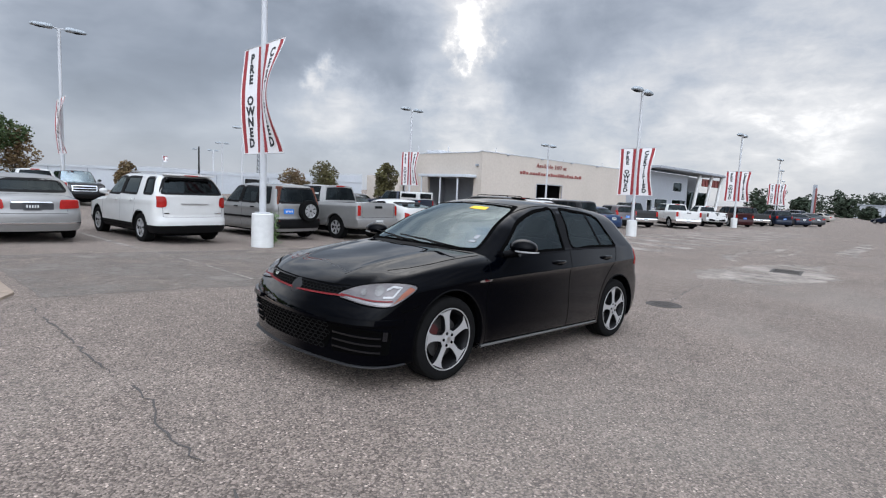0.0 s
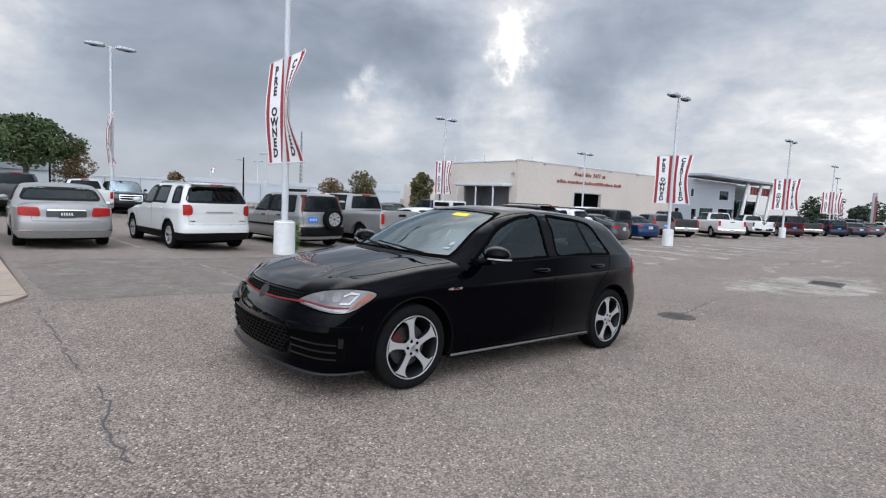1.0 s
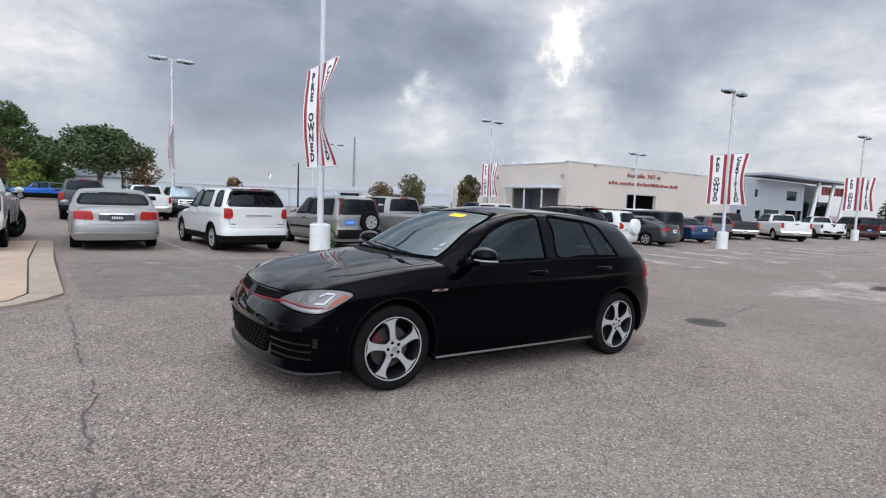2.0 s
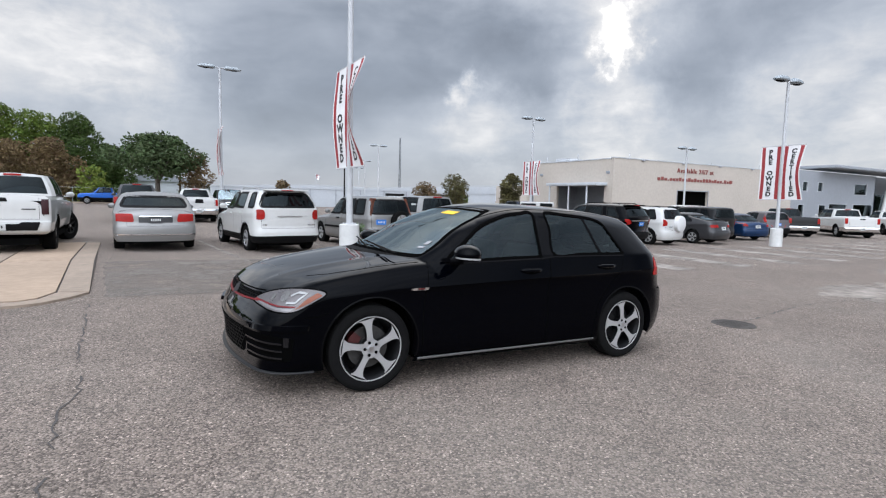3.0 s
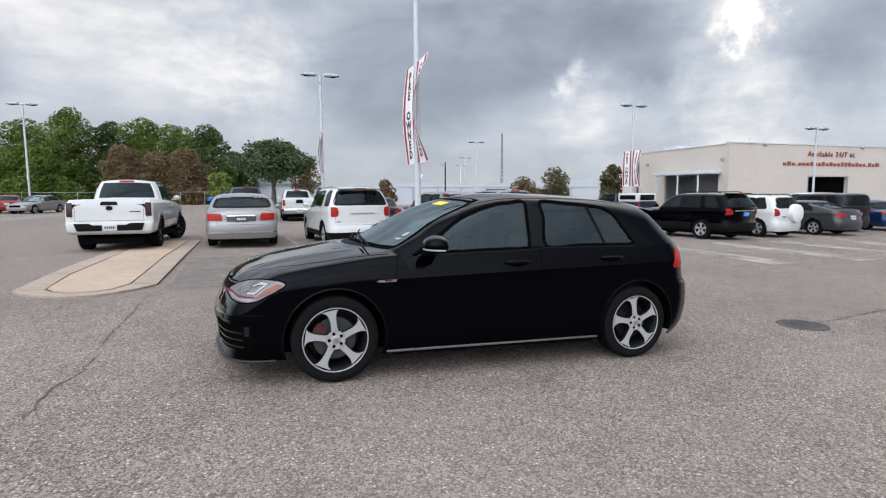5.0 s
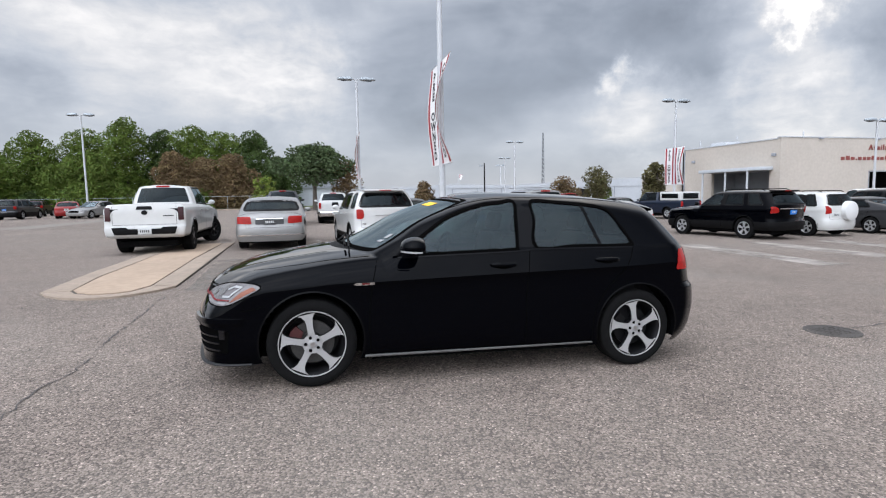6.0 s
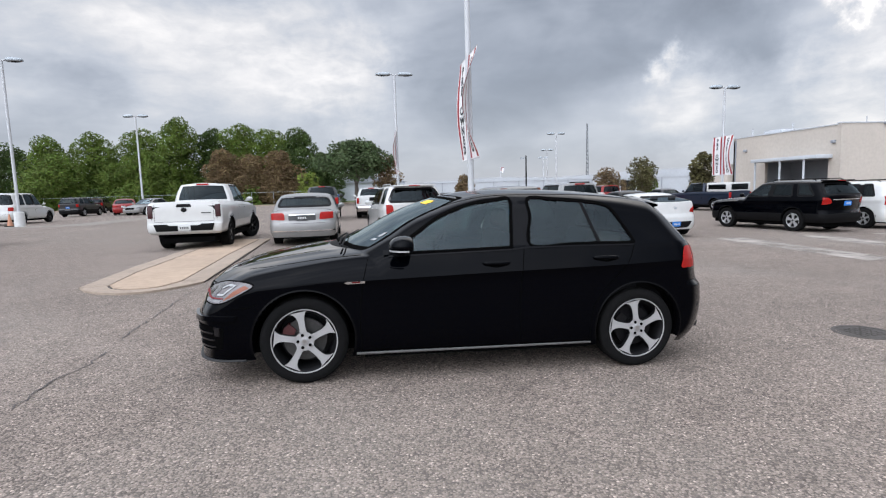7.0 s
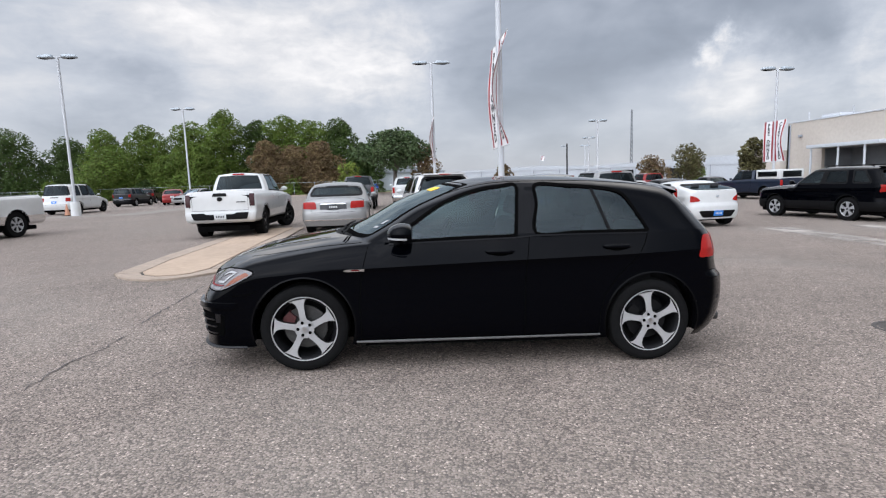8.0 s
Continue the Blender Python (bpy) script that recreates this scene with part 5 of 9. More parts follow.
HATCH_PANE = rounded([(-0.56, 1.02), (0, 1.0), (0.56, 1.02), (0.50, 1.24), (0.45, 1.28), (0, 1.295), (-0.45, 1.28), (-0.50, 1.24)], 4)


def hatch_body():
    pts, crease_row = form_grid(hatch_form, 0.15, 2.72, 0.56, (lambda x: 0.19 + 0 * x, CREASE, BELT), (64, 200, 48, 34, 14, 92))
    K, R_ = pts.shape[:2]
    whole, body = bmesh.new(), bmesh.new()
    sharp = []
    for sgn in (1, -1):
        pv = pts.copy()
        for hub in (HUB_F, HUB_R):  # draw the nearest points onto the wheel openings
            dx, dz = pv[..., 0] - hub, pv[..., 2] - ARCH_Z
            d = np.hypot(dx, dz)
            near = (np.abs(d - ARCH_R) < 0.012) & (pv[..., 1] > 0.6)
            s = np.where(near, ARCH_R / np.maximum(d, 1e-6), 1.0)
            pv[..., 0], pv[..., 2] = hub + dx * s, ARCH_Z + dz * s
        mid, nrm = cell_frames(pv)
        gone = set()
        for i in range(K - 1):
            for j in range(R_ - 1):
                (x, y, z), (nx, ny, nz) = mid[i, j].tolist(), nrm[i, j].tolist()
                if y > 0.6 and any(math.hypot(x - hub, z - ARCH_Z) < ARCH_R - 0.002 for hub in (HUB_F, HUB_R)):
                    gone.add((i, j))
                elif z > 0.93 and y > 0.5 and ny > 0.6 and any(in_outline(o, x, z) for o in (FRONT_PANE, REAR_GLAZING)):
                    gone.add((i, j))
                elif z > 0.955 and 0.1 < x < 1.45 and ny < 0.75 and in_outline(SCREEN, y, z):
                    gone.add((i, j))
                elif x > 2.85 and nx > 0.4 and in_outline(HATCH_PANE, y, z):
                    gone.add((i, j))
        for bm, cut in ((whole, False), (body, True)):
            at = {}

            def vert(i, j):
                if (i, j) not in at:
                    x, y, z = pv[i, j].tolist()
                    at[i, j] = bm.verts.new((x, sgn * y, z))
                return at[i, j]

            for i in range(K - 1):
                for j in range(R_ - 1):
                    if cut and (i, j) in gone:
                        continue
                    q = [vert(i, j), vert(i + 1, j), vert(i + 1, j + 1), vert(i, j + 1)]
                    try:
                        bm.faces.new(q if sgn < 0 else q[::-1])
                    except ValueError:
                        pass
            if cut:
                for i in range(K - 1):
                    a, b = at.get((i, crease_row)), at.get((i + 1, crease_row))
                    if a and b and 0.30 < a.co.x < 2.75:
                        e = bm.edges.get((a, b))
                        if e:
                            sharp.append(tuple(sorted((tuple(round(v, 4) for v in a.co), tuple(round(v, 4) for v in b.co)))))
    for bm in (whole, body):
        bmesh.ops.remove_doubles(bm, verts=bm.verts, dist=0.0005)
        bmesh.ops.recalc_face_normals(bm, faces=bm.faces)
    skin = Skin(whole)
    whole.free()
    return skin, body, set(sharp), pts


def outline3(view, pts):
    """Places near the skin as an outline of a view."""
    o, ax, ay, way = (Vector(v) for v in (VIEWS[view] if isinstance(view, str) else view))
    return [((Vector(p) - o).dot(ax), (Vector(p) - o).dot(ay)) for p in pts]


def quarter_view(sgn, deg=40):
    """Seen from before and beside the nose."""
    way = Vector((math.cos(radians(deg)), -sgn * math.sin(radians(deg)), 0))
    return (Vector((-0.5, sgn * 0.6, 0)) - way * 3, Vector((way.y, -way.x, 0)) * -1, Vector((0, 0, 1)), way)


def make_hatchback():
    car = thing("hatchback", pose(0, 0.868, 0.0, 0, 1.87, 0), "glossy black five-door hatchback with tinted glass and two-tone wheels", "car")
    skin, bm, sharp, pts = hatch_body()
    body = part("body", bm, "black_paint", car, "", 50)
    me = body.data
    co = [tuple(round(c, 4) for c in v.co) for v in me.vertices]
    for e in me.edges:
        if tuple(sorted((co[e.vertices[0]], co[e.vertices[1]]))) in sharp:
            e.use_edge_sharp = True
    # panes with their rubber edges
    for sgn, view in ((-1, "left"), (1, "right")):
        for nm, outline, mt in (("front_door_window", FRONT_PANE, "glass_tint"), ("rear_door_window", REAR_PANE, "glass_tint"), ("quarter_window", QUARTER_PANE, "glass_tint")):
            ob = patch(nm, outline, view, skin, mt, car, -0.004, 0.06, 0.0)
            ob.visible_shadow = False
            if nm != "quarter_window":
                rim_band("window_seal", outline if nm == "front_door_window" else REAR_GLAZING, view, skin, "gap", ob, 0.024, 0.004)
        patch("b_pillar", [(1.552, 0.985), (1.578, 1.20), (1.585, 1.345), (1.708, 1.347), (1.70, 1.20), (1.674, 0.985)], view, skin, "gloss_black", car, 0.002, 0.05, 0.006)
        patch("quarter_bar", [(2.238, 0.998), (2.143, 1.322), (2.168, 1.320), (2.263, 0.998)], view, skin, "gloss_black", car, 0.002, 0.05, 0.004)
        part("belt_strip", strip(bmesh.new(), [(0.60, 0.918), (0.80, 0.926), (1.20, 0.943), (1.52, 0.956), (1.68, 0.972), (2.1, 0.979), (2.53, 0.985)], 0.012, view, skin, 0.002, 0.05, 0.004), "gloss_black", car)
        part("roof_seam", strip(bmesh.new(), [(-0.02 + 1.05, sgn * 0.545), (1.4, sgn * 0.56), (1.9, sgn * 0.56), (2.4, sgn * 0.54), (2.75, sgn * 0.50)], 0.010, "top", skin, 0.001, 0.05), "gap", car)
    for nm, outline, view, mt in (("windshield", SCREEN, "front", "glass_clear"), ("rear_window", HATCH_PANE, "rear", "glass_dark")):
        ob = patch(nm, outline, view, skin, mt, car, -0.003, 0.06, 0.0)
        ob.visible_shadow = False
        rim_band("window_seal", outline, view, skin, "gap", ob, 0.024, 0.004)
    part("underbody", boxes(((-0.6, -0.62, 0.18), (3.1, 0.62, 0.30)), ((0.42, -0.80, 0.165), (2.18, 0.80, 0.30))), "well", car)
    for x in (HUB_F, HUB_R):
        for sgn in (-1, 1):
            part("wheel_well", wheel_well(x, ARCH_Z, ARCH_R, 0.88, sgn), "well", car)
            part("wheel_arch", arch_lip(x, ARCH_Z, ARCH_R, sgn, skin, 0.19, 0.010), "gloss_black", car)
            put_wheel(car, x, sgn * 0.872, "gti" if x == HUB_F else "gti_rear", 0.316, 0.232, 0.222)
    # cowl and wipers
    part("cowl", ribbon([[(0.145 + 0.25 * (y / 0.7) ** 2 + dx, y, 0.962 - 0.03 * (y / 0.6) ** 2 + dz) for dx, dz in ((0.0, -0.006), (0.03, 0.004), (0.06, 0.012))] for y in (-0.62 + 0.062 * i for i in range(21))]), "trim", car)
    for (x0, y0), (x1, y1) in (((0.24, -0.50), (0.26, 0.04)), ((0.21, -0.02), (0.36, 0.50))):
        bm = bmesh.new()
        z0, z1 = 0.985, 1.005
        tube(bm, (x0, y0, z0), ((x0 + x1) / 2, (y0 + y1) / 2, z1 + 0.01), 0.009, 0.007, 8)
        tube(bm, (x0 + 0.02, y0 - 0.12, z0 - 0.002), (x1 + 0.04, y1 + 0.08, z1 + 0.02), 0.007, 0.006, 8)
        part("wiper", bm, "trim", car)
    # inside
    seats(car, (1.38, 2.28), 0.38, 0.82)
    bm = bmesh.new()
    box(bm, (0.45, -0.70, 0.70), (0.86, 0.70, 0.92), 0.06, 3)
    box(bm, (0.80, -0.12, 0.5), (1.6, 0.12, 0.70), 0.03)
    part("dashboard", bm, "dash", car)
    bm = bmesh.new()
    box(bm, (0.5, -0.74, 0.34), (2.9, 0.74, 0.38))
    for sgn in (-1, 1):
        box(bm, (0.58, sgn * 0.76 - 0.03, 0.36), (2.6, sgn * 0.76 + 0.03, 0.90), 0.02)
    box(bm, (2.56, -0.70, 0.36), (3.0, 0.70, 0.94), 0.03)
    part("cabin_lining", bm, "dash", car)
    bm = bmesh.new()
    for i in range(28):
        a, b = 2 * math.pi * i / 28, 2 * math.pi * (i + 1) / 28
        tube(bm, (0.0, 0.185 * math.cos(a), 0.185 * math.sin(a)), (0.0, 0.185 * math.cos(b), 0.185 * math.sin(b)), 0.015, n=8, caps=False)
    box(bm, (-0.02, -0.18, -0.025), (0.015, 0.18, 0.025), 0.008)
    box(bm, (-0.03, -0.06, -0.06), (0.015, 0.06, 0.06), 0.02)
    tube(bm, (-0.3, 0, 0), (0, 0, 0), 0.035)
    ob = part("steering_wheel", bm, "dash", car)
    ob.matrix_basis = pose(1.02, -0.36, 0.90, 0, 24, 0)
    bm = bmesh.new()
    box(bm, (-0.015, -0.12, -0.035), (0.015, 0.12, 0.035), 0.012)
    ob = part("inner_mirror", bm, "dash", car)
    ob.matrix_basis = pose(1.02, 0, 1.28, 0, 10, 0)
    # gaps of doors, bonnet and bumper
    for sgn, view in ((-1, "left"), (1, "right")):
        for line in ([(0.40, 0.205), (0.388, 0.45), (0.395, 0.62), (0.415, 0.76), (0.455, 0.925)], [(1.60, 0.215), (1.598, 0.60), (1.61, 0.80), (1.635, 0.975)],
                     [(2.535, 0.985), (2.50, 0.90), (2.43, 0.79), (2.30, 0.66), (2.20, 0.52), (2.175, 0.40), (2.17, 0.215)], [(0.40, 0.232), (2.17, 0.238)],
                     [(-0.33, 0.60), (-0.40, 0.575), (-0.50, 0.568)]):
            part("door_gap", strip(bmesh.new(), line, 0.006, view, skin, 0.0012, 0.03), "gap", car)
        part("bonnet_gap", strip(bmesh.new(), [(0.40, sgn * 0.735), (0.2, sgn * 0.728), (-0.1, sgn * 0.71), (-0.28, sgn * 0.675), (-0.42, sgn * 0.60)], 0.007, "top", skin, 0.0012, 0.03), "gap", car)
    part("bonnet_gap", strip(bmesh.new(), [(-0.52, 0.708), (-0.3, 0.702), (0, 0.698), (0.3, 0.702), (0.52, 0.708)], 0.008, "front", skin, 0.0012, 0.03), "gap", car)
    # grilles
    up = patch("upper_grille", chamfered([(-0.53, 0.640), (0, 0.622), (0.53, 0.640), (0.50, 0.694), (0, 0.686), (-0.50, 0.694)], 0.01), "front", skin, "gap", car, 0.003, 0.04, 0.01)
    hexes = bmesh.new()
    for row, z in enumerate((0.642, 0.661, 0.680)):
        for k in range(-12, 13):
            y = k * 0.042 + (0.021 if row % 2 else 0)
            if abs(y) < 0.48:
                strip(hexes, [(y + 0.0185 * math.cos(radians(a)), z + 0.0125 * math.sin(radians(a))) for a in range(0, 420, 60)], 0.0045, "front", skin, 0.005, 0.05)
    part("grille_mesh", hexes, "trim", up)
    part("grille_strip", strip(bmesh.new(), [(-0.53, 0.643), (-0.25, 0.630), (0, 0.624), (0.25, 0.630), (0.53, 0.643)], 0.010, "front", skin, 0.005, 0.04, 0.004), "red_trim", up, "red strip along the grille")
    bm = bmesh.new()
    bmesh.ops.create_uvsphere(bm, u_segments=28, v_segments=14, radius=1.0, matrix=pose(skin.on(Vector((-3, 0, 0.645)), Vector((1, 0, 0)), 0).x, 0, 0.645, 0, 30, 0) @ Matrix.Diagonal((0.012, 0.066, 0.064, 1)))
    part("emblem", bm, "emblem_black", car, "round black emblem")
    bm = bmesh.new()
    for k in range(3):
        strip(bm, [(0.36 + k * 0.03, 0.668), (0.36 + k * 0.03, 0.690)], 0.017, "front", skin, 0.007, 0.02, 0.003)
    part("grille_badge", bm, "chrome", up)
    low = patch("lower_grille", chamfered([(-0.44, 0.265), (0.44, 0.265), (0.53, 0.455), (-0.53, 0.455)], 0.035), "front", skin, "gap", car, 0.003, 0.05, 0.01)
    hexes = bmesh.new()
    for row in range(7):
        z = 0.280 + row * 0.0265
        for k in range(-9, 10):
            y = k * 0.058 + (0.029 if row % 2 else 0)
            if abs(y) < 0.42 + 0.08 * row / 7:
                strip(hexes, [(y + 0.027 * math.cos(radians(a)), z + 0.0155 * math.sin(radians(a))) for a in range(0, 420, 60)], 0.006, "front", skin, 0.010, 0.05)
    part("lower_grille_mesh", hexes, "trim", low)
    # the lip under the nose, and the sills
    cols = [c for c in range(0, 60)]
    rows = []
    for sgn, order in ((1, reversed(cols)), (-1, cols[1:])):
        for c in order:
            p, q = Vector(pts[c, 0]), Vector((0.15, 0, pts[c, 0][2]))
            if p.x > -0.40:
                continue
            out = (p - q).normalized()
            p, out = Vector((p.x, sgn * p.y, p.z)), Vector((out.x, sgn * out.y, 0))
            rows.append([p + out * a + Vector((0, 0, b)) for a, b in ((-0.006, 0.010), (0.014, 0.004), (0.018, -0.002), (0.012, -0.010), (-0.10, -0.020))])
    part("front_lip", ribbon(rows), "lip", car, "satin dark lower lip", 50)
    for sgn in (-1, 1):
        qv = quarter_view(sgn)

        def q3(*p):
            return outline3(qv, [(x, sgn * y, z) for x, y, z in p])

        fog = patch("fog_recess", chamfered(q3((-0.80, 0.50, 0.455), (-0.62, 0.72, 0.452), (-0.50, 0.81, 0.43), (-0.52, 0.80, 0.275), (-0.80, 0.50, 0.262)), 0.02), qv, skin, "gap", car, 0.003, 0.03, 0.01)
        for z0 in (0.295, 0.345, 0.395):
            part("fog_slat", strip(bmesh.new(), q3((-0.80, 0.51, z0 + 0.006), (-0.68, 0.67, z0 + 0.003), (-0.56, 0.775, z0)), 0.013, qv, skin, 0.004, 0.03, 0.012), "wing_gloss", fog)
        part("fog_light", strip(bmesh.new(), q3((-0.535, 0.79, 0.44), (-0.54, 0.788, 0.375)), 0.030, qv, skin, 0.006, 0.02, 0.006), "wing_gloss", fog)
        part("bumper_wing", strip(bmesh.new(), q3((-0.82, 0.47, 0.490), (-0.70, 0.65, 0.496), (-0.58, 0.76, 0.502), (-0.42, 0.835, 0.500)), 0.034, qv, skin, -0.002, 0.03, 0.026), "black_paint", car)
        lamp = rounded(q3((-0.79, 0.50, 0.640), (-0.70, 0.60, 0.616), (-0.58, 0.70, 0.604), (-0.48, 0.77, 0.608), (-0.41, 0.815, 0.650), (-0.335, 0.845, 0.715), (-0.36, 0.835, 0.744), (-0.45, 0.79, 0.756), (-0.57, 0.70, 0.746), (-0.70, 0.58, 0.706)), 4)
        base = patch("headlight", lamp, qv, skin, "lamp_clear", car, 0.006, 0.03, 0.012, "clear headlight with a red strip and an orange indicator")
        rim_band("lamp_edge", lamp, qv, skin, "gap", base, 0.007, 0.0075)
        patch("indicator", chamfered(q3((-0.47, 0.775, 0.624), (-0.42, 0.81, 0.658), (-0.348, 0.842, 0.714), (-0.385, 0.83, 0.732), (-0.42, 0.81, 0.698)), 0.008), qv, skin, "lamp_orange", base, 0.0085, 0.02, 0.004)
        part("lamp_strip", strip(bmesh.new(), q3((-0.77, 0.515, 0.652), (-0.68, 0.61, 0.643), (-0.58, 0.70, 0.638), (-0.47, 0.775, 0.642)), 0.007, qv, skin, 0.0085, 0.03, 0.003), "red_trim", base)
        patch("lamp_sill", chamfered(q3((-0.76, 0.53, 0.640), (-0.66, 0.63, 0.620), (-0.49, 0.765, 0.613), (-0.48, 0.77, 0.630), (-0.58, 0.70, 0.628), (-0.70, 0.59, 0.640)), 0.004), qv, skin, "lamp_pale", base, 0.008, 0.03, 0.003)
        for cx, cy, cz, rad in ((-0.64, 0.635, 0.684, 0.022), (-0.555, 0.71, 0.702, 0.033)):
            (ca, cb), = q3((cx, cy, cz))
            patch("reflector", [(ca + rad * math.cos(a * math.pi / 8), cb + rad * math.sin(a * math.pi / 8)) for a in range(16)], qv, skin, "reflector", base, 0.009, 0.02, 0.003)
        part("running_light", strip(bmesh.new(), q3((-0.53, 0.735, 0.664), (-0.475, 0.772, 0.668), (-0.43, 0.795, 0.728), (-0.48, 0.765, 0.732), (-0.52, 0.745, 0.710)), 0.012, qv, skin, 0.0085, 0.02, 0.004), "alloy_grey", base)
        # side
        view = "left" if sgn < 0 else "right"
        bm = bmesh.new()
        bmesh.ops.create_icosphere(bm, subdivisions=4, radius=1.0, matrix=pose(0.700, sgn * 0.965, 1.008, 0, 0, sgn * 12) @ Matrix.Diagonal((0.108, 0.125, 0.072, 1)))
        for v in bm.verts:
            if v.co.x > 0.755:
                v.co.x = 0.755 + (v.co.x - 0.755) * 0.25
            if v.co.z < 0.972:
                v.co.z = 0.972 + (v.co.z - 0.972) * 0.35
        mir = part("mirror", bm, "black_paint", car)
        bm = bmesh.new()
        tube(bm, (0.66, sgn * 0.815, 0.935), (0.695, sgn * 0.93, 0.968), 0.032, 0.040, 12)
        part("mirror_arm", bm, "gloss_black", mir)
        part("mirror_strip", ribbon([[(0.70 + 0.104 * math.cos(a), sgn * (0.985 + 0.121 * math.sin(a)), 0.981 + dz) for dz in (-0.007, 0.005)] for a in (math.pi * (0.42 + 0.66 * i / 14) for i in range(15))]), "alloy_grey", mir)
        bm = ribbon([[(x, sgn * (y + 0.003), z) for y, z in ((0.80, 0.962), (0.815, 0.93))] for x in (0.56, 0.60, 0.64)])
        part("mirror_sail", bm, "gloss_black", mir)
        for hx, hz in ((1.408, 0.853), (2.288, 0.882)):
            # flat black patch: the shade of the handle's hollow put in as colour
            patch("handle_shade", rounded([(hx - 0.095, hz), (hx, hz - 0.027), (hx + 0.095, hz), (hx, hz + 0.022)]), view, skin, "gap", car, 0.0015, 0.03, 0.0)
            grip(car, skin, sgn, hx, hz + 0.007)
        bd = patch("wing_badge", [(0.275, 0.736), (0.30, 0.728), (0.425, 0.732), (0.425, 0.750), (0.30, 0.747)], view, skin, "chrome", car, 0.006, 0.05, 0.008)
        patch("badge_red", [(0.335, 0.735), (0.39, 0.736), (0.39, 0.745), (0.335, 0.744)], view, skin, "red_trim", bd, 0.009, 0.05, 0.0)
        part("side_skirt", ribbon([[(x, sgn * (0.862 + dy), zz + 0.010 * (x - 0.36) / 1.8) for dy, zz in ((-0.05, 0.222), (0.008, 0.217), (0.014, 0.212), (0.010, 0.203), (-0.06, 0.196))] for x in (0.36 + 1.82 * i / 29 for i in range(30))]), "skirt", car, "grey edge of the side skirt")
        tl = patch("tail_light", chamfered([(2.925, 0.795), (3.10, 0.80), (3.10, 0.965), (2.975, 0.968), (2.945, 0.90)], 0.025), view, skin, "lamp_red", car, 0.006, 0.03, 0.02)
        patch("tail_light_rear", chamfered([(sgn * 0.42, 0.83), (sgn * 0.74, 0.80), (sgn * 0.74, 0.97), (sgn * 0.50, 0.97)], 0.03), "rear", skin, "lamp_red", tl, 0.006, 0.04, 0.02)
        bm = bmesh.new()
        tube(bm, (3.05, sgn * 0.56, 0.275), (3.285, sgn * 0.56, 0.272), 0.042, 0.042, 18, caps=False)
        tube(bm, (3.285, sgn * 0.56, 0.272), (3.24, sgn * 0.56, 0.272), 0.038, 0.036, 18)
        part("exhaust_tip", bm, "disc_steel", car)
    # roof spoiler
    part("roof_spoiler", ribbon([[(2.74 + 0.07 * (1 - t * t) + a, 0.52 * t, 1.372 - 0.05 * t * t + b) for a, b in ((-0.02, -0.006), (0.08, -0.010), (0.175, -0.030), (0.178, -0.044), (0.10, -0.062))] for t in (-1 + i / 8 for i in range(17))]), "black_paint", car, "", 50)
    patch("rear_diffuser", chamfered([(-0.62, 0.20), (0.62, 0.20), (0.56, 0.32), (-0.56, 0.32)], 0.04), "rear", skin, "trim", car, 0.006, 0.06, 0.02)
    # stickers on the windscreen
    for nm, outline, mt in (("price_sticker", [(-0.31, 1.292), (-0.14, 1.300), (-0.14, 1.325), (-0.30, 1.318)], "sticker_yellow"), ("inspection_sticker", [(-0.585, 1.045), (-0.55, 1.045), (-0.545, 1.075), (-0.58, 1.075)], "sticker_white"), ("barcode_sticker", [(-0.595, 1.018), (-0.545, 1.018), (-0.545, 1.032), (-0.595, 1.032)], "sticker_white")):
        patch(nm, outline, "front", skin, mt, car, 0.0035, 0.06, 0.0)
    return car


def grip(car, skin, sgn, hx, hz):
    """A rounded grip on the door, standing off at its middle."""
    bm = bmesh.new()
    prev = None
    for i in range(15):
        t = -1 + i / 7
        x = hx + 0.112 * t
        y = abs(skin.on(Vector((x, sgn * 3, hz)), Vector((0, -sgn, 0)), 0).y) + 0.020 * (1 - t ** 4)
        fat = (1 - t ** 6) ** 0.5 * 0.9 + 0.1
        row = [bm.verts.new((x, sgn * (y + 0.013 * fat * math.cos(a)), hz + 0.017 * fat * math.sin(a))) for a in (math.tau * k / 10 for k in range(10))]
        if prev:
            for k in range(10):
                bm.faces.new((prev[k], prev[(k + 1) % 10], row[(k + 1) % 10], row[k]))
        else:
            bm.faces.new(row)
        prev = row
    bm.faces.new(prev)
    bmesh.ops.recalc_face_normals(bm, faces=bm.faces)
    part("door_handle", bm, "black_paint", car, "", 60)


M["sticker_white"] = material("sticker_white", (0.24, 0.25, 0.26), 0.5, grain=0.15)
M["emblem_black"] = material("emblem_black", (0.016, 0.016, 0.017), 0.5, spec=0.3)
M["wing_gloss"] = material("wing_gloss", (0.004, 0.004, 0.005), 0.25, spec=0.4)
M["skirt"] = material("skirt", (0.085, 0.083, 0.08), 0.6, grain=0.2, grain_scale=30)
M["lip"] = material("lip", (0.006, 0.006, 0.0065), 0.35, spec=0.3, grain=0.2, grain_scale=20)
M["lamp_pale"] = material("lamp_pale", (0.16, 0.15, 0.15), 0.2, 0.3, coat=0.6, grain=0.2, grain_scale=20)
M["reflector"] = material("reflector", (0.16, 0.155, 0.15), 0.25, 0.6, grain=0.2, grain_scale=30)
hatchback = make_hatchback()

# ---- the lot ----
def noise_node(nt, src, scale, detail=4.0, rough=0.5):
    n = nt.nodes.new("ShaderNodeTexNoise")
    n.inputs["Scale"].default_value, n.inputs["Detail"].default_value, n.inputs["Roughness"].default_value = scale, detail, rough
    nt.links.new(src, n.inputs["Vector"])
    return n.outputs["Fac"]


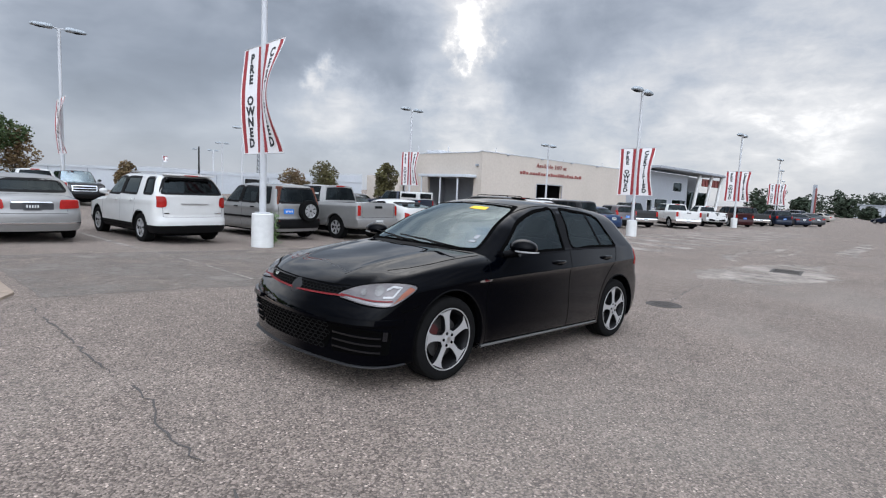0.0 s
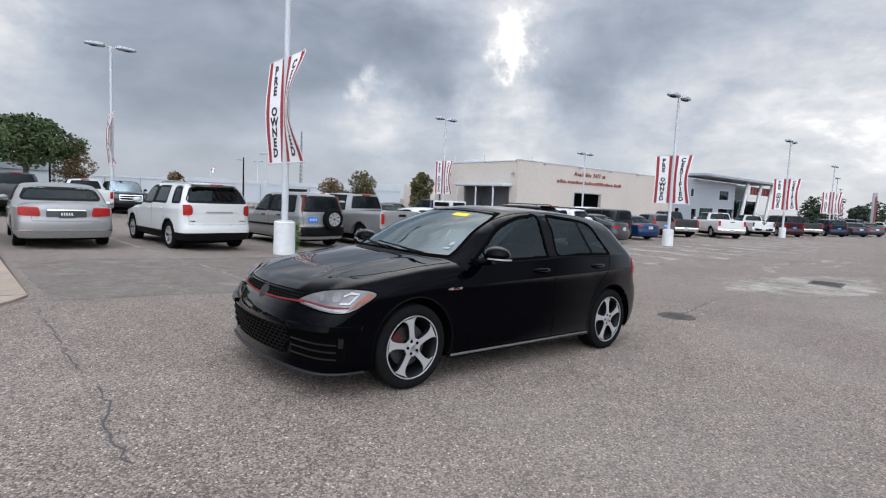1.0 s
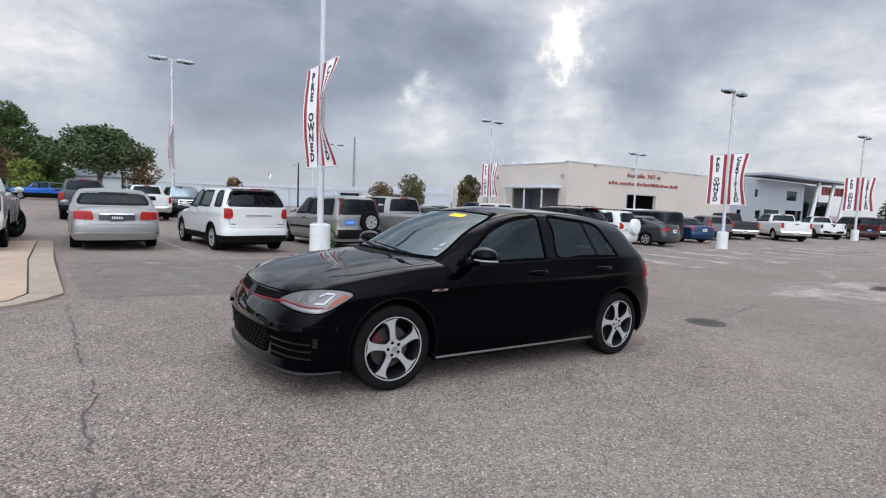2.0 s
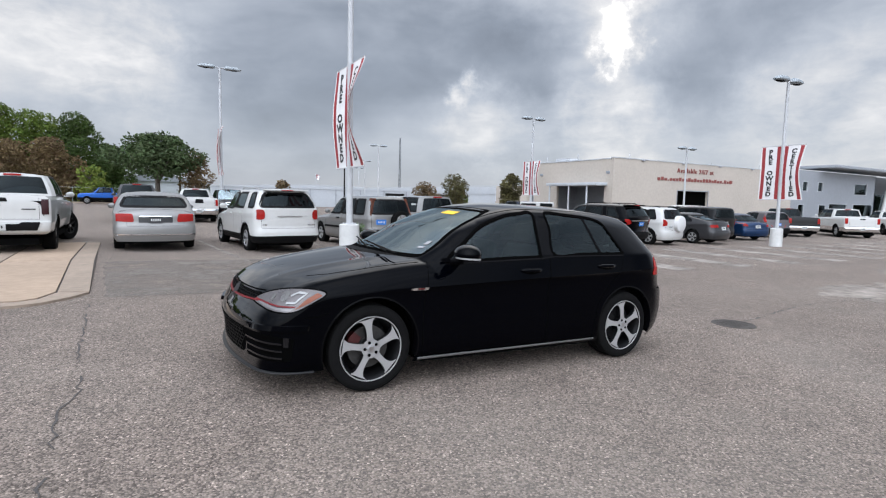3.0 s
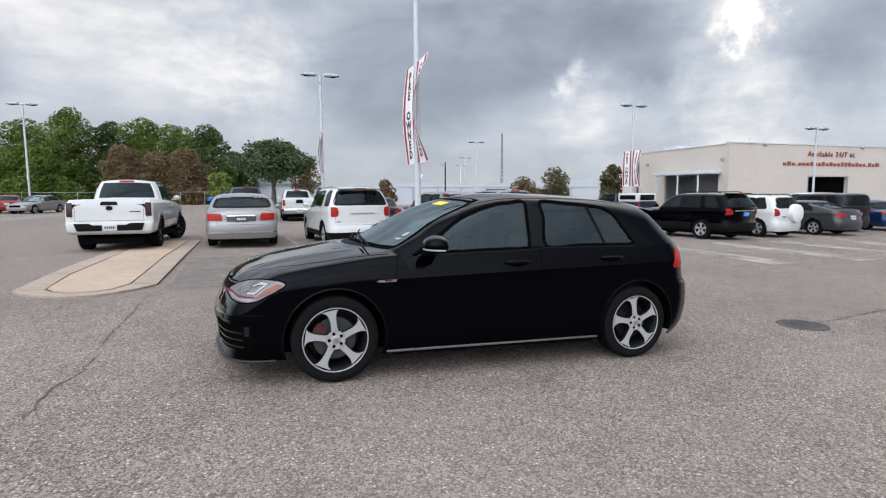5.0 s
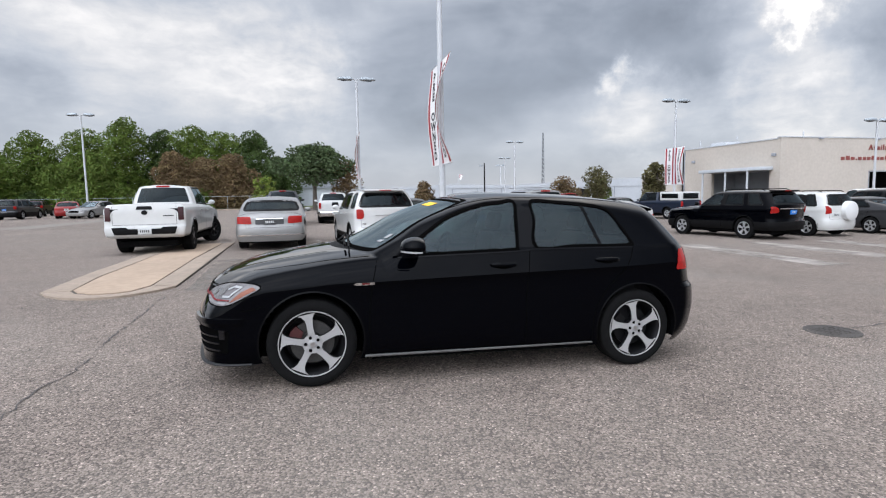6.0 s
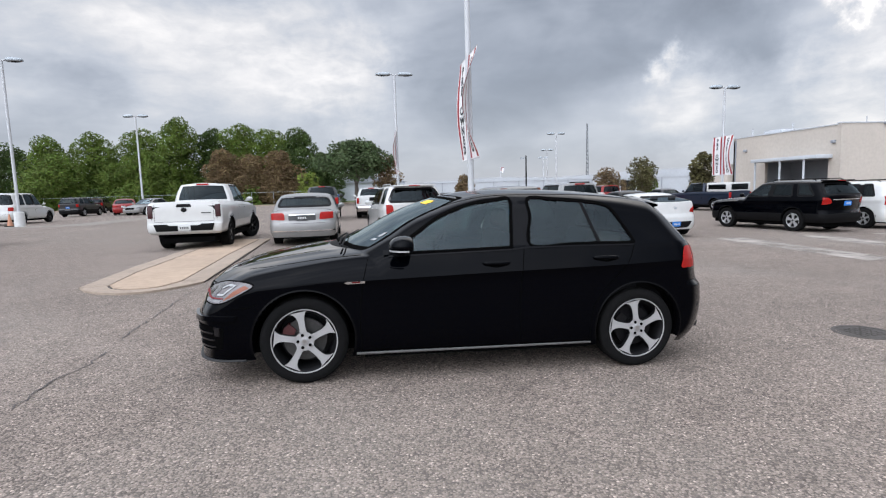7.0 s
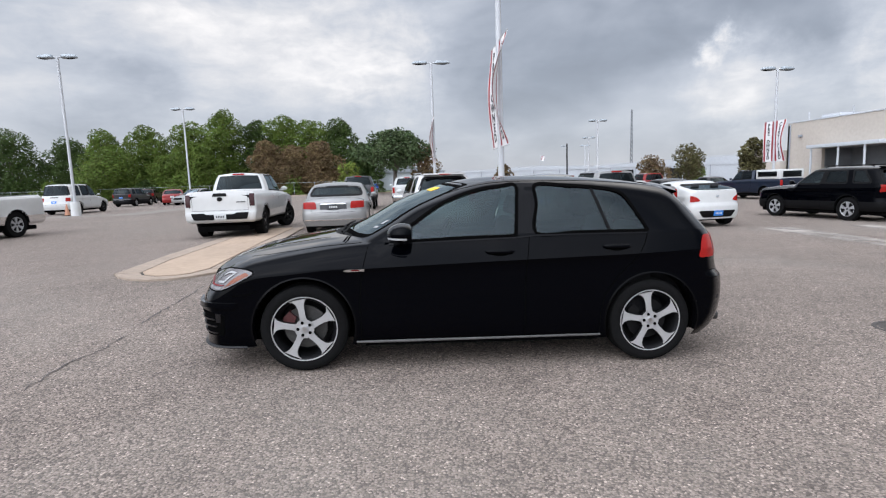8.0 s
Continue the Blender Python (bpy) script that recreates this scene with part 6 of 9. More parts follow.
def mapped(nt, v, a, b, c, d):
    n = nt.nodes.new("ShaderNodeMapRange")
    for k, val in zip(("From Min", "From Max", "To Min", "To Max"), (a, b, c, d)):
        n.inputs[k].default_value = val
    nt.links.new(v, n.inputs["Value"])
    return n.outputs[0]


def blend(nt, fac, a, b, mode="MIX"):
    n = nt.nodes.new("ShaderNodeMix")
    n.data_type, n.blend_type = "RGBA", mode
    for i, v in ((0, fac), (6, a), (7, b)):
        if isinstance(v, (int, float)):
            n.inputs[i].default_value = v
        elif isinstance(v, tuple):
            n.inputs[i].default_value = v
        else:
            nt.links.new(v, n.inputs[i])
    return n.outputs[2]


def asphalt(name, dark, light, pale=0.35):
    """Worn asphalt: stones in a grey binder, stains and paler worn areas, a coarse relief."""
    m = bpy.data.materials.new(name)
    m.use_nodes = True
    nt = m.node_tree
    p = nt.nodes["Principled BSDF"]
    co = nt.nodes.new("ShaderNodeTexCoord").outputs["Object"]
    vor = nt.nodes.new("ShaderNodeTexVoronoi")
    vor.inputs["Scale"].default_value = 84
    nt.links.new(co, vor.inputs["Vector"])
    sep = nt.nodes.new("ShaderNodeSeparateColor")
    nt.links.new(vor.outputs["Color"], sep.inputs[0])
    stone = blend(nt, mapped(nt, sep.outputs[0], 0.0, 1.0, 0.0, 1.0), dark, light)
    spark = mapped(nt, sep.outputs[1], 0.945, 1.0, 0.0, 1.0)
    stone = blend(nt, spark, stone, tuple(min(1.0, c * 1.8) for c in light[:3]) + (1.0,))
    edge = mapped(nt, vor.outputs["Distance"], 0.35, 0.75, 1.0, 0.62)
    stone = blend(nt, 1.0, stone, edge, "MULTIPLY")
    wide = noise_node(nt, co, 0.35, 5, 0.6)
    mid = noise_node(nt, co, 3.2, 4, 0.55)
    tone = blend(nt, 1.0, mapped(nt, wide, 0.3, 0.7, 0.86, 1.14), mapped(nt, mid, 0.3, 0.7, 0.90, 1.10), "MULTIPLY")
    col = blend(nt, 1.0, stone, tone, "MULTIPLY")
    worn = mapped(nt, noise_node(nt, co, 0.16, 6, 0.65), 0.50, 0.66, 0.0, pale)
    col = blend(nt, worn, col, (0.20, 0.180, 0.155, 1))
    stain = mapped(nt, noise_node(nt, co, 0.9, 5, 0.7), 0.66, 0.74, 0.0, 0.45)
    col = blend(nt, stain, col, tuple(c * 0.45 for c in dark[:3]) + (1.0,))
    nt.links.new(col, p.inputs["Base Color"])
    p.inputs["Roughness"].default_value = 0.85
    p.inputs["Specular IOR Level"].default_value = 0.35
    bu = nt.nodes.new("ShaderNodeBump")
    bu.inputs["Strength"].default_value, bu.inputs["Distance"].default_value = 0.75, 0.006
    hh = nt.nodes.new("ShaderNodeMath")
    hh.operation = "MULTIPLY_ADD"
    nt.links.new(vor.outputs["Distance"], hh.inputs[0])
    hh.inputs[1].default_value = -1.0
    nt.links.new(sep.outputs[2], hh.inputs[2])
    nt.links.new(hh.outputs[0], bu.inputs["Height"])
    nt.links.new(bu.outputs[0], p.inputs["Normal"])
    return m


M["asphalt"] = asphalt("asphalt", (0.079, 0.063, 0.052, 1), (0.325, 0.263, 0.220, 1))
M["concrete"] = material("concrete", (0.335, 0.248, 0.178), 0.9, grain=0.22, grain_scale=9, bump=0.3, bump_scale=60)
M["joint"] = material("joint", (0.045, 0.037, 0.03), 0.95, grain=0.3, grain_scale=20)
M["kerb"] = material("kerb", (0.275, 0.215, 0.165), 0.9, grain=0.25, grain_scale=12, bump=0.3, bump_scale=80)
M["pale_patch"] = material("pale_patch", (0.188, 0.165, 0.141), 0.9, grain=0.3, grain_scale=22, bump=0.4, bump_scale=90)
M["pale_dry"] = material("pale_dry", (0.275, 0.238, 0.205), 0.9, grain=0.35, grain_scale=9, bump=0.4, bump_scale=90)
M["dark_patch"] = material("dark_patch", (0.07, 0.063, 0.058), 0.9, grain=0.3, grain_scale=40, bump=0.4, bump_scale=120)
def worn_through(m, scale, lo, hi):
    """Lets the ground show through where a coat has worn away."""
    nt = m.node_tree
    co = nt.nodes.new("ShaderNodeTexCoord").outputs["Object"]
    nt.links.new(mapped(nt, noise_node(nt, co, scale, 8, 0.7), lo, hi, 0.0, 1.0), nt.nodes["Principled BSDF"].inputs["Alpha"])
    return m


M["pale_worn"] = material("pale_worn", (0.182, 0.158, 0.136), 0.9, grain=0.3, grain_scale=22, bump=0.4, bump_scale=90)
worn_through(M["pale_worn"], 0.55, 0.36, 0.66)
M["line_paint"] = material("line_paint", (0.305, 0.270, 0.238), 0.85, grain=0.3, grain_scale=18, bump=0.3, bump_scale=120)
worn_through(M["line_paint"], 1.1, 0.24, 0.62)
worn_through(M["pale_dry"], 0.6, 0.28, 0.60)
M["iron"] = material("iron", (0.062, 0.055, 0.049), 0.8, 0.2, grain=0.3, grain_scale=30, bump=0.5, bump_scale=60)
M["pole_paint"] = material("pole_paint", (0.42, 0.43, 0.44), 0.5, grain=0.08, grain_scale=10)
M["lamp_metal"] = material("lamp_metal", (0.28, 0.31, 0.33), 0.5, 0.2, grain=0.15, grain_scale=12)
M["base_white"] = material("base_white", (0.52, 0.52, 0.505), 0.75, grain=0.12, grain_scale=8, bump=0.2, bump_scale=50)
M["banner_white"] = material("banner_white", (0.70, 0.69, 0.68), 0.7, grain=0.05, grain_scale=6)
M["banner_red"] = material("banner_red", (0.28, 0.026, 0.03), 0.7, grain=0.08, grain_scale=6)
M["tan_wall"] = material("tan_wall", (0.435, 0.388, 0.337), 0.9, grain=0.10, grain_scale=4, bump=0.2, bump_scale=40)
M["grey_wall"] = material("grey_wall", (0.25, 0.265, 0.285), 0.8, grain=0.08, grain_scale=3)
M["pale_wall"] = material("pale_wall", (0.42, 0.44, 0.46), 0.8, grain=0.08, grain_scale=3)
M["dark_inside"] = material("dark_inside", (0.012, 0.012, 0.012), 0.9)
M["sign_red"] = material("sign_red", (0.20, 0.045, 0.038), 0.6)
M["window_dark"] = glass("window_dark", (0.05, 0.06, 0.07))


def lay(bm, pts, lift=0.004, step=0.5):
    """A flat figure laid on the ground."""
    vs = [bm.verts.new((x, y, 0)) for x, y in pts]
    fs = []
    for tri in tessellate_polygon([[Vector((x, y, 0)) for x, y in pts]]):
        try:
            fs.append(bm.faces.new([vs[i] for i in tri]))
        except ValueError:
            pass
    return bm


def settle(bm, lift, step=0.6):
    lo = [min(v.co[a] for v in bm.verts) for a in range(2)]
    hi = [max(v.co[a] for v in bm.verts) for a in range(2)]
    for axis in range(2):
        for k in range(1, int((hi[axis] - lo[axis]) / step) + 1):
            c, nrm = Vector((0, 0, 0)), Vector((0, 0, 0))
            c[axis], nrm[axis] = lo[axis] + k * step, 1
            bmesh.ops.bisect_plane(bm, geom=list(bm.verts) + list(bm.edges) + list(bm.faces), plane_co=c, plane_no=nrm, dist=1e-6)
    for v in bm.verts:
        v.co.z = ground_z(v.co.x, v.co.y) + lift
    bmesh.ops.recalc_face_normals(bm, faces=bm.faces)
    bm.normal_update()
    if sum(f.normal.z for f in bm.faces) < 0:
        bmesh.ops.reverse_faces(bm, faces=bm.faces)
    return bm


def spread(lo, hi, near, fine, ratio=1.25):
    out = list(np.arange(near[0], near[1] + 1e-6, fine))
    s, x = fine, near[1]
    while x < hi:
        s *= ratio
        x += s
        out.append(min(x, hi))
    s, x = fine, near[0]
    while x > lo:
        s *= ratio
        x -= s
        out.insert(0, max(x, lo))
    return out


gx, gy = spread(-900, 900, (-14, 30), 0.5), spread(-900, 900, (-8, 16), 0.5)
verts = [(x, y, ground_z(x, y)) for x in gx for y in gy]
k_ = len(gy)
ground = part("ground", mesh_of(verts, [(i * k_ + j, (i + 1) * k_ + j, (i + 1) * k_ + j + 1, i * k_ + j + 1) for i in range(len(gx) - 1) for j in range(k_ - 1)]), "asphalt")
tagged(ground, "worn grey asphalt of a car lot, pale stones showing", "ground", kind="structure")


# ---- light poles and banners ----
LETTERS = {}


def bow(u, v, width, tall, sway, out):
    """How a banner billows: most at half height and away from the pole."""
    s = math.sin(math.pi * min(max(v / tall, 0), 1)) ** 1.3
    f = u / width
    return -sway * s * (0.25 + 0.75 * f), u - out * s * f


def add_banner(pole, words, sgn, z0, sway, out, width=0.97, tall=2.5, gap_=0.07):
    """One banner on one side (sgn along y) of a pole, facing -x."""
    def place(u, v, dx):
        bx, bu = bow(u, v, width, tall, sway, out)
        return (bx + dx, sgn * (gap_ + bu), z0 + v)

    def sheet(u0, u1, v0, v1, dx, nu=6, nv=24):
        bm = bmesh.new()
        rows = [[bm.verts.new(place(u0 + (u1 - u0) * i / nu, v0 + (v1 - v0) * j / nv, dx)) for j in range(nv + 1)] for i in range(nu + 1)]
        for a, b in zip(rows[:-1], rows[1:]):
            for j in range(nv):
                bm.faces.new((a[j], b[j], b[j + 1], a[j + 1]) if sgn < 0 else (a[j], a[j + 1], b[j + 1], b[j]))
        return bm

    cloth = part("banner", sheet(0, width, 0, tall, 0.0, 8, 30), "banner_white", pole, f"white and red banner reading {words.replace(chr(10), '').replace('  ', ' ').lower()}")
    for u0, u1 in ((0.02 * width, 0.19 * width), (0.77 * width, 0.94 * width)):
        for dx in (-0.004, 0.004):
            part("stripe", sheet(u0, u1, 0.03, tall - 0.03, dx, 2, 24), "banner_red", cloth)
    if words not in LETTERS:
        LETTERS[words] = text_mesh(words, 0.30, 0.0, 1.0, 0.86, 0.015)
    me = LETTERS[words].copy()
    uc = 0.5 * width
    vs = [v.co.copy() for v in me.vertices]
    mid = (min(v.y for v in vs) + max(v.y for v in vs)) / 2
    span = max(v.y for v in vs) - min(v.y for v in vs)
    k = 0.88 * tall / span
    for v in me.vertices:
        u = uc + (v.co.x if sgn < 0 else -v.co.x) * 1.2 * width / 0.97
        v.co = place(u, tall / 2 + (v.co.y - mid) * k, -0.007)
    bm = bmesh.new()
    bm.from_mesh(me)
    bpy.data.meshes.remove(me)
    bmesh.ops.remove_doubles(bm, verts=bm.verts, dist=0.0002)
    for piece in loose(bm):
        part("letter", piece, "ink", cloth, "", 0)
    for zz in (0.0, tall):
        bm = bmesh.new()
        a, b = place(0, zz, 0), place(width, zz, 0)
        tube(bm, (0, 0, a[2]), (b[0], b[1], b[2]), 0.012, n=8)
        part("banner_arm", bm, "pole_paint", pole)


def light_pole(x, y, banners=True, base=True, tall=8.05, arm_turn=0.0, sway=0.3, size=1.0):
    z = ground_z(x, y)
    pole = thing("light_pole", pose(x, y, z), "grey double-headed lot light pole on a white base" + (" with banners" if banners else ""), "light pole", "light poles of the lot")
    bm = bmesh.new()
    tube(bm, (0, 0, 0.5), (0, 0, tall), 0.085 * size, 0.068 * size, 16)
    part("shaft", bm, "pole_paint", pole)
    if base:
        part("concrete_base", lathe([(0.0, 0.84), (0.24, 0.84), (0.262, 0.82), (0.27, 0.0)], 28, "z"), "base_white", pole, "white painted concrete base")
        part("base_flange", boxes(((-0.14, -0.14, 0.84), (0.14, 0.14, 0.87)), bevel=0.005), "pole_paint", pole)
    for sgn in (-1, 1):
        bm = bmesh.new()
        tube(bm, (0, 0, tall - 0.04), (sgn * 0.30, 0, tall + 0.01), 0.045, 0.04, 8)
        arm = part("arm", bm, "pole_paint", pole)
        arm.matrix_basis = pose(0, 0, 0, 0, 0, arm_turn)
        # a blunt cast hood, deepest near the pole, with its lens below
        bm = bmesh.new()
        prev = None
        for i in range(13):
            t = i / 12
            wide = 0.235 * (1 - (2 * t - 1) ** 6) ** 0.5 * (1 - 0.25 * t) + 0.02
            deep = 0.20 * (1 - (2 * t - 1) ** 4) ** 0.5 * (1 - 0.35 * t) + 0.015
            row = [bm.verts.new((sgn * (0.20 + 0.92 * t) * size, wide * math.cos(a), tall - 0.03 + deep * (math.sin(a) if math.sin(a) > 0 else 0.45 * math.sin(a)))) for a in (math.tau * k / 14 for k in range(14))]
            if prev:
                for k in range(14):
                    bm.faces.new((prev[k], prev[(k + 1) % 14], row[(k + 1) % 14], row[k]))
            else:
                bm.faces.new(row)
            prev = row
        bm.faces.new(prev)
        bmesh.ops.recalc_face_normals(bm, faces=bm.faces)
        head = part("lamp_head", bm, "lamp_metal", pole, "", 60)
        head.matrix_basis = pose(0, 0, 0, 0, 0, arm_turn)
        bm = bmesh.new()
        bmesh.ops.create_icosphere(bm, subdivisions=2, radius=1.0, matrix=pose(sgn * 0.70 * size, 0, tall - 0.085) @ Matrix.Diagonal((0.30, 0.15, 0.05, 1)))
        part("lens", bm, "trim", head, "dark unlit lens")
    if banners:
        add_banner(pole, "P\nR\nE\n \nO\nW\nN\nE\nD", 1, 2.31 * size, sway * 0.35, 0.05, 0.97 * size, 2.62 * size)
        add_banner(pole, "C\nE\nR\nT\nI\nF\nI\nE\nD", -1, 2.31 * size, sway, 0.14, 0.97 * size, 2.62 * size)
    return pole


light_pole(3.45, 9.9, True, True, 8.05, 0, 0.38)
light_pole(3.6, 34.6, True, True, 9.7, 0, 0.38, 1.2)
light_pole(25.3, 29.2, True, True, 8.15, 0, 0.2)
light_pole(24.4, 10.2, True, True, 7.55, 0, 0.14, 0.94)
light_pole(48.6, 12.3, True, True, 8.0, 0, 0.14)
light_pole(76.0, 15.6, True, True, 8.0, 0, 0.14)
light_pole(101.0, 21.0, True, True, 8.1, 0, 0.14)
light_pole(143.0, 30.0, False, True, 8.1)
light_pole(38.5, 25.3, False, False, 6.55)
light_pole(24.0, 56.2, False, False, 8.0)
light_pole(32.4, 81.7, False, False, 8.0)
light_pole(39.5, 102.9, False, False, 8.0)
light_pole(-18.6, 30.4, False, True, 9.3)
light_pole(-19.0, 50.0, False, True, 8.95)

# ---- the vehicles ----
def over(base, **more):
    return {**base, **more}


def bars(name, y0, z0, w, h, mat="chrome", lift=0.008, n=1, gap_=0.0, view="rear"):
    def f(car, p, skin):
        patch(name, chamfered([(y0 - w, z0 - h), (y0 + w, z0 - h), (y0 + w, z0 + h), (y0 - w, z0 + h)], min(w, h) * 0.6), view, skin, mat, car, lift, 0.08, 0.015)
    return f


def disc(name, y0, z0, r, mat="gloss_black", view="rear", lift=0.012):
    def f(car, p, skin):
        patch(name, [(y0 + r * math.cos(a * math.pi / 9), z0 + r * 0.8 * math.sin(a * math.pi / 9)) for a in range(18)], view, skin, mat, car, lift, 0.06, 0.02)
    return f


def window_sheet(y0):
    """A printed form behind a side window."""
    def f(car, p, skin):
        x = p["pillars"][2][1] + 0.35
        part("window_form", boxes(((x, -p["W"] + 0.165, p["zc"] + 0.06), (x + 0.30, -p["W"] + 0.172, p["zc"] + 0.36))), "white_plastic", car)
    return f


def tailgate_window_lamp(y, z0, z1):
    def f(car, p, skin):
        for sgn in (-1, 1):
            bm = bmesh.new()
            x0, x1 = p["rb"] - 0.10, p["rt"] - 0.07
            for k in range(1):
                vs = []
                for t in (0, 1):
                    z = z0 + (z1 - z0) * t
                    f_ = (z - p["zr"]) / (p["h"] - 0.045 - p["zr"])
                    xx = x0 + (x1 - x0) * f_ + 0.03
                    yy = (p["W"] - 0.15) + (p["W"] - p.get("tumble", 0.27) - 0.05 - (p["W"] - 0.15)) * f_
                    for dx, dy in ((0.02, -0.10), (0.035, 0.0), (-0.10, 0.055)):
                        vs.append(bm.verts.new((xx + dx, sgn * (yy + dy), z)))
                for a in range(2):
                    bm.faces.new((vs[a], vs[a + 1], vs[a + 4], vs[a + 3]))
            bmesh.ops.solidify(bm, geom=list(bm.faces), thickness=0.02)
            part("tail_light", bm, "lamp_orange", car)
    return f


TRUNK_LID = [("trunk_trim", chamfered([(-0.34, 0.835), (0.34, 0.835), (0.34, 0.862), (-0.34, 0.862)], 0.01), "chrome", 0.010)]
silver_sedan = over(SEDAN, mat="silver_paint", fo=0.86, wb=2.91, ro=1.13, W=0.925, zr=1.02, zt=1.01, rb=3.36, rt=2.72, h=1.44, zbump=0.62,
                    rear_lamps=[("tail_light", chamfered([(0.45, 0.71), (0.92, 0.73), (0.92, 0.91), (0.48, 0.91)], 0.05), "lamp_red", 0.012)],
                    rear_bits=TRUNK_LID + [("plate_recess", chamfered([(-0.36, 0.70), (0.36, 0.70), (0.36, 0.83), (-0.36, 0.83)], 0.02), "grey_paint", 0.006),
                                           ("bumper_strip", chamfered([(-0.86, 0.40), (0.86, 0.40), (0.86, 0.43), (-0.86, 0.43)], 0.01), "chrome", 0.014)],
                    plate=(0, 0.765, "ink"), wheel="ten", pillars=[("front_glass", 0.78, 1.42), ("b_pillar", 1.74, 1.76), ("rear_glass", 1.82, 1.84), ("c_pillar", 2.86, 2.52)])
vehicle("sedan", silver_sedan, parked(-1.0, 12.05, 90, silver_sedan), "silver four-door sedan with red tail lights and chrome trim", "car")

white_suv = over(SUV, mat="white_paint", fo=0.93, wb=2.857, ro=0.98, W=0.915, h=1.69, R=0.355, rt=3.46, rb=3.72, zr=1.16, zt=1.13, wheel="six", low_to=2, zs=0.30, tumble=0.32,
                 pillars=[("front_glass", 0.72, 1.22), ("b_pillar", 1.66, 1.70), ("rear_glass", 1.76, 1.80), ("c_pillar", 2.70, 2.62), ("quarter_glass", 3.02, 2.94), ("quarter_bar", 3.50, 3.32)],
                 rear_lamps=[("tail_light", rounded([(0.64, 0.92), (0.76, 0.88), (0.87, 0.92), (0.87, 1.10), (0.76, 1.14), (0.65, 1.11)], 4), "lamp_red", 0.014)],
                 rear_bits=[("badge_bar", chamfered([(-0.33, 0.955), (0.33, 0.955), (0.33, 0.985), (-0.33, 0.985)], 0.014), "steel", 0.02),
                            ("plate_recess", chamfered([(-0.28, 0.74), (0.28, 0.74), (0.28, 0.90), (-0.28, 0.90)], 0.02), "white_paint", 0.003),
                            ("badge", chamfered([(0.50, 0.735), (0.68, 0.735), (0.68, 0.76), (0.50, 0.76)], 0.006), "chrome", 0.008),
                            ("badge", chamfered([(-0.68, 0.735), (-0.58, 0.735), (-0.58, 0.76), (-0.68, 0.76)], 0.006), "chrome", 0.008)],
                 plate=None, zbump=0.60, spoiler_mat="white_paint", more=[roof_rails(1.4, 3.0, 0.56, 1.645, "alloy_grey"), spoiler_rear(0.58, 0.14), wiper_rear(-0.05, 1.22, 0.4)])
vehicle("suv", white_suv, parked(2.0, 11.55, 95, white_suv), "white crossover with black lower bumper and dark rear glass", "car")

white_pickup = over(PICKUP, mat="white_paint", fo=0.92, wb=3.20, ro=1.15, W=0.925, h=1.80, R=0.39, steer=-26, wheel="dark", low="white_paint", arch_mat="trim", lip=0.05, zs=0.46,
                    rear_lamps=[("tail_light", chamfered([(0.76, 0.86), (0.94, 0.86), (0.94, 1.19), (0.76, 1.19)], 0.02), "maroon_paint", 0.012)],
                    rear_bits=[("tailgate_handle", chamfered([(-0.19, 1.13), (0.19, 1.13), (0.16, 1.215), (-0.16, 1.215)], 0.02), "trim", 0.010),
                               ("bumper_step", chamfered([(-0.68, 0.52), (0.68, 0.52), (0.74, 0.70), (0.42, 0.70), (0.36, 0.66), (-0.36, 0.66), (-0.42, 0.70), (-0.74, 0.70)], 0.02), "trim", 0.018),
                               ("badge", chamfered([(0.42, 0.96), (0.66, 0.96), (0.66, 0.985), (0.42, 0.985)], 0.004), "grey_paint", 0.008)],
                    plate=(0, 0.60, "plate"), more=[bed(2.62, 4.28, 0.80, 1.25), cab_brake_light, disc("emblem", 0, 1.06, 0.072)])
vehicle("pickup_truck", white_pickup, parked(-3.93, 11.9, 90, white_pickup), "white crew-cab pickup with black flares, front wheels turned", "truck")

silver_crv = over(SUV, mat="silver_paint", cr=0.25, er=3.0, tumble=0.24, fo=0.86, wb=2.62, ro=0.86, W=0.875, h=1.66, R=0.345, rr=0.20, rt=3.22, rb=3.36, zc=1.02, zr=1.06, zt=1.05, zbump=0.62, zs=0.30, wheel="five", low="silver_paint", rear_bits=[("rear_bumper", chamfered([(-0.82, 0.36), (0.82, 0.36), (0.84, 0.64), (-0.84, 0.64)], 0.04), "trim", 0.02)],
                  pillars=[("front_glass", 0.72, 1.15), ("b_pillar", 1.52, 1.56), ("rear_glass", 1.60, 1.64), ("c_pillar", 2.40, 2.36), ("quarter_glass", 2.46, 2.42), ("d_pillar", 3.06, 2.96)],
                  rear_lamps=[("rear_reflector", chamfered([(0.66, 0.56), (0.84, 0.56), (0.84, 0.60), (0.66, 0.60)], 0.01), "lamp_red", 0.016)],
                  plate=(-0.42, 0.86, "plate_blue"), mould=[(0.4, 0.62), (2.25, 0.64)], seams=SUV["seams"][:2], handles=[(1.38, 0.92), (2.25, 0.94)], handle_mat="trim",
                  more=[spare_wheel(0.22, 0.88, 0.325), tailgate_window_lamp(0, 1.06, 1.58), window_sheet(0)])
vehicle("suv", silver_crv, parked(5.35, 12.3, 97, silver_crv), "silver compact off-roader with an uncovered spare wheel", "car")

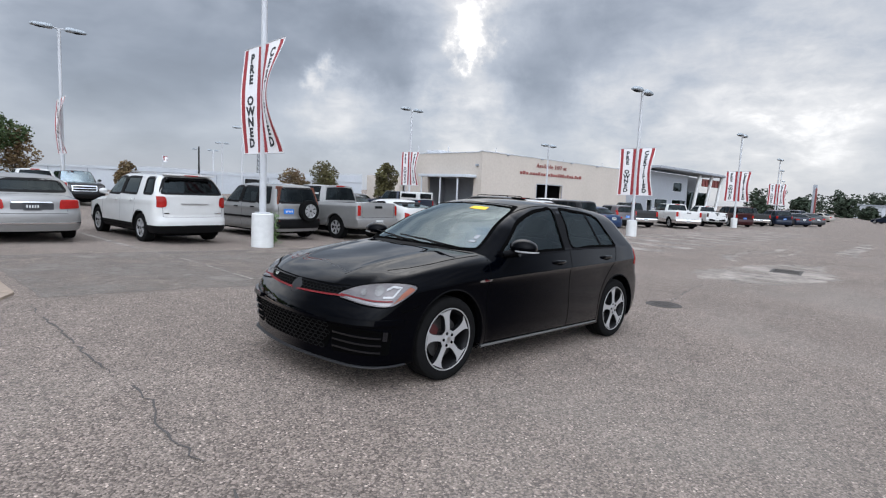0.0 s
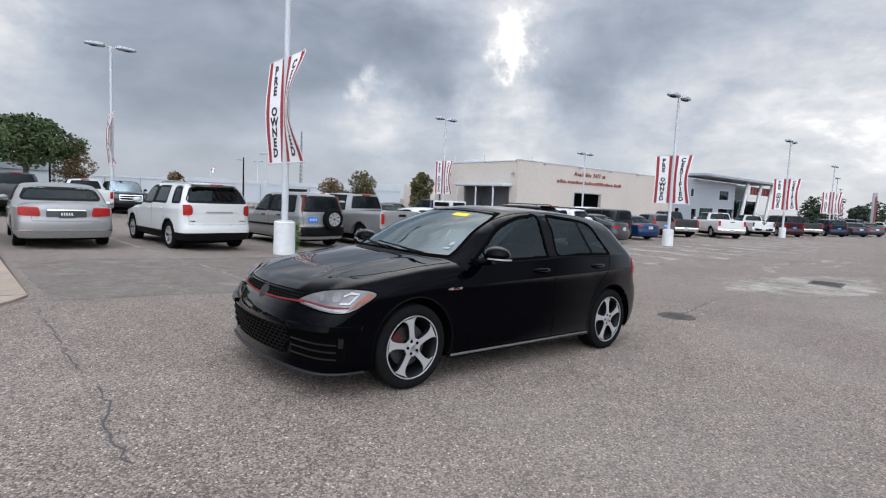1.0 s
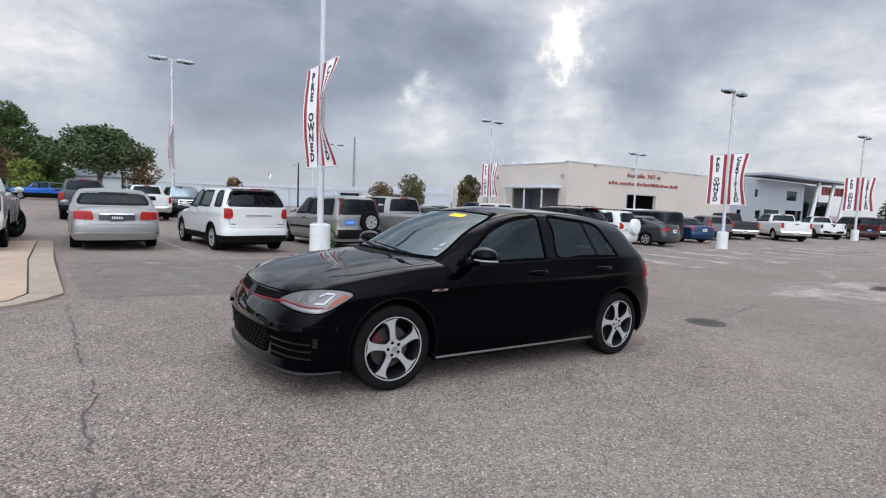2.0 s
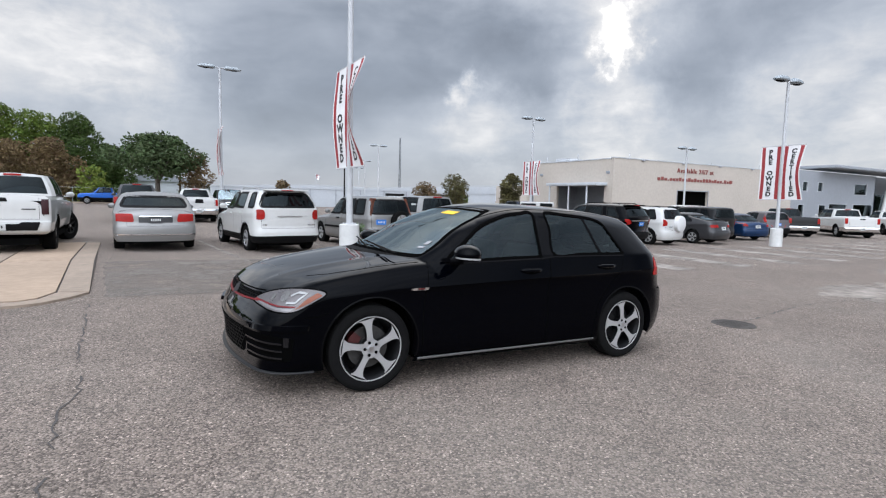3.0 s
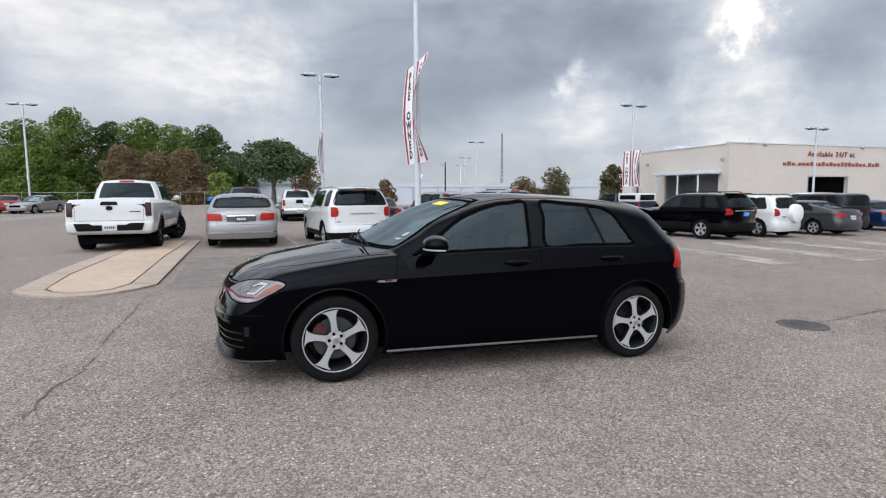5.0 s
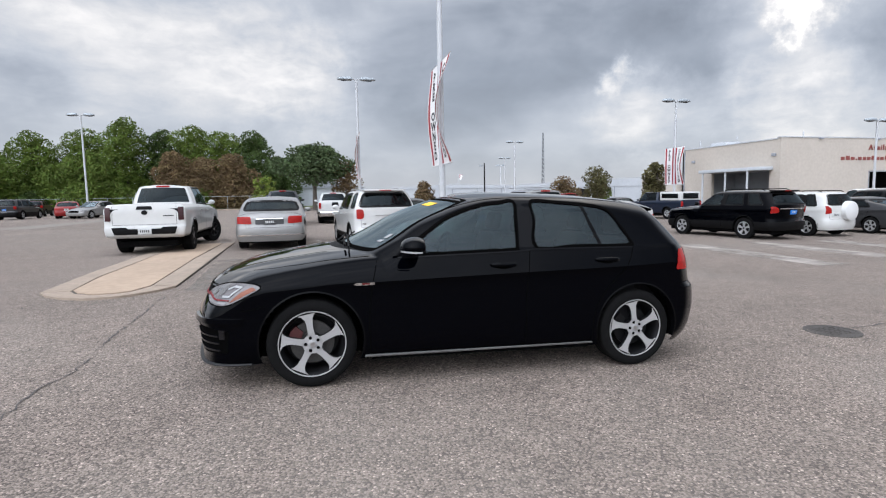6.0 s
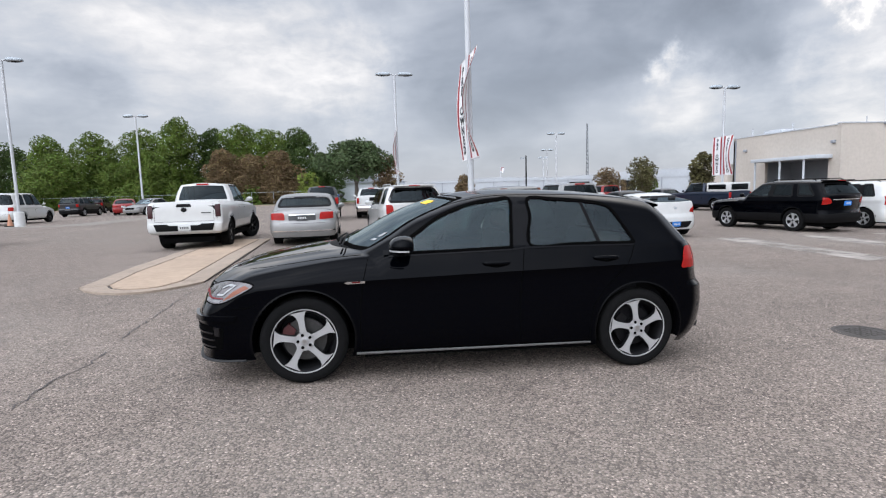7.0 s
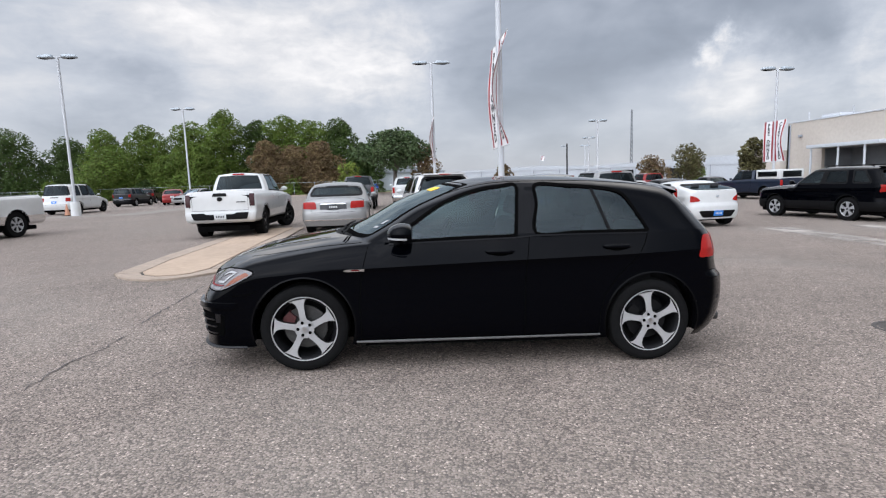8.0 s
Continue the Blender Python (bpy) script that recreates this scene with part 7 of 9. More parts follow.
silver_pickup = over(PICKUP, mat="silver_paint", fo=0.90, wb=3.20, ro=1.12, W=0.925, h=1.77, zc=1.12, zr=1.18, zt=1.22, zh=1.02, wheel="six", low="silver_paint", arch_mat="silver_paint", lip=0.07,
                     rear_lamps=[("tail_light", chamfered([(0.78, 0.82), (0.94, 0.82), (0.94, 1.14), (0.78, 1.14)], 0.02), "lamp_red", 0.012)],
                     rear_bits=[("tailgate_handle", chamfered([(-0.17, 1.05), (0.17, 1.05), (0.17, 1.13), (-0.17, 1.13)], 0.02), "trim", 0.010)],
                     more=[bed(2.62, 4.24, 0.80, 1.20), cab_brake_light, window_sheet(0)])
vehicle("pickup_truck", silver_pickup, parked(7.95, 12.2, 97, silver_pickup), "silver crew-cab pickup with a window form", "truck")

white_hatch = over(SEDAN, mat="white_paint", fo=0.86, wb=2.65, ro=0.72, W=0.895, h=1.40, zr=1.06, zt=1.00, rb=3.22, rt=2.42, cr=0.42, er=2.4, zbump=0.66, crown=0.02, steep=0.03,
                   pillars=[("front_glass", 0.78, 1.42), ("b_pillar", 1.62, 1.62), ("rear_glass", 1.68, 1.68), ("c_pillar", 2.42, 2.12)],
                   rear_lamps=[("tail_light", rounded([(0.55, 0.80), (0.80, 0.76), (0.90, 0.84), (0.90, 0.94), (0.70, 0.93)], 4), "lamp_red", 0.014)],
                   rear_bits=[("rear_valance", chamfered([(-0.48, 0.30), (0.48, 0.30), (0.62, 0.50), (-0.62, 0.50)], 0.06), "trim", 0.010)], plate=(0, 0.42, "plate_blue"),
                   rear_seams=[], handles=[(1.48, 0.84)], more=[disc("emblem", 0, 0.92, 0.05, "chrome")])
vehicle("hatchback", white_hatch, parked(10.15, 11.95, 96, white_hatch), "white sporty hatchback with a black rear valance and blue tag", "car")

black_suv = over(SUV, mat="black_paint", fo=1.0, wb=2.76, ro=1.16, W=0.985, h=1.75, R=0.385, rr=0.235, xc=0.36, xt=1.22, rt=3.55, rb=3.86, zs=0.36, zh=1.06, zc=1.15, zr=1.20, zt=1.16, zbump=0.66,
                 pillars=[("front_glass", 0.84, 1.40), ("b_pillar", 1.80, 1.84), ("rear_glass", 1.90, 1.94), ("c_pillar", 2.72, 2.62), ("quarter_glass", 2.88, 2.78), ("d_pillar", 3.48, 3.16)],
                 rear_lamps=[("tail_light", rounded([(0.66, 0.98), (0.80, 0.94), (0.98, 0.96), (0.98, 1.14), (0.82, 1.16), (0.70, 1.10)], 4), "lamp_red", 0.016)],
                 rear_bits=[("badge_bar", chamfered([(-0.62, 1.075), (0.62, 1.075), (0.62, 1.105), (-0.62, 1.105)], 0.01), "chrome", 0.02)], plate=(0, 0.96, "plate_blue"),
                 more=[roof_rails(1.7, 3.3, 0.64, 1.725), spoiler_rear(0.62, 0.14), wiper_rear(-0.05, 1.26, 0.4)], seams=[[(0.48, 0.4), (0.46, 1.05)], [(1.83, 0.4), (1.83, 1.1)], [(2.80, 1.14), (2.72, 0.8), (2.45, 0.42)]], handles=[(1.58, 1.02), (2.52, 1.05)])
vehicle("suv", black_suv, parked(16.1, 12.3, 99, black_suv), "large black crossover with silver wheels and a blue tag", "car")

white_rav = over(SUV, mat="white_paint", fo=0.88, wb=2.66, ro=0.86, W=0.91, h=1.68, rt=3.20, rb=3.42, low="white_paint", wheel="five",
                 pillars=[("front_glass", 0.72, 1.22), ("b_pillar", 1.60, 1.64), ("rear_glass", 1.68, 1.72), ("c_pillar", 2.48, 2.42), ("quarter_glass", 2.56, 2.50), ("d_pillar", 3.02, 2.84)],
                 rear_lamps=[("tail_light", chamfered([(0.64, 0.88), (0.90, 0.84), (0.90, 1.10), (0.78, 1.16), (0.66, 1.04)], 0.03), "lamp_red", 0.014)], plate=(-0.45, 0.82, "plate"),
                 more=[spare_wheel(0.12, 0.95, 0.36, "white_plastic"), roof_rails(1.4, 3.0, 0.6, 1.655)])
vehicle("suv", white_rav, parked(19.1, 12.5, 97, white_rav), "white crossover with a white spare wheel cover", "car")

grey_sedan = over(SEDAN, mat="grey_paint", h=1.46, zr=1.06, zt=1.05, rb=3.46, rt=2.5, wheel="five", rear_lamps=[("tail_light", chamfered([(0.40, 0.80), (0.90, 0.80), (0.90, 0.93), (0.42, 0.93)], 0.03), "lamp_red", 0.012)])
vehicle("sedan", grey_sedan, parked(22.4, 12.6, 95, grey_sedan), "dark grey sedan with red tail lights", "car")
black_box = over(SUV, mat="dark_paint", h=1.78, zc=1.12, zr=1.16, zt=1.15, rt=3.55, rb=3.62, cr=0.12, er=4, tumble=0.20, low="dark_paint")
vehicle("suv", black_box, parked(25.2, 14.0, 85, black_box), "black boxy off-roader with dark glass", "car")
blue_sedan = over(SEDAN, mat="steel_blue_paint", h=1.45, rear_lamps=[("tail_light", chamfered([(0.55, 0.78), (0.90, 0.78), (0.90, 0.96), (0.66, 0.94)], 0.03), "lamp_red", 0.012)])
vehicle("sedan", blue_sedan, parked(28.0, 13.9, 72, blue_sedan), "metallic blue sedan with silver wheels", "car")
mauve_box = over(SUV, mat="mauve_paint", fo=0.82, wb=2.57, ro=0.72, W=0.90, h=1.60, zc=1.02, zr=1.08, zt=1.06, rt=3.0, rb=3.12, low="trim",
                 pillars=[("front_glass", 0.72, 1.15), ("b_pillar", 1.52, 1.56), ("rear_glass", 1.60, 1.64), ("c_pillar", 2.40, 2.36), ("d_pillar", 2.46, 2.40)],
                 rear_lamps=[("tail_light", chamfered([(0.68, 0.95), (0.88, 0.92), (0.84, 1.30), (0.72, 1.34)], 0.03), "lamp_red", 0.016)], handles=[(1.38, 0.95)], seams=SUV["seams"][:2])
vehicle("hatchback", mauve_box, parked(32.3, 14.7, 62, mauve_box), "grey-mauve boxy hatchback with tall red tail lights", "car")
dark_pickup = over(PICKUP, mat="dark_paint", more=[bed(2.62, 4.35, 0.82, 1.24), cab_brake_light])
vehicle("pickup_truck", dark_pickup, parked(36.0, 15.2, 52, dark_pickup), "black crew-cab pickup with red tail lights", "truck")
big_white = over(PICKUP, mat="white_paint", fo=0.98, wb=3.65, ro=1.22, W=1.0, h=1.88, R=0.41, rr=0.24, zh=1.18, zc=1.26, zr=1.30, zt=1.34, rt=2.74, rb=2.88, rear_bits=[("tailgate_handle", chamfered([(-0.15, 1.18), (0.15, 1.18), (0.15, 1.25), (-0.15, 1.25)], 0.02), "gloss_black", 0.01)],
                 pillars=[("front_glass", 0.74, 1.2), ("b_pillar", 1.62, 1.66), ("rear_glass", 1.70, 1.74), ("c_pillar", 2.64, 2.52)], seams=[[(0.5, 0.5), (0.48, 1.2)], [(1.66, 0.5), (1.66, 1.28)], [(2.68, 1.3), (2.64, 0.8), (2.5, 0.5)]],
                 rear_lamps=[("tail_light", chamfered([(0.80, 0.92), (1.0, 0.92), (1.0, 1.28), (0.80, 1.28)], 0.02), "lamp_red", 0.012)], more=[bed(3.0, 4.78, 0.86, 1.32), cab_brake_light], handles=[(1.44, 1.12), (2.42, 1.14)])
vehicle("pickup_truck", big_white, parked(39.3, 13.3, 46, big_white), "large white crew-cab pickup with chrome bumper", "truck")
vehicle("pickup_truck", white_pickup, parked(47.6, 13.9, 44, white_pickup), "white pickup beside a dark red off-roader", "truck")
maroon_suv = over(SUV, mat="maroon_paint", fo=0.98, wb=2.95, ro=1.1, W=1.0, h=1.90, R=0.40, rt=3.85, rb=3.98, zc=1.22, zr=1.26, zt=1.22, cr=0.16, tumble=0.22, low="maroon_paint",
                  pillars=[("front_glass", 0.80, 1.30), ("b_pillar", 1.78, 1.82), ("rear_glass", 1.88, 1.92), ("c_pillar", 2.78, 2.74), ("quarter_glass", 2.92, 2.88), ("d_pillar", 3.72, 3.58)])
vehicle("suv", maroon_suv, parked(52.0, 12.9, 44, maroon_suv), "large dark red off-roader with dark glass", "car")
vehicle("pickup_truck", dark_pickup, parked(57.5, 13.0, 44, dark_pickup), "black pickup in the far end of the row", "truck")
navy_sedan = over(SEDAN, mat="navy_paint")
navy_suv = over(SUV, mat="navy_paint", low="navy_paint")
vehicle("suv", navy_suv, parked(61.0, 11.6, 42, navy_suv), "navy blue crossover in the far end of the row", "car")
vehicle("sedan", navy_sedan, parked(65.5, 10.8, 40, navy_sedan), "navy blue sedan in the far end of the row", "car")
vehicle("sedan", grey_sedan, parked(70.0, 10.3, 40, grey_sedan), "grey sedan at the far end of the row", "car")
tan_sedan = over(SEDAN, mat="tan_paint")
vehicle("sedan", navy_sedan, parked(112.0, 6.4, 62, navy_sedan), "dark blue sedan standing alone on the drive lane", "car")
vehicle("sedan", tan_sedan, parked(100.0, 14.0, 75, tan_sedan), "tan sedan far along the lot", "car")
vehicle("sedan", grey_sedan, parked(96.0, 15.5, 75, grey_sedan), "grey sedan far along the lot", "car")
vehicle("suv", navy_suv, parked(91.0, 16.0, 75, navy_suv), "dark blue crossover far along the lot", "car")

# behind the first row
dark_grey_pickup = over(PICKUP, mat="grey_paint", more=[bed(2.62, 4.35, 0.82, 1.24), cab_brake_light], low="trim")
vehicle("pickup_truck", dark_grey_pickup, parked(-1.3, 25.2, 90, dark_grey_pickup), "dark grey pickup behind the silver sedan", "truck")
blue_pickup = over(PICKUP, mat="blue_paint", more=[bed(2.62, 4.35, 0.82, 1.24), cab_brake_light], low="trim")
vehicle("pickup_truck", blue_pickup, parked(-2.5, 66.0, 180, blue_pickup), "bright blue pickup near the edge of the lot", "truck")
white_xt = over(PICKUP, mat="white_paint", fo=0.90, wb=3.2, ro=1.1, W=0.925, h=1.78, low="chrome",
                rear_bits=[("tailgate_handle", chamfered([(-0.2, 1.0), (0.2, 1.0), (0.17, 1.20), (-0.17, 1.20)], 0.02), "trim", 0.01)], more=[bed(2.62, 4.2, 0.8, 1.24), cab_brake_light])
vehicle("pickup_truck", white_xt, parked(1.45, 27.5, 90, white_xt), "white pickup with chrome rear bumper behind the row", "truck")
front_face = dict(front_lamps=[("headlight", chamfered([(0.62, 0.86), (0.92, 0.88), (0.92, 1.10), (0.62, 1.08)], 0.03), "lamp_clear", 0.012)],
                  front_bits=[("grille", chamfered([(-0.58, 0.78), (0.58, 0.78), (0.58, 1.08), (-0.58, 1.08)], 0.04), "chrome", 0.012), ("grille_opening", chamfered([(-0.52, 0.81), (0.52, 0.81), (0.52, 1.04), (-0.52, 1.04)], 0.03), "gap", 0.016),
                              ("grille_bar", chamfered([(-0.52, 0.91), (0.52, 0.91), (0.52, 0.95), (-0.52, 0.95)], 0.01), "chrome", 0.022)])
black_front = over(big_white, mat="dark_paint", low="dark_paint", **front_face)
vehicle("pickup_truck", black_front, parked(3.9, 35.5, 270, black_front), "black pickup with a wide chrome grille", "truck")
vehicle("pickup_truck", big_white, parked(13.2, 25.2, 97, big_white), "large white pickup in the second row", "truck")
red_pickup = over(PICKUP, mat="red_paint", more=[bed(2.62, 4.35, 0.82, 1.24), cab_brake_light])
vehicle("pickup_truck", red_pickup, parked(19.7, 33.0, 97, red_pickup), "red pickup in the second row", "truck")
vehicle("sedan", over(SEDAN, mat="grey_paint"), parked(25.5, 35.5, 97, SEDAN), "dark grey sedan in the second row", "car")


def camper_shell(car, p, skin):
    bm = bmesh.new()
    W = p["W"] - 0.05
    box(bm, (2.62, -W, 1.22), (4.36, W, 1.80), 0.07, 3)
    sh = part("camper_shell", bm, "white_paint", car, "white fibreglass camper shell")
    for sgn in (-1, 1):
        bm = boxes(((2.80, sgn * W - 0.008, 1.38), (4.15, sgn * W + 0.008, 1.68)), bevel=0.005)
        part("shell_window", bm, "glass_dark", sh)
    part("shell_rear_window", boxes(((4.35, -0.68, 1.34), (4.37, 0.68, 1.70)), bevel=0.005), "glass_dark", sh)


navy_truck = over(PICKUP, mat="navy_paint", low="navy_paint", h=1.84, more=[camper_shell])
vehicle("pickup_truck", navy_truck, parked(23.9, 27.0, 100, navy_truck), "navy blue pickup with a white camper shell", "truck")
dark_sedan = over(SEDAN, mat="dark_paint")
vehicle("sedan", dark_sedan, parked(4.6, 20.5, 92, dark_sedan), "dark sedan behind the white crossover", "car")
vehicle("sedan", over(SEDAN, mat="dark_paint"), parked(14.2, 20.8, 95, SEDAN), "dark sedan behind the silver pickup", "car")
white_van = over(SUV, mat="white_paint", h=1.85, zc=1.2, zr=1.22, zt=1.2, low="white_paint")
vehicle("suv", white_van, parked(33.0, 20.5, 95, white_van), "white off-roader in the second row", "car")
vehicle("suv", over(SUV, mat="white_paint"), parked(26.0, 20.0, 95, SUV), "white crossover in the second row", "car")

# the far side of the lot
white_runner = over(SUV, mat="white_paint", fo=0.97, wb=2.95, ro=1.12, W=1.0, h=2.0, R=0.385, zs=0.36, zc=1.16, zr=1.22, zt=1.20, rt=3.62, rb=3.78, zbump=0.72, wheel="dark", low="white_paint",
                    rear_bits=[("badge_bar", chamfered([(-0.25, 1.10), (0.25, 1.10), (0.25, 1.15), (-0.25, 1.15)], 0.02), "gloss_black", 0.01)])
vehicle("suv", white_runner, parked(-21.2, 33.8, 90, white_runner), "white off-roader parked behind a light pole", "car")
grey_cross = over(SUV, mat="grey_paint", more=[roof_rails(1.2, 3.2, 0.6, 1.66)])
vehicle("suv", grey_cross, parked(-24.0, 48.0, 88, grey_cross), "dark grey crossover with roof rails", "car")
vehicle("suv", over(SUV, mat="maroon_paint", h=1.6), parked(-26.2, 57.2, 100, SUV), "dark red car parked by the trees", "car")
red_sedan = over(SEDAN, mat="red_paint")
vehicle("sedan", red_sedan, parked(-19.8, 47.9, 106, red_sedan), "red sedan parked by the trees", "car")
pale_sedan = over(SEDAN, mat="silver_paint", front_lamps=[("headlight", chamfered([(0.50, 0.58), (0.84, 0.62), (0.84, 0.70), (0.54, 0.68)], 0.02), "lamp_clear", 0.012)],
                  front_bits=[("grille", chamfered([(-0.42, 0.50), (0.42, 0.50), (0.42, 0.66), (-0.42, 0.66)], 0.03), "gap", 0.012)])
vehicle("sedan", pale_sedan, parked(-17.2, 48.5, 252, pale_sedan), "pale silver sedan facing the lot by the trees", "car")
vehicle("pickup_truck", big_white, parked(-12.4, 14.6, 262, big_white), "large white pickup with bright wheels on the drive lane", "truck")

# ---- ground works ----
def ground_piece(name, pts, mat, lift, label, category="pavement", step=0.6):
    return tagged(part(name, settle(lay(bmesh.new(), pts), lift, step), mat, None, "", 0), label, category, kind="structure")


def wobble(pts, amount, n, seed):
    """An outline with uneven edges."""
    rnd = random.Random(seed)
    out = []
    k = len(pts)
    for i in range(k):
        a, b = Vector(pts[i]), Vector(pts[(i + 1) % k])
        for s in range(n):
            p = a.lerp(b, s / n)
            out.append((p.x + rnd.uniform(-amount, amount), p.y + rnd.uniform(-amount, amount)))
    return out


# low concrete island: slabs with dark joints and a rounded front
def raised(pts, high):
    """A thick slab laid on the ground."""
    bm = settle(lay(bmesh.new(), pts), high, 0.8)
    rim = [e for e in bm.edges if len(e.link_faces) == 1]
    for v in bmesh.ops.extrude_edge_only(bm, edges=rim)["geom"]:
        if isinstance(v, bmesh.types.BMVert):
            v.co.z -= high + 0.02
    bmesh.ops.recalc_face_normals(bm, faces=bm.faces)
    return bm


isl = thing("traffic_island", pose(0, 0, 0), "low tan concrete traffic island, slabs with dark joints", "traffic island", kind="structure")
FAR = 13.5
front_arc = [(-3.76, 4.90), (-3.55, 4.58), (-3.30, 4.34), (-2.94, 4.15), (-2.66, 4.17), (-2.43, 4.28), (-2.16, 4.62), (-1.99, 4.98)]
inner_arc = [(-3.36, 4.92), (-3.20, 4.64), (-2.94, 4.44), (-2.68, 4.45), (-2.50, 4.58), (-2.36, 5.06)]
part("island_bed", raised([(x * 0.995 - 0.01, y + 0.02) for x, y in front_arc] + [(-2.27, FAR - 0.02), (-3.98, FAR - 0.02), (-3.93, 7.5)], 0.022), "joint", isl, "dark joint between the slabs", 0)
part("slab", raised([(x * 0.985 - 0.045, y + 0.03) for x, y in inner_arc] + [(-2.56, 9.2), (-3.60, 9.2), (-3.53, 6.5)], 0.035), "concrete", isl, "", 30)
part("slab", raised([(-2.565, 9.225), (-2.58, FAR), (-3.67, FAR), (-3.605, 9.225)], 0.035), "concrete", isl, "", 30)
part("edge_slab", raised([(-3.76, 4.90), (-3.375, 4.935), (-3.57, 6.5), (-3.64, 9.2), (-3.70, FAR), (-4.0, FAR), (-3.95, 7.5)], 0.032), "kerb", isl, "", 30)
part("edge_slab", raised([(-2.345, 5.085), (-1.99, 5.00), (-2.16, 9.1), (-2.25, FAR), (-2.55, FAR), (-2.53, 9.1)], 0.032), "kerb", isl, "", 30)
part("edge_slab", raised([(-3.745, 4.885)] + front_arc[1:-1] + [(-1.995, 4.965), (-2.345, 5.045), (-2.49, 4.555), (-2.68, 4.425), (-2.94, 4.415), (-3.215, 4.62), (-3.385, 4.91)], 0.030), "kerb", isl, "", 30)


# worn and patched areas
ground_piece("old_pavement", wobble([(-1.80, 4.6), (0.9, 4.4), (3.4, 4.9), (6.5, 6.2), (6.5, 9.6), (2.0, 9.2), (-2.0, 9.0)], 0.03, 14, 3), "pale_worn", 0.004, "pale worn concrete-like strip of pavement before the parked row")
for k, outline in enumerate(([(9.5, 1.5), (11.6, 2.2), (16.4, 1.5), (17.2, 0.3), (13.2, -0.4), (10.6, 0.1)], [(19, 2.0), (26, 2.7), (28, 3.3), (20.5, 3.0)], [(23, 0.4), (34, 1.0), (36, 1.7), (25, 1.3)], [(15.5, 2.6), (18, 3.2), (22, 3.6), (17, 3.4)])):
    ground_piece("dried_mud", wobble(outline, 0.22, 12, 4 + k), "pale_dry", 0.004, "pale dried mud round the drain", "dirt")


def crack(pts, width, seed, mat="dark_patch", lift=0.005):
    """A tarred or open crack in the asphalt."""
    rnd = random.Random(seed)
    bm = bmesh.new()
    line = []
    for a, b in zip(pts[:-1], pts[1:]):
        a, b = Vector(a), Vector(b)
        n = max(2, int((b - a).length / 0.08))
        line += [a.lerp(b, i / n) + Vector((rnd.uniform(-0.02, 0.02), rnd.uniform(-0.02, 0.02))) for i in range(n)]
    prev = None
    for i, p in enumerate(line):
        d = (line[min(i + 1, len(line) - 1)] - line[max(i - 1, 0)]).normalized()
        q = Vector((-d.y, d.x)) * width * rnd.uniform(0.3, 1.0) / 2
        row = [bm.verts.new((v.x, v.y, ground_z(v.x, v.y) + lift)) for v in (p + q, p - q)]
        if prev and noise.noise(Vector((p.x * 3.1, p.y * 3.1, seed))) > -0.22:
            bm.faces.new((prev[0], prev[1], row[1], row[0]))
        prev = row
    bmesh.ops.recalc_face_normals(bm, faces=bm.faces)
    return tagged(part("crack", bm, mat, None, "", 0), "dark ragged crack in the asphalt", "crack", kind="structure")


crack([(-1.84, -0.9), (-1.85, -0.2), (-1.87, 0.45), (-1.80, 0.8), (-1.88, 1.9), (-1.91, 2.9), (-1.95, 4.2)], 0.022, 1, "dark_patch")
crack([(5.6, 0.6), (8.0, 1.05), (10.5, 1.0), (12.0, 0.8)], 0.03, 5)
crack([(2.0, 4.6), (4.0, 4.9), (8.0, 5.2), (13.0, 5.0)], 0.03, 6)
crack([(0.88, 4.4), (0.85, 7.7), (0.44, 11.0), (0.2, 11.8)], 0.07, 9, "line_paint", 0.007)

# manhole and drain grate
mh = thing("manhole_cover", pose(5.32, 0.56, ground_z(5.32, 0.56)), "round dark iron manhole cover flush with the asphalt", "manhole cover")
part("cover", lathe([(0.0, 0.008), (0.21, 0.008), (0.214, 0.004), (0.226, 0.004), (0.228, 0.009), (0.26, 0.010), (0.265, 0.0)], 40, "z"), "iron", mh)
bm = bmesh.new()
for i in range(-3, 4):
    for j in range(-3, 4):
        if i * i + j * j < 9:
            box(bm, (i * 0.06 - 0.02, j * 0.06 - 0.02, 0.007), (i * 0.06 + 0.02, j * 0.06 + 0.02, 0.013))
tagged(part("cover_studs", bm, "iron", mh), kind="stuff")
dr = thing("drain_grate", pose(13.8, 0.75, ground_z(13.8, 0.75), 0, 0, 8), "rectangular iron drain grate in the lot", "drain grate")
bm = boxes(((-0.62, -0.36, 0.0), (0.62, -0.30, 0.012)), ((-0.62, 0.30, 0.0), (0.62, 0.36, 0.012)), ((-0.62, -0.30, 0.0), (-0.56, 0.30, 0.012)), ((0.56, -0.30, 0.0), (0.62, 0.30, 0.012)))
part("grate_frame", bm, "iron", dr)
# no pit below: a thin near-black sheet gives the shade between the bars
part("pit_shade", boxes(((-0.56, -0.30, 0.002), (0.56, 0.30, 0.004))), "dark_inside", dr)
for i in range(12):
    ob = part("grate_bar", boxes(((-0.535 + i * 0.093, -0.30, 0.004), (-0.495 + i * 0.093, 0.30, 0.012))), "iron", dr)

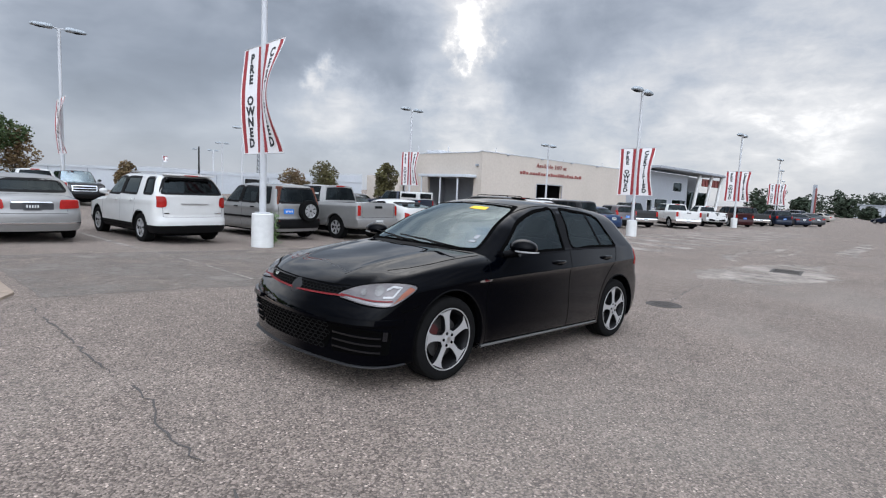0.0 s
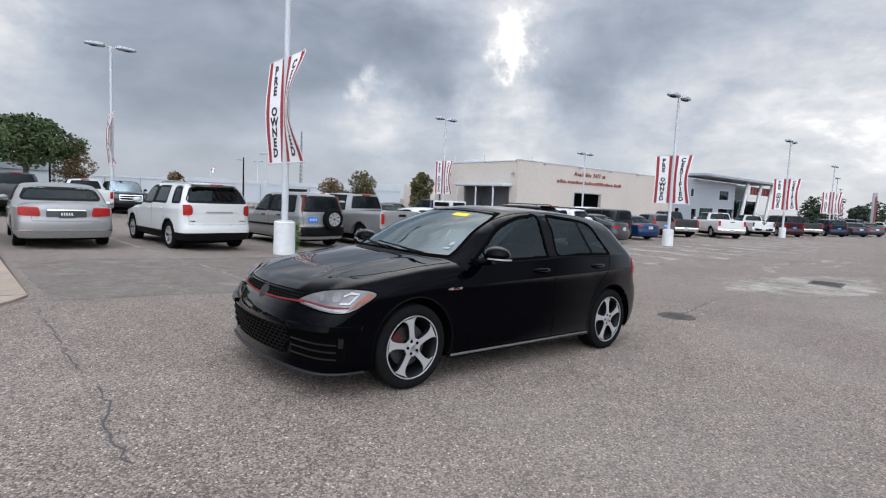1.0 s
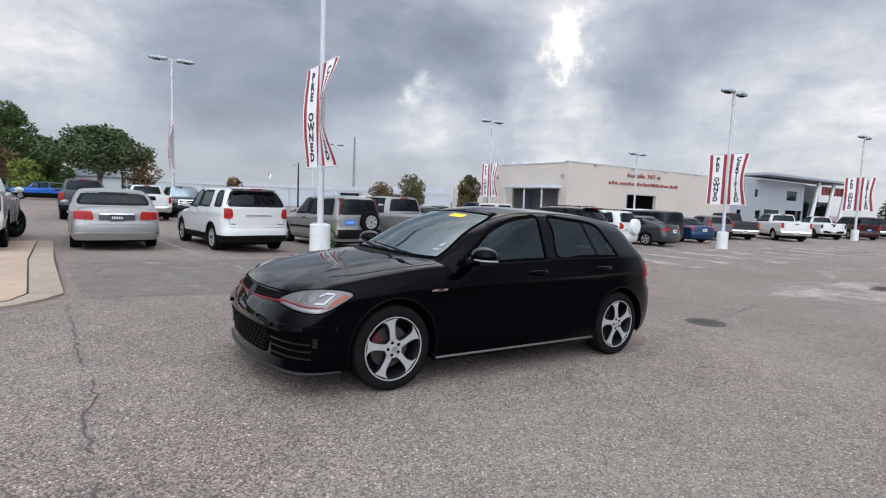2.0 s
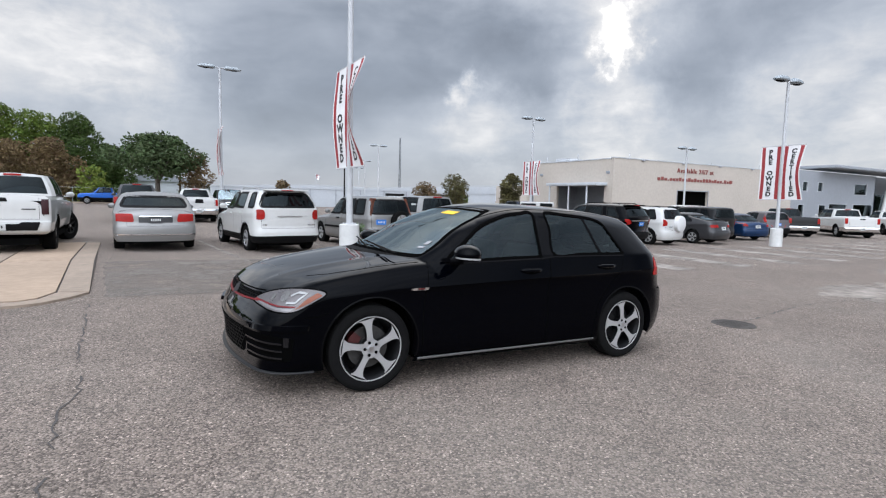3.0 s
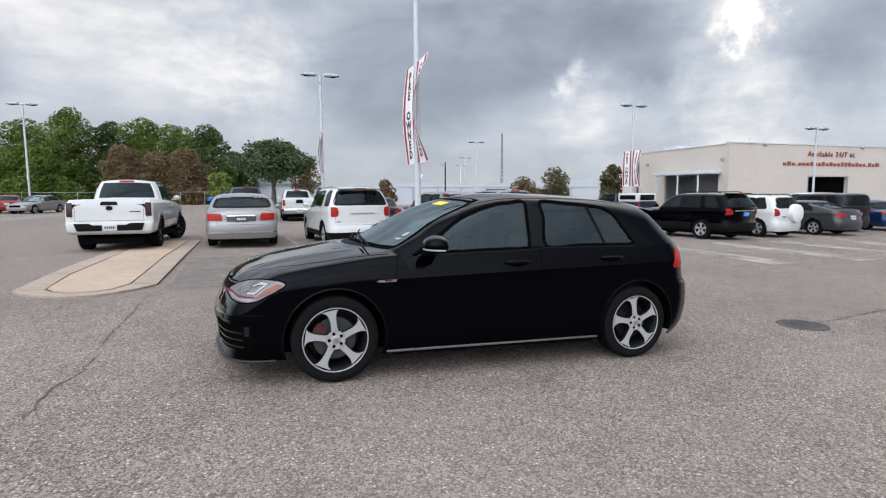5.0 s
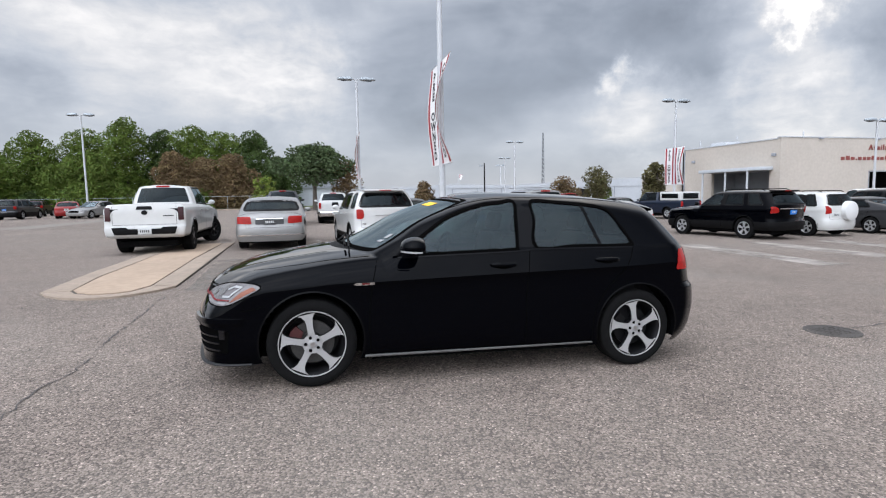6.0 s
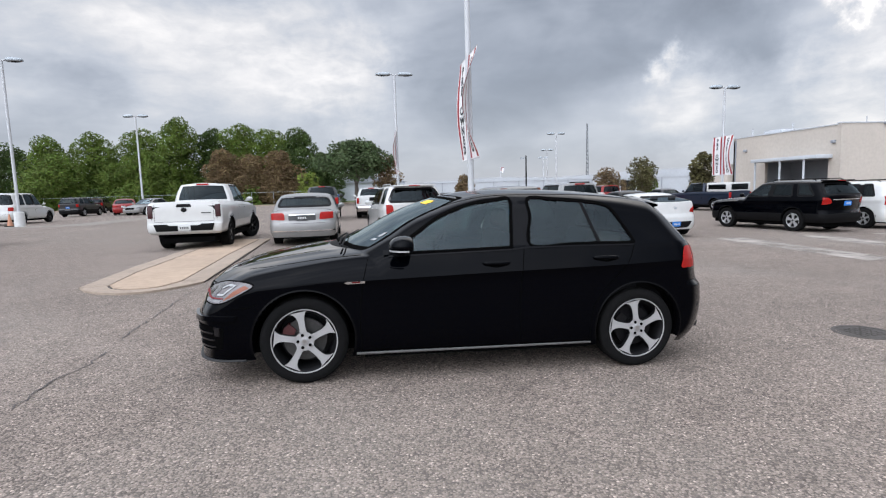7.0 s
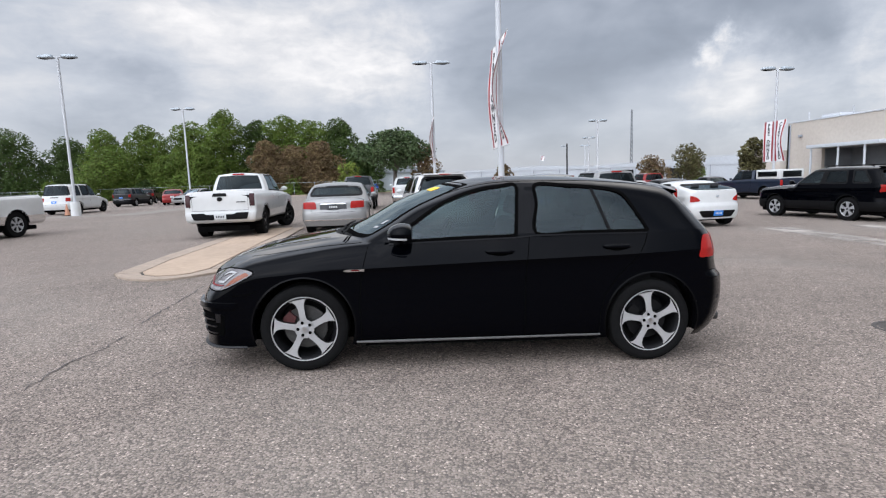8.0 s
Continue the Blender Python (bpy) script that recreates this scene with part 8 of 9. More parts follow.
# faded parking lines: broad stripes before the long row, thin ones between the bays
for k in range(13):
    x = 10.5 + k * 2.75
    bm = settle(lay(bmesh.new(), wobble([(x, 5.2), (x + 0.9, 5.2), (x + 1.5, 10.6), (x + 0.6, 10.6)], 0.05, 6, 50 + k)), 0.005, 0.8)
    tagged(part("parking_stripe", bm, "line_paint", None, "", 0), "broad faded parking stripe on the asphalt", "road marking", "parking stripes", "structure")
for x in (0.6, 3.9, 6.7, 9.3, -2.3):
    bm = settle(lay(bmesh.new(), wobble([(x - 0.05, 9.6), (x + 0.05, 9.6), (x - 0.3, 14.5), (x - 0.4, 14.5)], 0.012, 6, int(x * 10))), 0.008, 0.8)
    tagged(part("parking_line", bm, "line_paint", None, "", 0), "worn white line between two parking bays", "road marking", "parking lines", "structure")

# the raised strip on the far side of the lot
strip_ = settle(lay(bmesh.new(), [(-30, 28.0), (-14, 28.0), (-11.5, 62.0), (-12.5, 62.0), (-16, 30.0), (-30, 30.0)]), 0.01, 3)
tagged(part("pale_walk", strip_, "pale_patch", None, "", 0), "pale paved strip on the far side of the lot", "pavement", kind="structure")
M["grass"] = material("grass", (0.075, 0.095, 0.03), 0.95, grain=0.4, grain_scale=3, bump=0.6, bump_scale=30)
M["soil"] = material("soil", (0.20, 0.16, 0.10), 0.95, grain=0.3, grain_scale=3, bump=0.5, bump_scale=30)
verge = settle(lay(bmesh.new(), [(-160, 74), (-30, 74), (-12, 70), (8, 68), (10, 100), (-160, 180)]), 0.05, 8)
tagged(part("grass_verge", verge, "grass", None, "", 0), "rough grass at the edge of the lot below the trees", "grass", kind="structure")
bm = bmesh.new()
for a, b in (((-160, 73.7), (-30, 73.7)), ((-30, 73.7), (-12, 69.7)), ((-12, 69.7), (8, 67.7))):
    d = (Vector(b) - Vector(a)).normalized()
    q = Vector((-d.y, d.x)) * 0.15
    pts = [Vector(a) - q, Vector(b) - q, Vector(b) + q, Vector(a) + q]
    extrude_outline(bm, [(v.x, v.y) for v in pts], -0.1, 0.16, lambda u, v, w: (u, v, w))
tagged(part("far_kerb", bm, "kerb", None, "", 30), "pale concrete kerb along the grass", "kerb", kind="structure")

# traffic cone by the far pole
cone = thing("traffic_cone", pose(-19.4, 30.9, ground_z(-19.4, 30.9)), "faded orange traffic cone beside a pole base", "traffic cone")
part("cone_body", lathe([(0.03, 0.72), (0.035, 0.70), (0.15, 0.04)], 20, "z"), material("cone_orange", (0.42, 0.20, 0.12), 0.7, grain=0.2), cone)
part("cone_base", boxes(((-0.22, -0.22, 0.0), (0.22, 0.22, 0.04)), bevel=0.01), "trim", cone)

# weeds at the foot of the near pole
M["leaf_weed"] = material("leaf_weed", (0.07, 0.13, 0.03), 0.7, grain=0.3)
wd = thing("weed_clump", pose(3.75, 9.82, ground_z(3.75, 9.82)), "green weeds growing up a white pole base", "weed")
rnd = random.Random(4)
bm = bmesh.new()
for i in range(160):
    h = rnd.random() ** 0.8 * 0.85
    c = Vector((rnd.gauss(0, 0.045), rnd.gauss(0, 0.05), h))
    d = Vector((rnd.uniform(-1, 1), rnd.uniform(-1, 1), rnd.uniform(0.2, 1))).normalized()
    s = Vector((-d.y, d.x, 0)).normalized() * 0.018
    vs = [bm.verts.new(c + q) for q in (-s, d * 0.06 - s * 0.3, d * 0.10, d * 0.06 + s * 0.3, s)]
    bm.faces.new(vs)
tagged(part("weed_leaves", bm, "leaf_weed", wd, "", 0), kind="stuff")

# ---- buildings ----
def wall_slab(bm, x0, y0, x1, y1, z0, z1, holes=(), t=0.3):
    """An upright wall from one plan point to another, with openings (along from, to, z from, to)."""
    a, b = Vector((x0, y0, 0)), Vector((x1, y1, 0))
    ln = (b - a).length
    d = (b - a) / ln
    n = Vector((-d.y, d.x, 0)) * t
    us = sorted({0, ln, *[h[0] for h in holes], *[h[1] for h in holes]})
    zs = sorted({z0, z1, *[h[2] for h in holes], *[h[3] for h in holes]})
    grid = {}

    def vert(i, j, k):
        if (i, j, k) not in grid:
            p = a + d * us[i] + n * k
            grid[i, j, k] = bm.verts.new((p.x, p.y, zs[j]))
        return grid[i, j, k]

    def solid(i, j):
        if not (0 <= i < len(us) - 1 and 0 <= j < len(zs) - 1):
            return False
        u, z = (us[i] + us[i + 1]) / 2, (zs[j] + zs[j + 1]) / 2
        return not any(h[0] <= u <= h[1] and h[2] <= z <= h[3] for h in holes)

    for i in range(len(us) - 1):
        for j in range(len(zs) - 1):
            if not solid(i, j):
                continue
            for k in (0, 1):
                bm.faces.new([vert(*q, k) for q in ((i, j), (i + 1, j), (i + 1, j + 1), (i, j + 1))])
            for di, dj, e in ((-1, 0, ((i, j), (i, j + 1))), (1, 0, ((i + 1, j), (i + 1, j + 1))), (0, -1, ((i, j), (i + 1, j))), (0, 1, ((i, j + 1), (i + 1, j + 1)))):
                if not solid(i + di, j + dj):
                    bm.faces.new([vert(*e[0], 0), vert(*e[1], 0), vert(*e[1], 1), vert(*e[0], 1)])
    bmesh.ops.recalc_face_normals(bm, faces=bm.faces)
    return bm


GZ = -0.55
dealer = thing("dealership", pose(0, 0, 0), "low tan dealership workshop with red lettering and an open bay", "building")
XC, YC, TOP = 39.8, 34.3, 5.85
part("front_wall", wall_slab(bmesh.new(), XC, YC, 72.7, YC, GZ, TOP, [(10.0, 15.4, GZ, 2.85)]), "tan_wall", dealer, "tan stucco front wall")
part("side_wall", wall_slab(bmesh.new(), XC, 46.8, XC, YC + 0.305, GZ, TOP - 0.1, [(4.4, 11.4, GZ, 3.1)]), "tan_wall", dealer)
part("back_wall", wall_slab(bmesh.new(), 72.7, 46.8, XC, 46.8, GZ, TOP - 0.3), "tan_wall", dealer)
part("roof_deck", boxes(((XC + 0.3, YC + 0.3, TOP - 0.6), (72.7, 46.5, TOP - 0.4))), "pale_wall", dealer)
part("parapet_cap", boxes(((XC - 0.06, YC - 0.06, TOP), (72.76, YC + 0.36, TOP + 0.09))), "pale_wall", dealer)
part("parapet_cap", boxes(((XC - 0.06, YC + 0.37, TOP - 0.098), (XC + 0.36, 46.86, TOP - 0.01))), "pale_wall", dealer)
# the bay's inner shade is put into the near-black colour of its walls
part("bay_interior", boxes(((49.0, YC + 6.0, GZ), (57.0, YC + 6.3, 3.4)), ((49.0, YC + 0.31, 3.0), (57.0, YC + 6.0, 3.2)), ((48.8, YC + 0.31, GZ), (49.0, YC + 6.3, 3.4)), ((57.0, YC + 0.31, GZ), (57.2, YC + 6.3, 3.4))), "dark_inside", dealer, "workshop bay, its shade put into near-black walls")
part("bay_frame", boxes(((XC + 9.9, YC - 0.03, GZ), (XC + 10.0, YC + 0.02, 2.95)), ((XC + 15.4, YC - 0.03, GZ), (XC + 15.5, YC + 0.02, 2.95)), ((XC + 9.9, YC - 0.03, 2.85), (XC + 15.5, YC + 0.02, 2.95))), "grey_wall", dealer)
part("porch_interior", boxes(((XC + 4.0, 35.2, GZ), (XC + 4.2, 43.6, 3.2)), ((XC + 0.31, 35.2, 3.1), (XC + 4.0, 43.6, 3.3)), ((XC + 0.31, 35.0, GZ), (XC + 4.0, 35.2, 3.2)), ((XC + 0.31, 43.6, GZ), (XC + 4.0, 43.8, 3.2))), "grey_wall", dealer, "shaded drive-in porch")
part("porch_canopy", boxes(((XC - 1.6, 35.0, 3.1), (XC - 0.005, 42.4, 3.4)), bevel=0.02), "pale_wall", dealer)
for y in (36.4, 39.0, 42.0):
    bm = bmesh.new()
    tube(bm, (XC - 1.4, y, GZ), (XC - 1.4, y, 3.1), 0.09, n=10)
    part("porch_post", bm, "pale_wall", dealer)
for x, y in ((44.0, 36.0), (52.0, 40.0), (61.0, 38.0), (68.0, 36.0), (40.5, 40.0), (40.5, 45.0)):
    bm = bmesh.new()
    tube(bm, (x, y, TOP - 0.4), (x, y, TOP + 0.75), 0.04, n=8)
    part("vent_pipe", bm, "pale_wall", dealer)
part("roof_unit", boxes(((41.5, 42.5, TOP - 0.4), (43.5, 44.7, TOP + 0.45)), bevel=0.04), "pale_wall", dealer)
for x in (44.0, 50.5, 57.0, 63.5, 70.0):
    part("wall_lamp", boxes(((x - 0.2, YC - 0.22, TOP - 0.12), (x + 0.2, YC - 0.002, TOP + 0.0)), bevel=0.02), "grey_wall", dealer)
for y in (34.9, 45.0):
    part("wall_lamp", boxes(((XC - 0.25, y - 0.15, 4.3), (XC - 0.002, y + 0.15, 4.55)), bevel=0.02), "grey_wall", dealer)
bm = bmesh.new()
tube(bm, (XC - 0.07, 46.4, GZ), (XC - 0.07, 46.4, TOP - 0.2), 0.06, n=8)
part("downpipe", bm, "grey_wall", dealer)
part("side_lower_block", boxes(((XC - 0.4, 47.2, GZ), (XC + 14.0, 53.5, 3.2)), bevel=0.02), "tan_wall", dealer)
me = text_mesh("Available 24/7 at", 0.72, 0.04, 1.27, 1, 0.0)
bm = bmesh.new()
bm.from_mesh(me)
bmesh.ops.remove_doubles(bm, verts=bm.verts, dist=0.0005)
bm.transform(pose(52.7, YC - 0.05, 5.02, 90, 0, 0))
for piece in loose(bm):
    part("wall_letter", piece, "sign_red", dealer, "", 20)
rnd = random.Random(9)
x = 46.4
widths = [0.62, 0.62, 0.62, 0.2] + [0.55] * 18 + [0.2] + [0.55, 0.5, 0.85]
scale_ = 13.2 / (sum(widths) + 0.26 * (len(widths) - 1))
for w_ in widths:
    tall_ = 0.12 if w_ < 0.3 else rnd.choice((0.28, 0.28, 0.38))
    part("sign_bar", boxes(((x, YC - 0.06, 3.90), (x + w_ * scale_, YC - 0.003, 3.90 + tall_))), "sign_red", dealer)
    x += (w_ + 0.26) * scale_

show = thing("showroom", pose(0, 0, 0), "grey two-storey showroom with a flat canopy on slanted white columns", "building")
SX = 72.9
wins = [(3.0, 4.2, 3.6, 4.8), (7.0, 8.2, 3.6, 4.8), (17.4, 21.2, 3.4, 4.9), (2.2, 3.6, GZ, 1.7), (7.6, 9.4, GZ, 1.7), (10.4, 15.4, 0.5, 1.9), (17.4, 23.5, 0.2, 1.9)]
part("showroom_wall", wall_slab(bmesh.new(), SX, YC + 0.25, 97.0, YC + 0.25, GZ, 6.3, wins), "grey_wall", show)
part("showroom_roof", boxes(((SX, YC + 0.56, 6.0), (97.0, 60, 6.2))), "pale_wall", show)
part("showroom_end_wall", wall_slab(bmesh.new(), 97.0, YC + 0.25, 97.0, 60.0, GZ, 6.3), "grey_wall", show)
for u0, u1, z0, z1 in wins:
    pane = part("window_pane", boxes(((SX + u0, YC + 0.38, z0), (SX + u1, YC + 0.40, z1))), "window_dark", show)
    part("window_frame", boxes(((SX + u0 - 0.06, YC + 0.22, z0 - 0.06), (SX + u1 + 0.06, YC + 0.26, z0)), ((SX + u0 - 0.06, YC + 0.22, z1), (SX + u1 + 0.06, YC + 0.26, z1 + 0.06)),
                                ((SX + u0 - 0.06, YC + 0.22, z0), (SX + u0, YC + 0.26, z1)), ((SX + u1, YC + 0.22, z0), (SX + u1 + 0.06, YC + 0.26, z1))), "pale_wall", pane)
# near-black sheet added behind the panes in place of shaded rooms
part("room_shade", boxes(((SX + 0.4, YC + 3.0, GZ), (96.6, YC + 3.2, 6.0))), "dark_inside", show)
part("canopy", boxes(((80.0, 32.5, 6.75), (112.0, 37.5, 7.15)), bevel=0.05), "grey_wall", show, "flat grey canopy slab")
for x, dx in ((98.4, 1.2), (104.6, 1.2), (110.2, 1.2)):
    bm = bmesh.new()
    tube(bm, (x - dx, 33.6, GZ), (x + dx, 33.6, 6.75), 0.30, 0.30, 12)
    part("slanted_column", bm, "base_white", show)
part("glass_front", boxes(((97.4, 36.0, GZ), (112.0, 36.1, 3.6))), "window_dark", show)
part("glass_front_back", boxes(((97.4, 38.0, GZ), (112.0, 38.2, 6.6))), "grey_wall", show)
# the brand name on the canopy as plain red bars
for k in range(6):
    part("brand_bar", boxes(((102.2 + k * 1.65, 33.9, 4.7), (103.3 + k * 1.65, 34.1, 6.1)), bevel=0.02), "sign_red", show)

pylon = thing("pylon_sign", pose(104.0, 16.6, GZ), "tall narrow dark sign pylon with a red stripe", "sign")
part("pylon_body", boxes(((-0.2, -0.28, 0), (0.2, 0.28, 6.0)), bevel=0.04), "grey_wall", pylon)
part("pylon_stripe", boxes(((-0.22, -0.30, 1.2), (0.22, -0.10, 5.4))), "sign_red", pylon)

ware = thing("warehouse", pose(0, 0, 0), "long low white warehouse with a shallow gable roof", "building")
part("warehouse_wall", wall_slab(bmesh.new(), 9.0, 88.0, 64.0, 88.0, GZ, 2.7, [(30, 34, GZ, 2.2), (40, 43, GZ, 2.2)]), "pale_wall", ware)
bm = bmesh.new()
pts = [(9.0, 2.7), (25.5, 3.35), (36.0, 3.1), (64.0, 4.3), (64.0, 2.6), (9.0, 2.6)]
extrude_outline(bm, pts, 87.9, 112.0, lambda a, b, d: (a, d, b))
part("warehouse_roof", bm, "pale_wall", ware, "", 20)
for x0, x1 in ((39.0, 43.0), (49.0, 52.0)):
    part("warehouse_door", boxes(((x0, 88.35, GZ), (x1, 88.4, 2.2))), "dark_inside", ware)
for k in range(11):
    part("roof_rib", boxes(((11.0 + k * 4.6, 87.84, GZ), (11.1 + k * 4.6, 87.9, 2.6))), "grey_wall", ware)

shed = thing("far_shed", pose(-6, 96, 0), "low grey shed seen between the trees", "building")
part("shed_wall", boxes(((0, 0, GZ), (16, 8, 3.2))), "pale_wall", shed)
bm = bmesh.new()
extrude_outline(bm, [(-0.4, 3.2), (8, 4.6), (16.4, 3.2)], -0.4, 8.4, lambda a, b, d: (a, d, b))
part("shed_roof", bm, "grey_wall", shed, "", 20)

M["mast_grey"] = material("mast_grey", (0.13, 0.14, 0.15), 0.6, grain=0.1)
tower = thing("radio_tower", pose(57, 120, GZ), "thin grey lattice radio tower", "tower")
for k in range(3):
    a = 2 * math.pi * k / 3
    bm = bmesh.new()
    tube(bm, (0.42 * math.cos(a), 0.42 * math.sin(a), 0), (0.14 * math.cos(a), 0.14 * math.sin(a), 17.0), 0.07, 0.05, 6)
    part("tower_leg", bm, "mast_grey", tower)
bm = bmesh.new()
for i in range(17):
    r0, r1 = 0.42 - 0.28 * i / 17, 0.42 - 0.28 * (i + 1) / 17
    for k in range(3):
        a, b = 2 * math.pi * k / 3, 2 * math.pi * (k + 1) / 3
        tube(bm, (r0 * math.cos(a), r0 * math.sin(a), i), (r1 * math.cos(b), r1 * math.sin(b), i + 1), 0.045, n=4)
tagged(part("tower_lattice", bm, "mast_grey", tower), kind="stuff")
for x, y, h in ((28.2, 80.0, 7.1), (61.0, 70.0, 7.6), (5.0, 92.0, 7.5)):
    up_ = thing("utility_pole", pose(x, y, GZ), "dark wooden utility pole with a small lamp", "utility pole", "utility poles")
    bm = bmesh.new()
    tube(bm, (0, 0, 0), (0, 0, h), 0.15, 0.10, 10)
    part("post", bm, "trim", up_)
    part("pole_lamp", boxes(((-0.9, -0.1, h - 0.5), (-0.3, 0.1, h - 0.3)), ((-0.35, -0.03, h - 0.45), (0.0, 0.03, h - 0.38)), bevel=0.01), "lamp_metal", up_)

flag = thing("flag", pose(29.5, 100, GZ), "small flag drooping on a pole behind the warehouse", "flag")
bm = bmesh.new()
tube(bm, (0, 0, 0), (0, 0, 6.3), 0.06, 0.04, 8)
part("flag_pole", bm, "pole_paint", flag)
bm = bmesh.new()
rows = []
for i in range(9):
    rows.append([bm.verts.new((0.02 + 0.11 * i - 0.05 * j * i * 0.12, 0.12 * math.sin(i * 0.9), 6.2 - 0.14 * j - 0.05 * i)) for j in range(7)])
for a, b in zip(rows[:-1], rows[1:]):
    for j in range(6):
        bm.faces.new((a[j], a[j + 1], b[j + 1], b[j]))
part("flag_cloth", bm, "banner_white", flag)
bm = bmesh.new()
for k in range(4):
    box(bm, (0.05, -0.03, 5.42 + 0.2 * k), (0.75, 0.02, 5.50 + 0.2 * k))
part("flag_stripes", bm, "banner_red", flag)

# chain-link fence below the trees
fence = thing("fence", pose(0, 0, 0), "grey chain-link fence in front of the trees", "fence", kind="structure")
for k in range(32):
    x = -92 + k * 3.0
    bm = bmesh.new()
    tube(bm, (x, 76.5, -0.05), (x, 76.5, 1.85), 0.03, n=6)
    part("fence_post", bm, "lamp_metal", fence)
bm = bmesh.new()
tube(bm, (-92, 76.5, 1.82), (1, 76.5, 1.82), 0.022, n=6)
part("fence_rail", bm, "lamp_metal", fence)


# ---- trees ----
def leaf_mat(name, col, vary=0.20):
    m = bpy.data.materials.new(name)
    m.use_nodes = True
    nt = m.node_tree
    p = nt.nodes["Principled BSDF"]
    geo = nt.nodes.new("ShaderNodeNewGeometry")
    hsv = nt.nodes.new("ShaderNodeHueSaturation")
    hsv.inputs["Color"].default_value = (*col, 1)
    nt.links.new(mapped(nt, geo.outputs["Random Per Island"], 0, 1, 1 - vary, 1 + vary), hsv.inputs["Value"])
    nt.links.new(mapped(nt, geo.outputs["Random Per Island"], 0, 1, 0.48, 0.52), hsv.inputs["Hue"])
    boughs = noise_node(nt, nt.nodes.new("ShaderNodeTexCoord").outputs["Object"], 0.55, 3, 0.6)
    nt.links.new(blend(nt, 1.0, hsv.outputs[0], mapped(nt, boughs, 0.32, 0.68, 0.65, 1.3), "MULTIPLY"), p.inputs["Base Color"])
    p.inputs["Roughness"].default_value = 0.7
    p.inputs["Specular IOR Level"].default_value = 0.25
    return m


M["leaf_green"] = leaf_mat("leaf_green", (0.088, 0.128, 0.020))
M["leaf_dark"] = leaf_mat("leaf_dark", (0.046, 0.074, 0.016))
M["leaf_fresh"] = leaf_mat("leaf_fresh", (0.1368, 0.1728, 0.0288))
M["leaf_brown"] = leaf_mat("leaf_brown", (0.135, 0.090, 0.044))
M["leaf_oak"] = leaf_mat("leaf_oak", (0.045, 0.068, 0.024))
M["leaf_olive"] = leaf_mat("leaf_olive", (0.075, 0.066, 0.026))
M["leaf_far"] = leaf_mat("leaf_far", (0.03, 0.042, 0.025))
M["bark"] = material("bark", (0.10, 0.085, 0.07), 0.9, grain=0.3, grain_scale=5, bump=0.6, bump_scale=12)


def crown_mesh(seed, blobs, leaf, count):
    """Many small leaf clumps through a cluster of rounded boughs, thicker towards their outside."""
    rnd = random.Random(seed)
    verts, faces = [], []
    total = sum(r ** 2 for *_, r, _ in blobs)
    for cx, cy, cz, r, flat in blobs:
        for _ in range(int(count * r * r / total)):
            d = Vector((rnd.gauss(0, 1), rnd.gauss(0, 1), rnd.gauss(0, 1))).normalized()
            rad = r * (0.62 + 0.42 * rnd.random() ** 0.6) * (1 + 0.22 * noise.noise(d * 2.3 + Vector((cx, cy, cz)) + Vector((seed, 0, 0))))
            c = Vector((cx, cy, cz)) + Vector((d.x * rad, d.y * rad, d.z * rad * flat))
            a = Vector((rnd.gauss(0, 1), rnd.gauss(0, 1), rnd.gauss(0, 0.6))).normalized()
            b = a.cross(Vector((rnd.gauss(0, 1), rnd.gauss(0, 1), rnd.gauss(0, 1)))).normalized()
            s = leaf * rnd.uniform(0.6, 1.3)
            i = len(verts)
            mid = c + a.cross(b) * s * 0.25
            verts += [c - a * s, mid - b * s * 0.55, c + a * s, mid + b * s * 0.55]
            faces += [(i, i + 1, i + 2), (i, i + 2, i + 3)]
    me = bpy.data.meshes.new("crown")
    me.from_pydata(verts, [], faces)
    return me


def tree_parts(seed, height, width, mat, leaf=0.30, count=2600, bare=0.22, flat=0.8, nb=13, thick=0.2):
    rnd = random.Random(seed)
    blobs = []
    for i in range(nb):
        t = (i + 0.5) / nb
        z = height * (bare + (0.93 - bare) * t)
        span = width * math.sin(math.pi * min(0.95, 0.22 + 0.72 * t)) ** 0.8
        a = i * 2.4 + rnd.uniform(-0.5, 0.5)
        rr = span * rnd.uniform(0.15, 0.62)
        r = width * rnd.uniform(0.34, 0.52) * (1.1 - 0.45 * t)
        blobs.append((rr * math.cos(a), rr * math.sin(a), z, r, flat))
    me = crown_mesh(seed, blobs, leaf, count)
    me.materials.append(M[mat])
    bm = bmesh.new()
    pts = [Vector((0, 0, -0.1))]
    for k in range(1, 6):
        pts.append(Vector((rnd.uniform(-0.12, 0.12) * k * 0.6, rnd.uniform(-0.12, 0.12) * k * 0.6, height * 0.16 * k)))
    for k in range(5):
        tube(bm, pts[k], pts[k + 1], thick * (1 - 0.17 * k), thick * (1 - 0.17 * (k + 1)), 9)
    for bx, by, bz, r, _ in blobs:
        j = min(4, max(1, int(bz / (height * 0.16)) - 1))
        a, c = pts[j], Vector((bx, by, bz))
        mid = a.lerp(c, 0.5) + Vector((0, 0, -0.06 * height * 0.3))
        tube(bm, a, mid, thick * 0.42, thick * 0.28, 6)
        tube(bm, mid, c, thick * 0.28, thick * 0.08, 6)
    return me, bm


def tree(x, y, seed, height, width, mat, label, z=None, category="tree", **kw):
    t = thing("tree" if category == "tree" else "bush", pose(x, y, GZ * 0.1 if z is None else z, 0, 0, seed * 37 % 360), label, category, "trees round the lot")
    me, bm = tree_parts(seed, height, width, mat, **kw)
    part("trunk", bm, "bark", t)
    ob = new("crown", me)
    ob.parent = t
    ob["kind"] = "stuff"
    return t


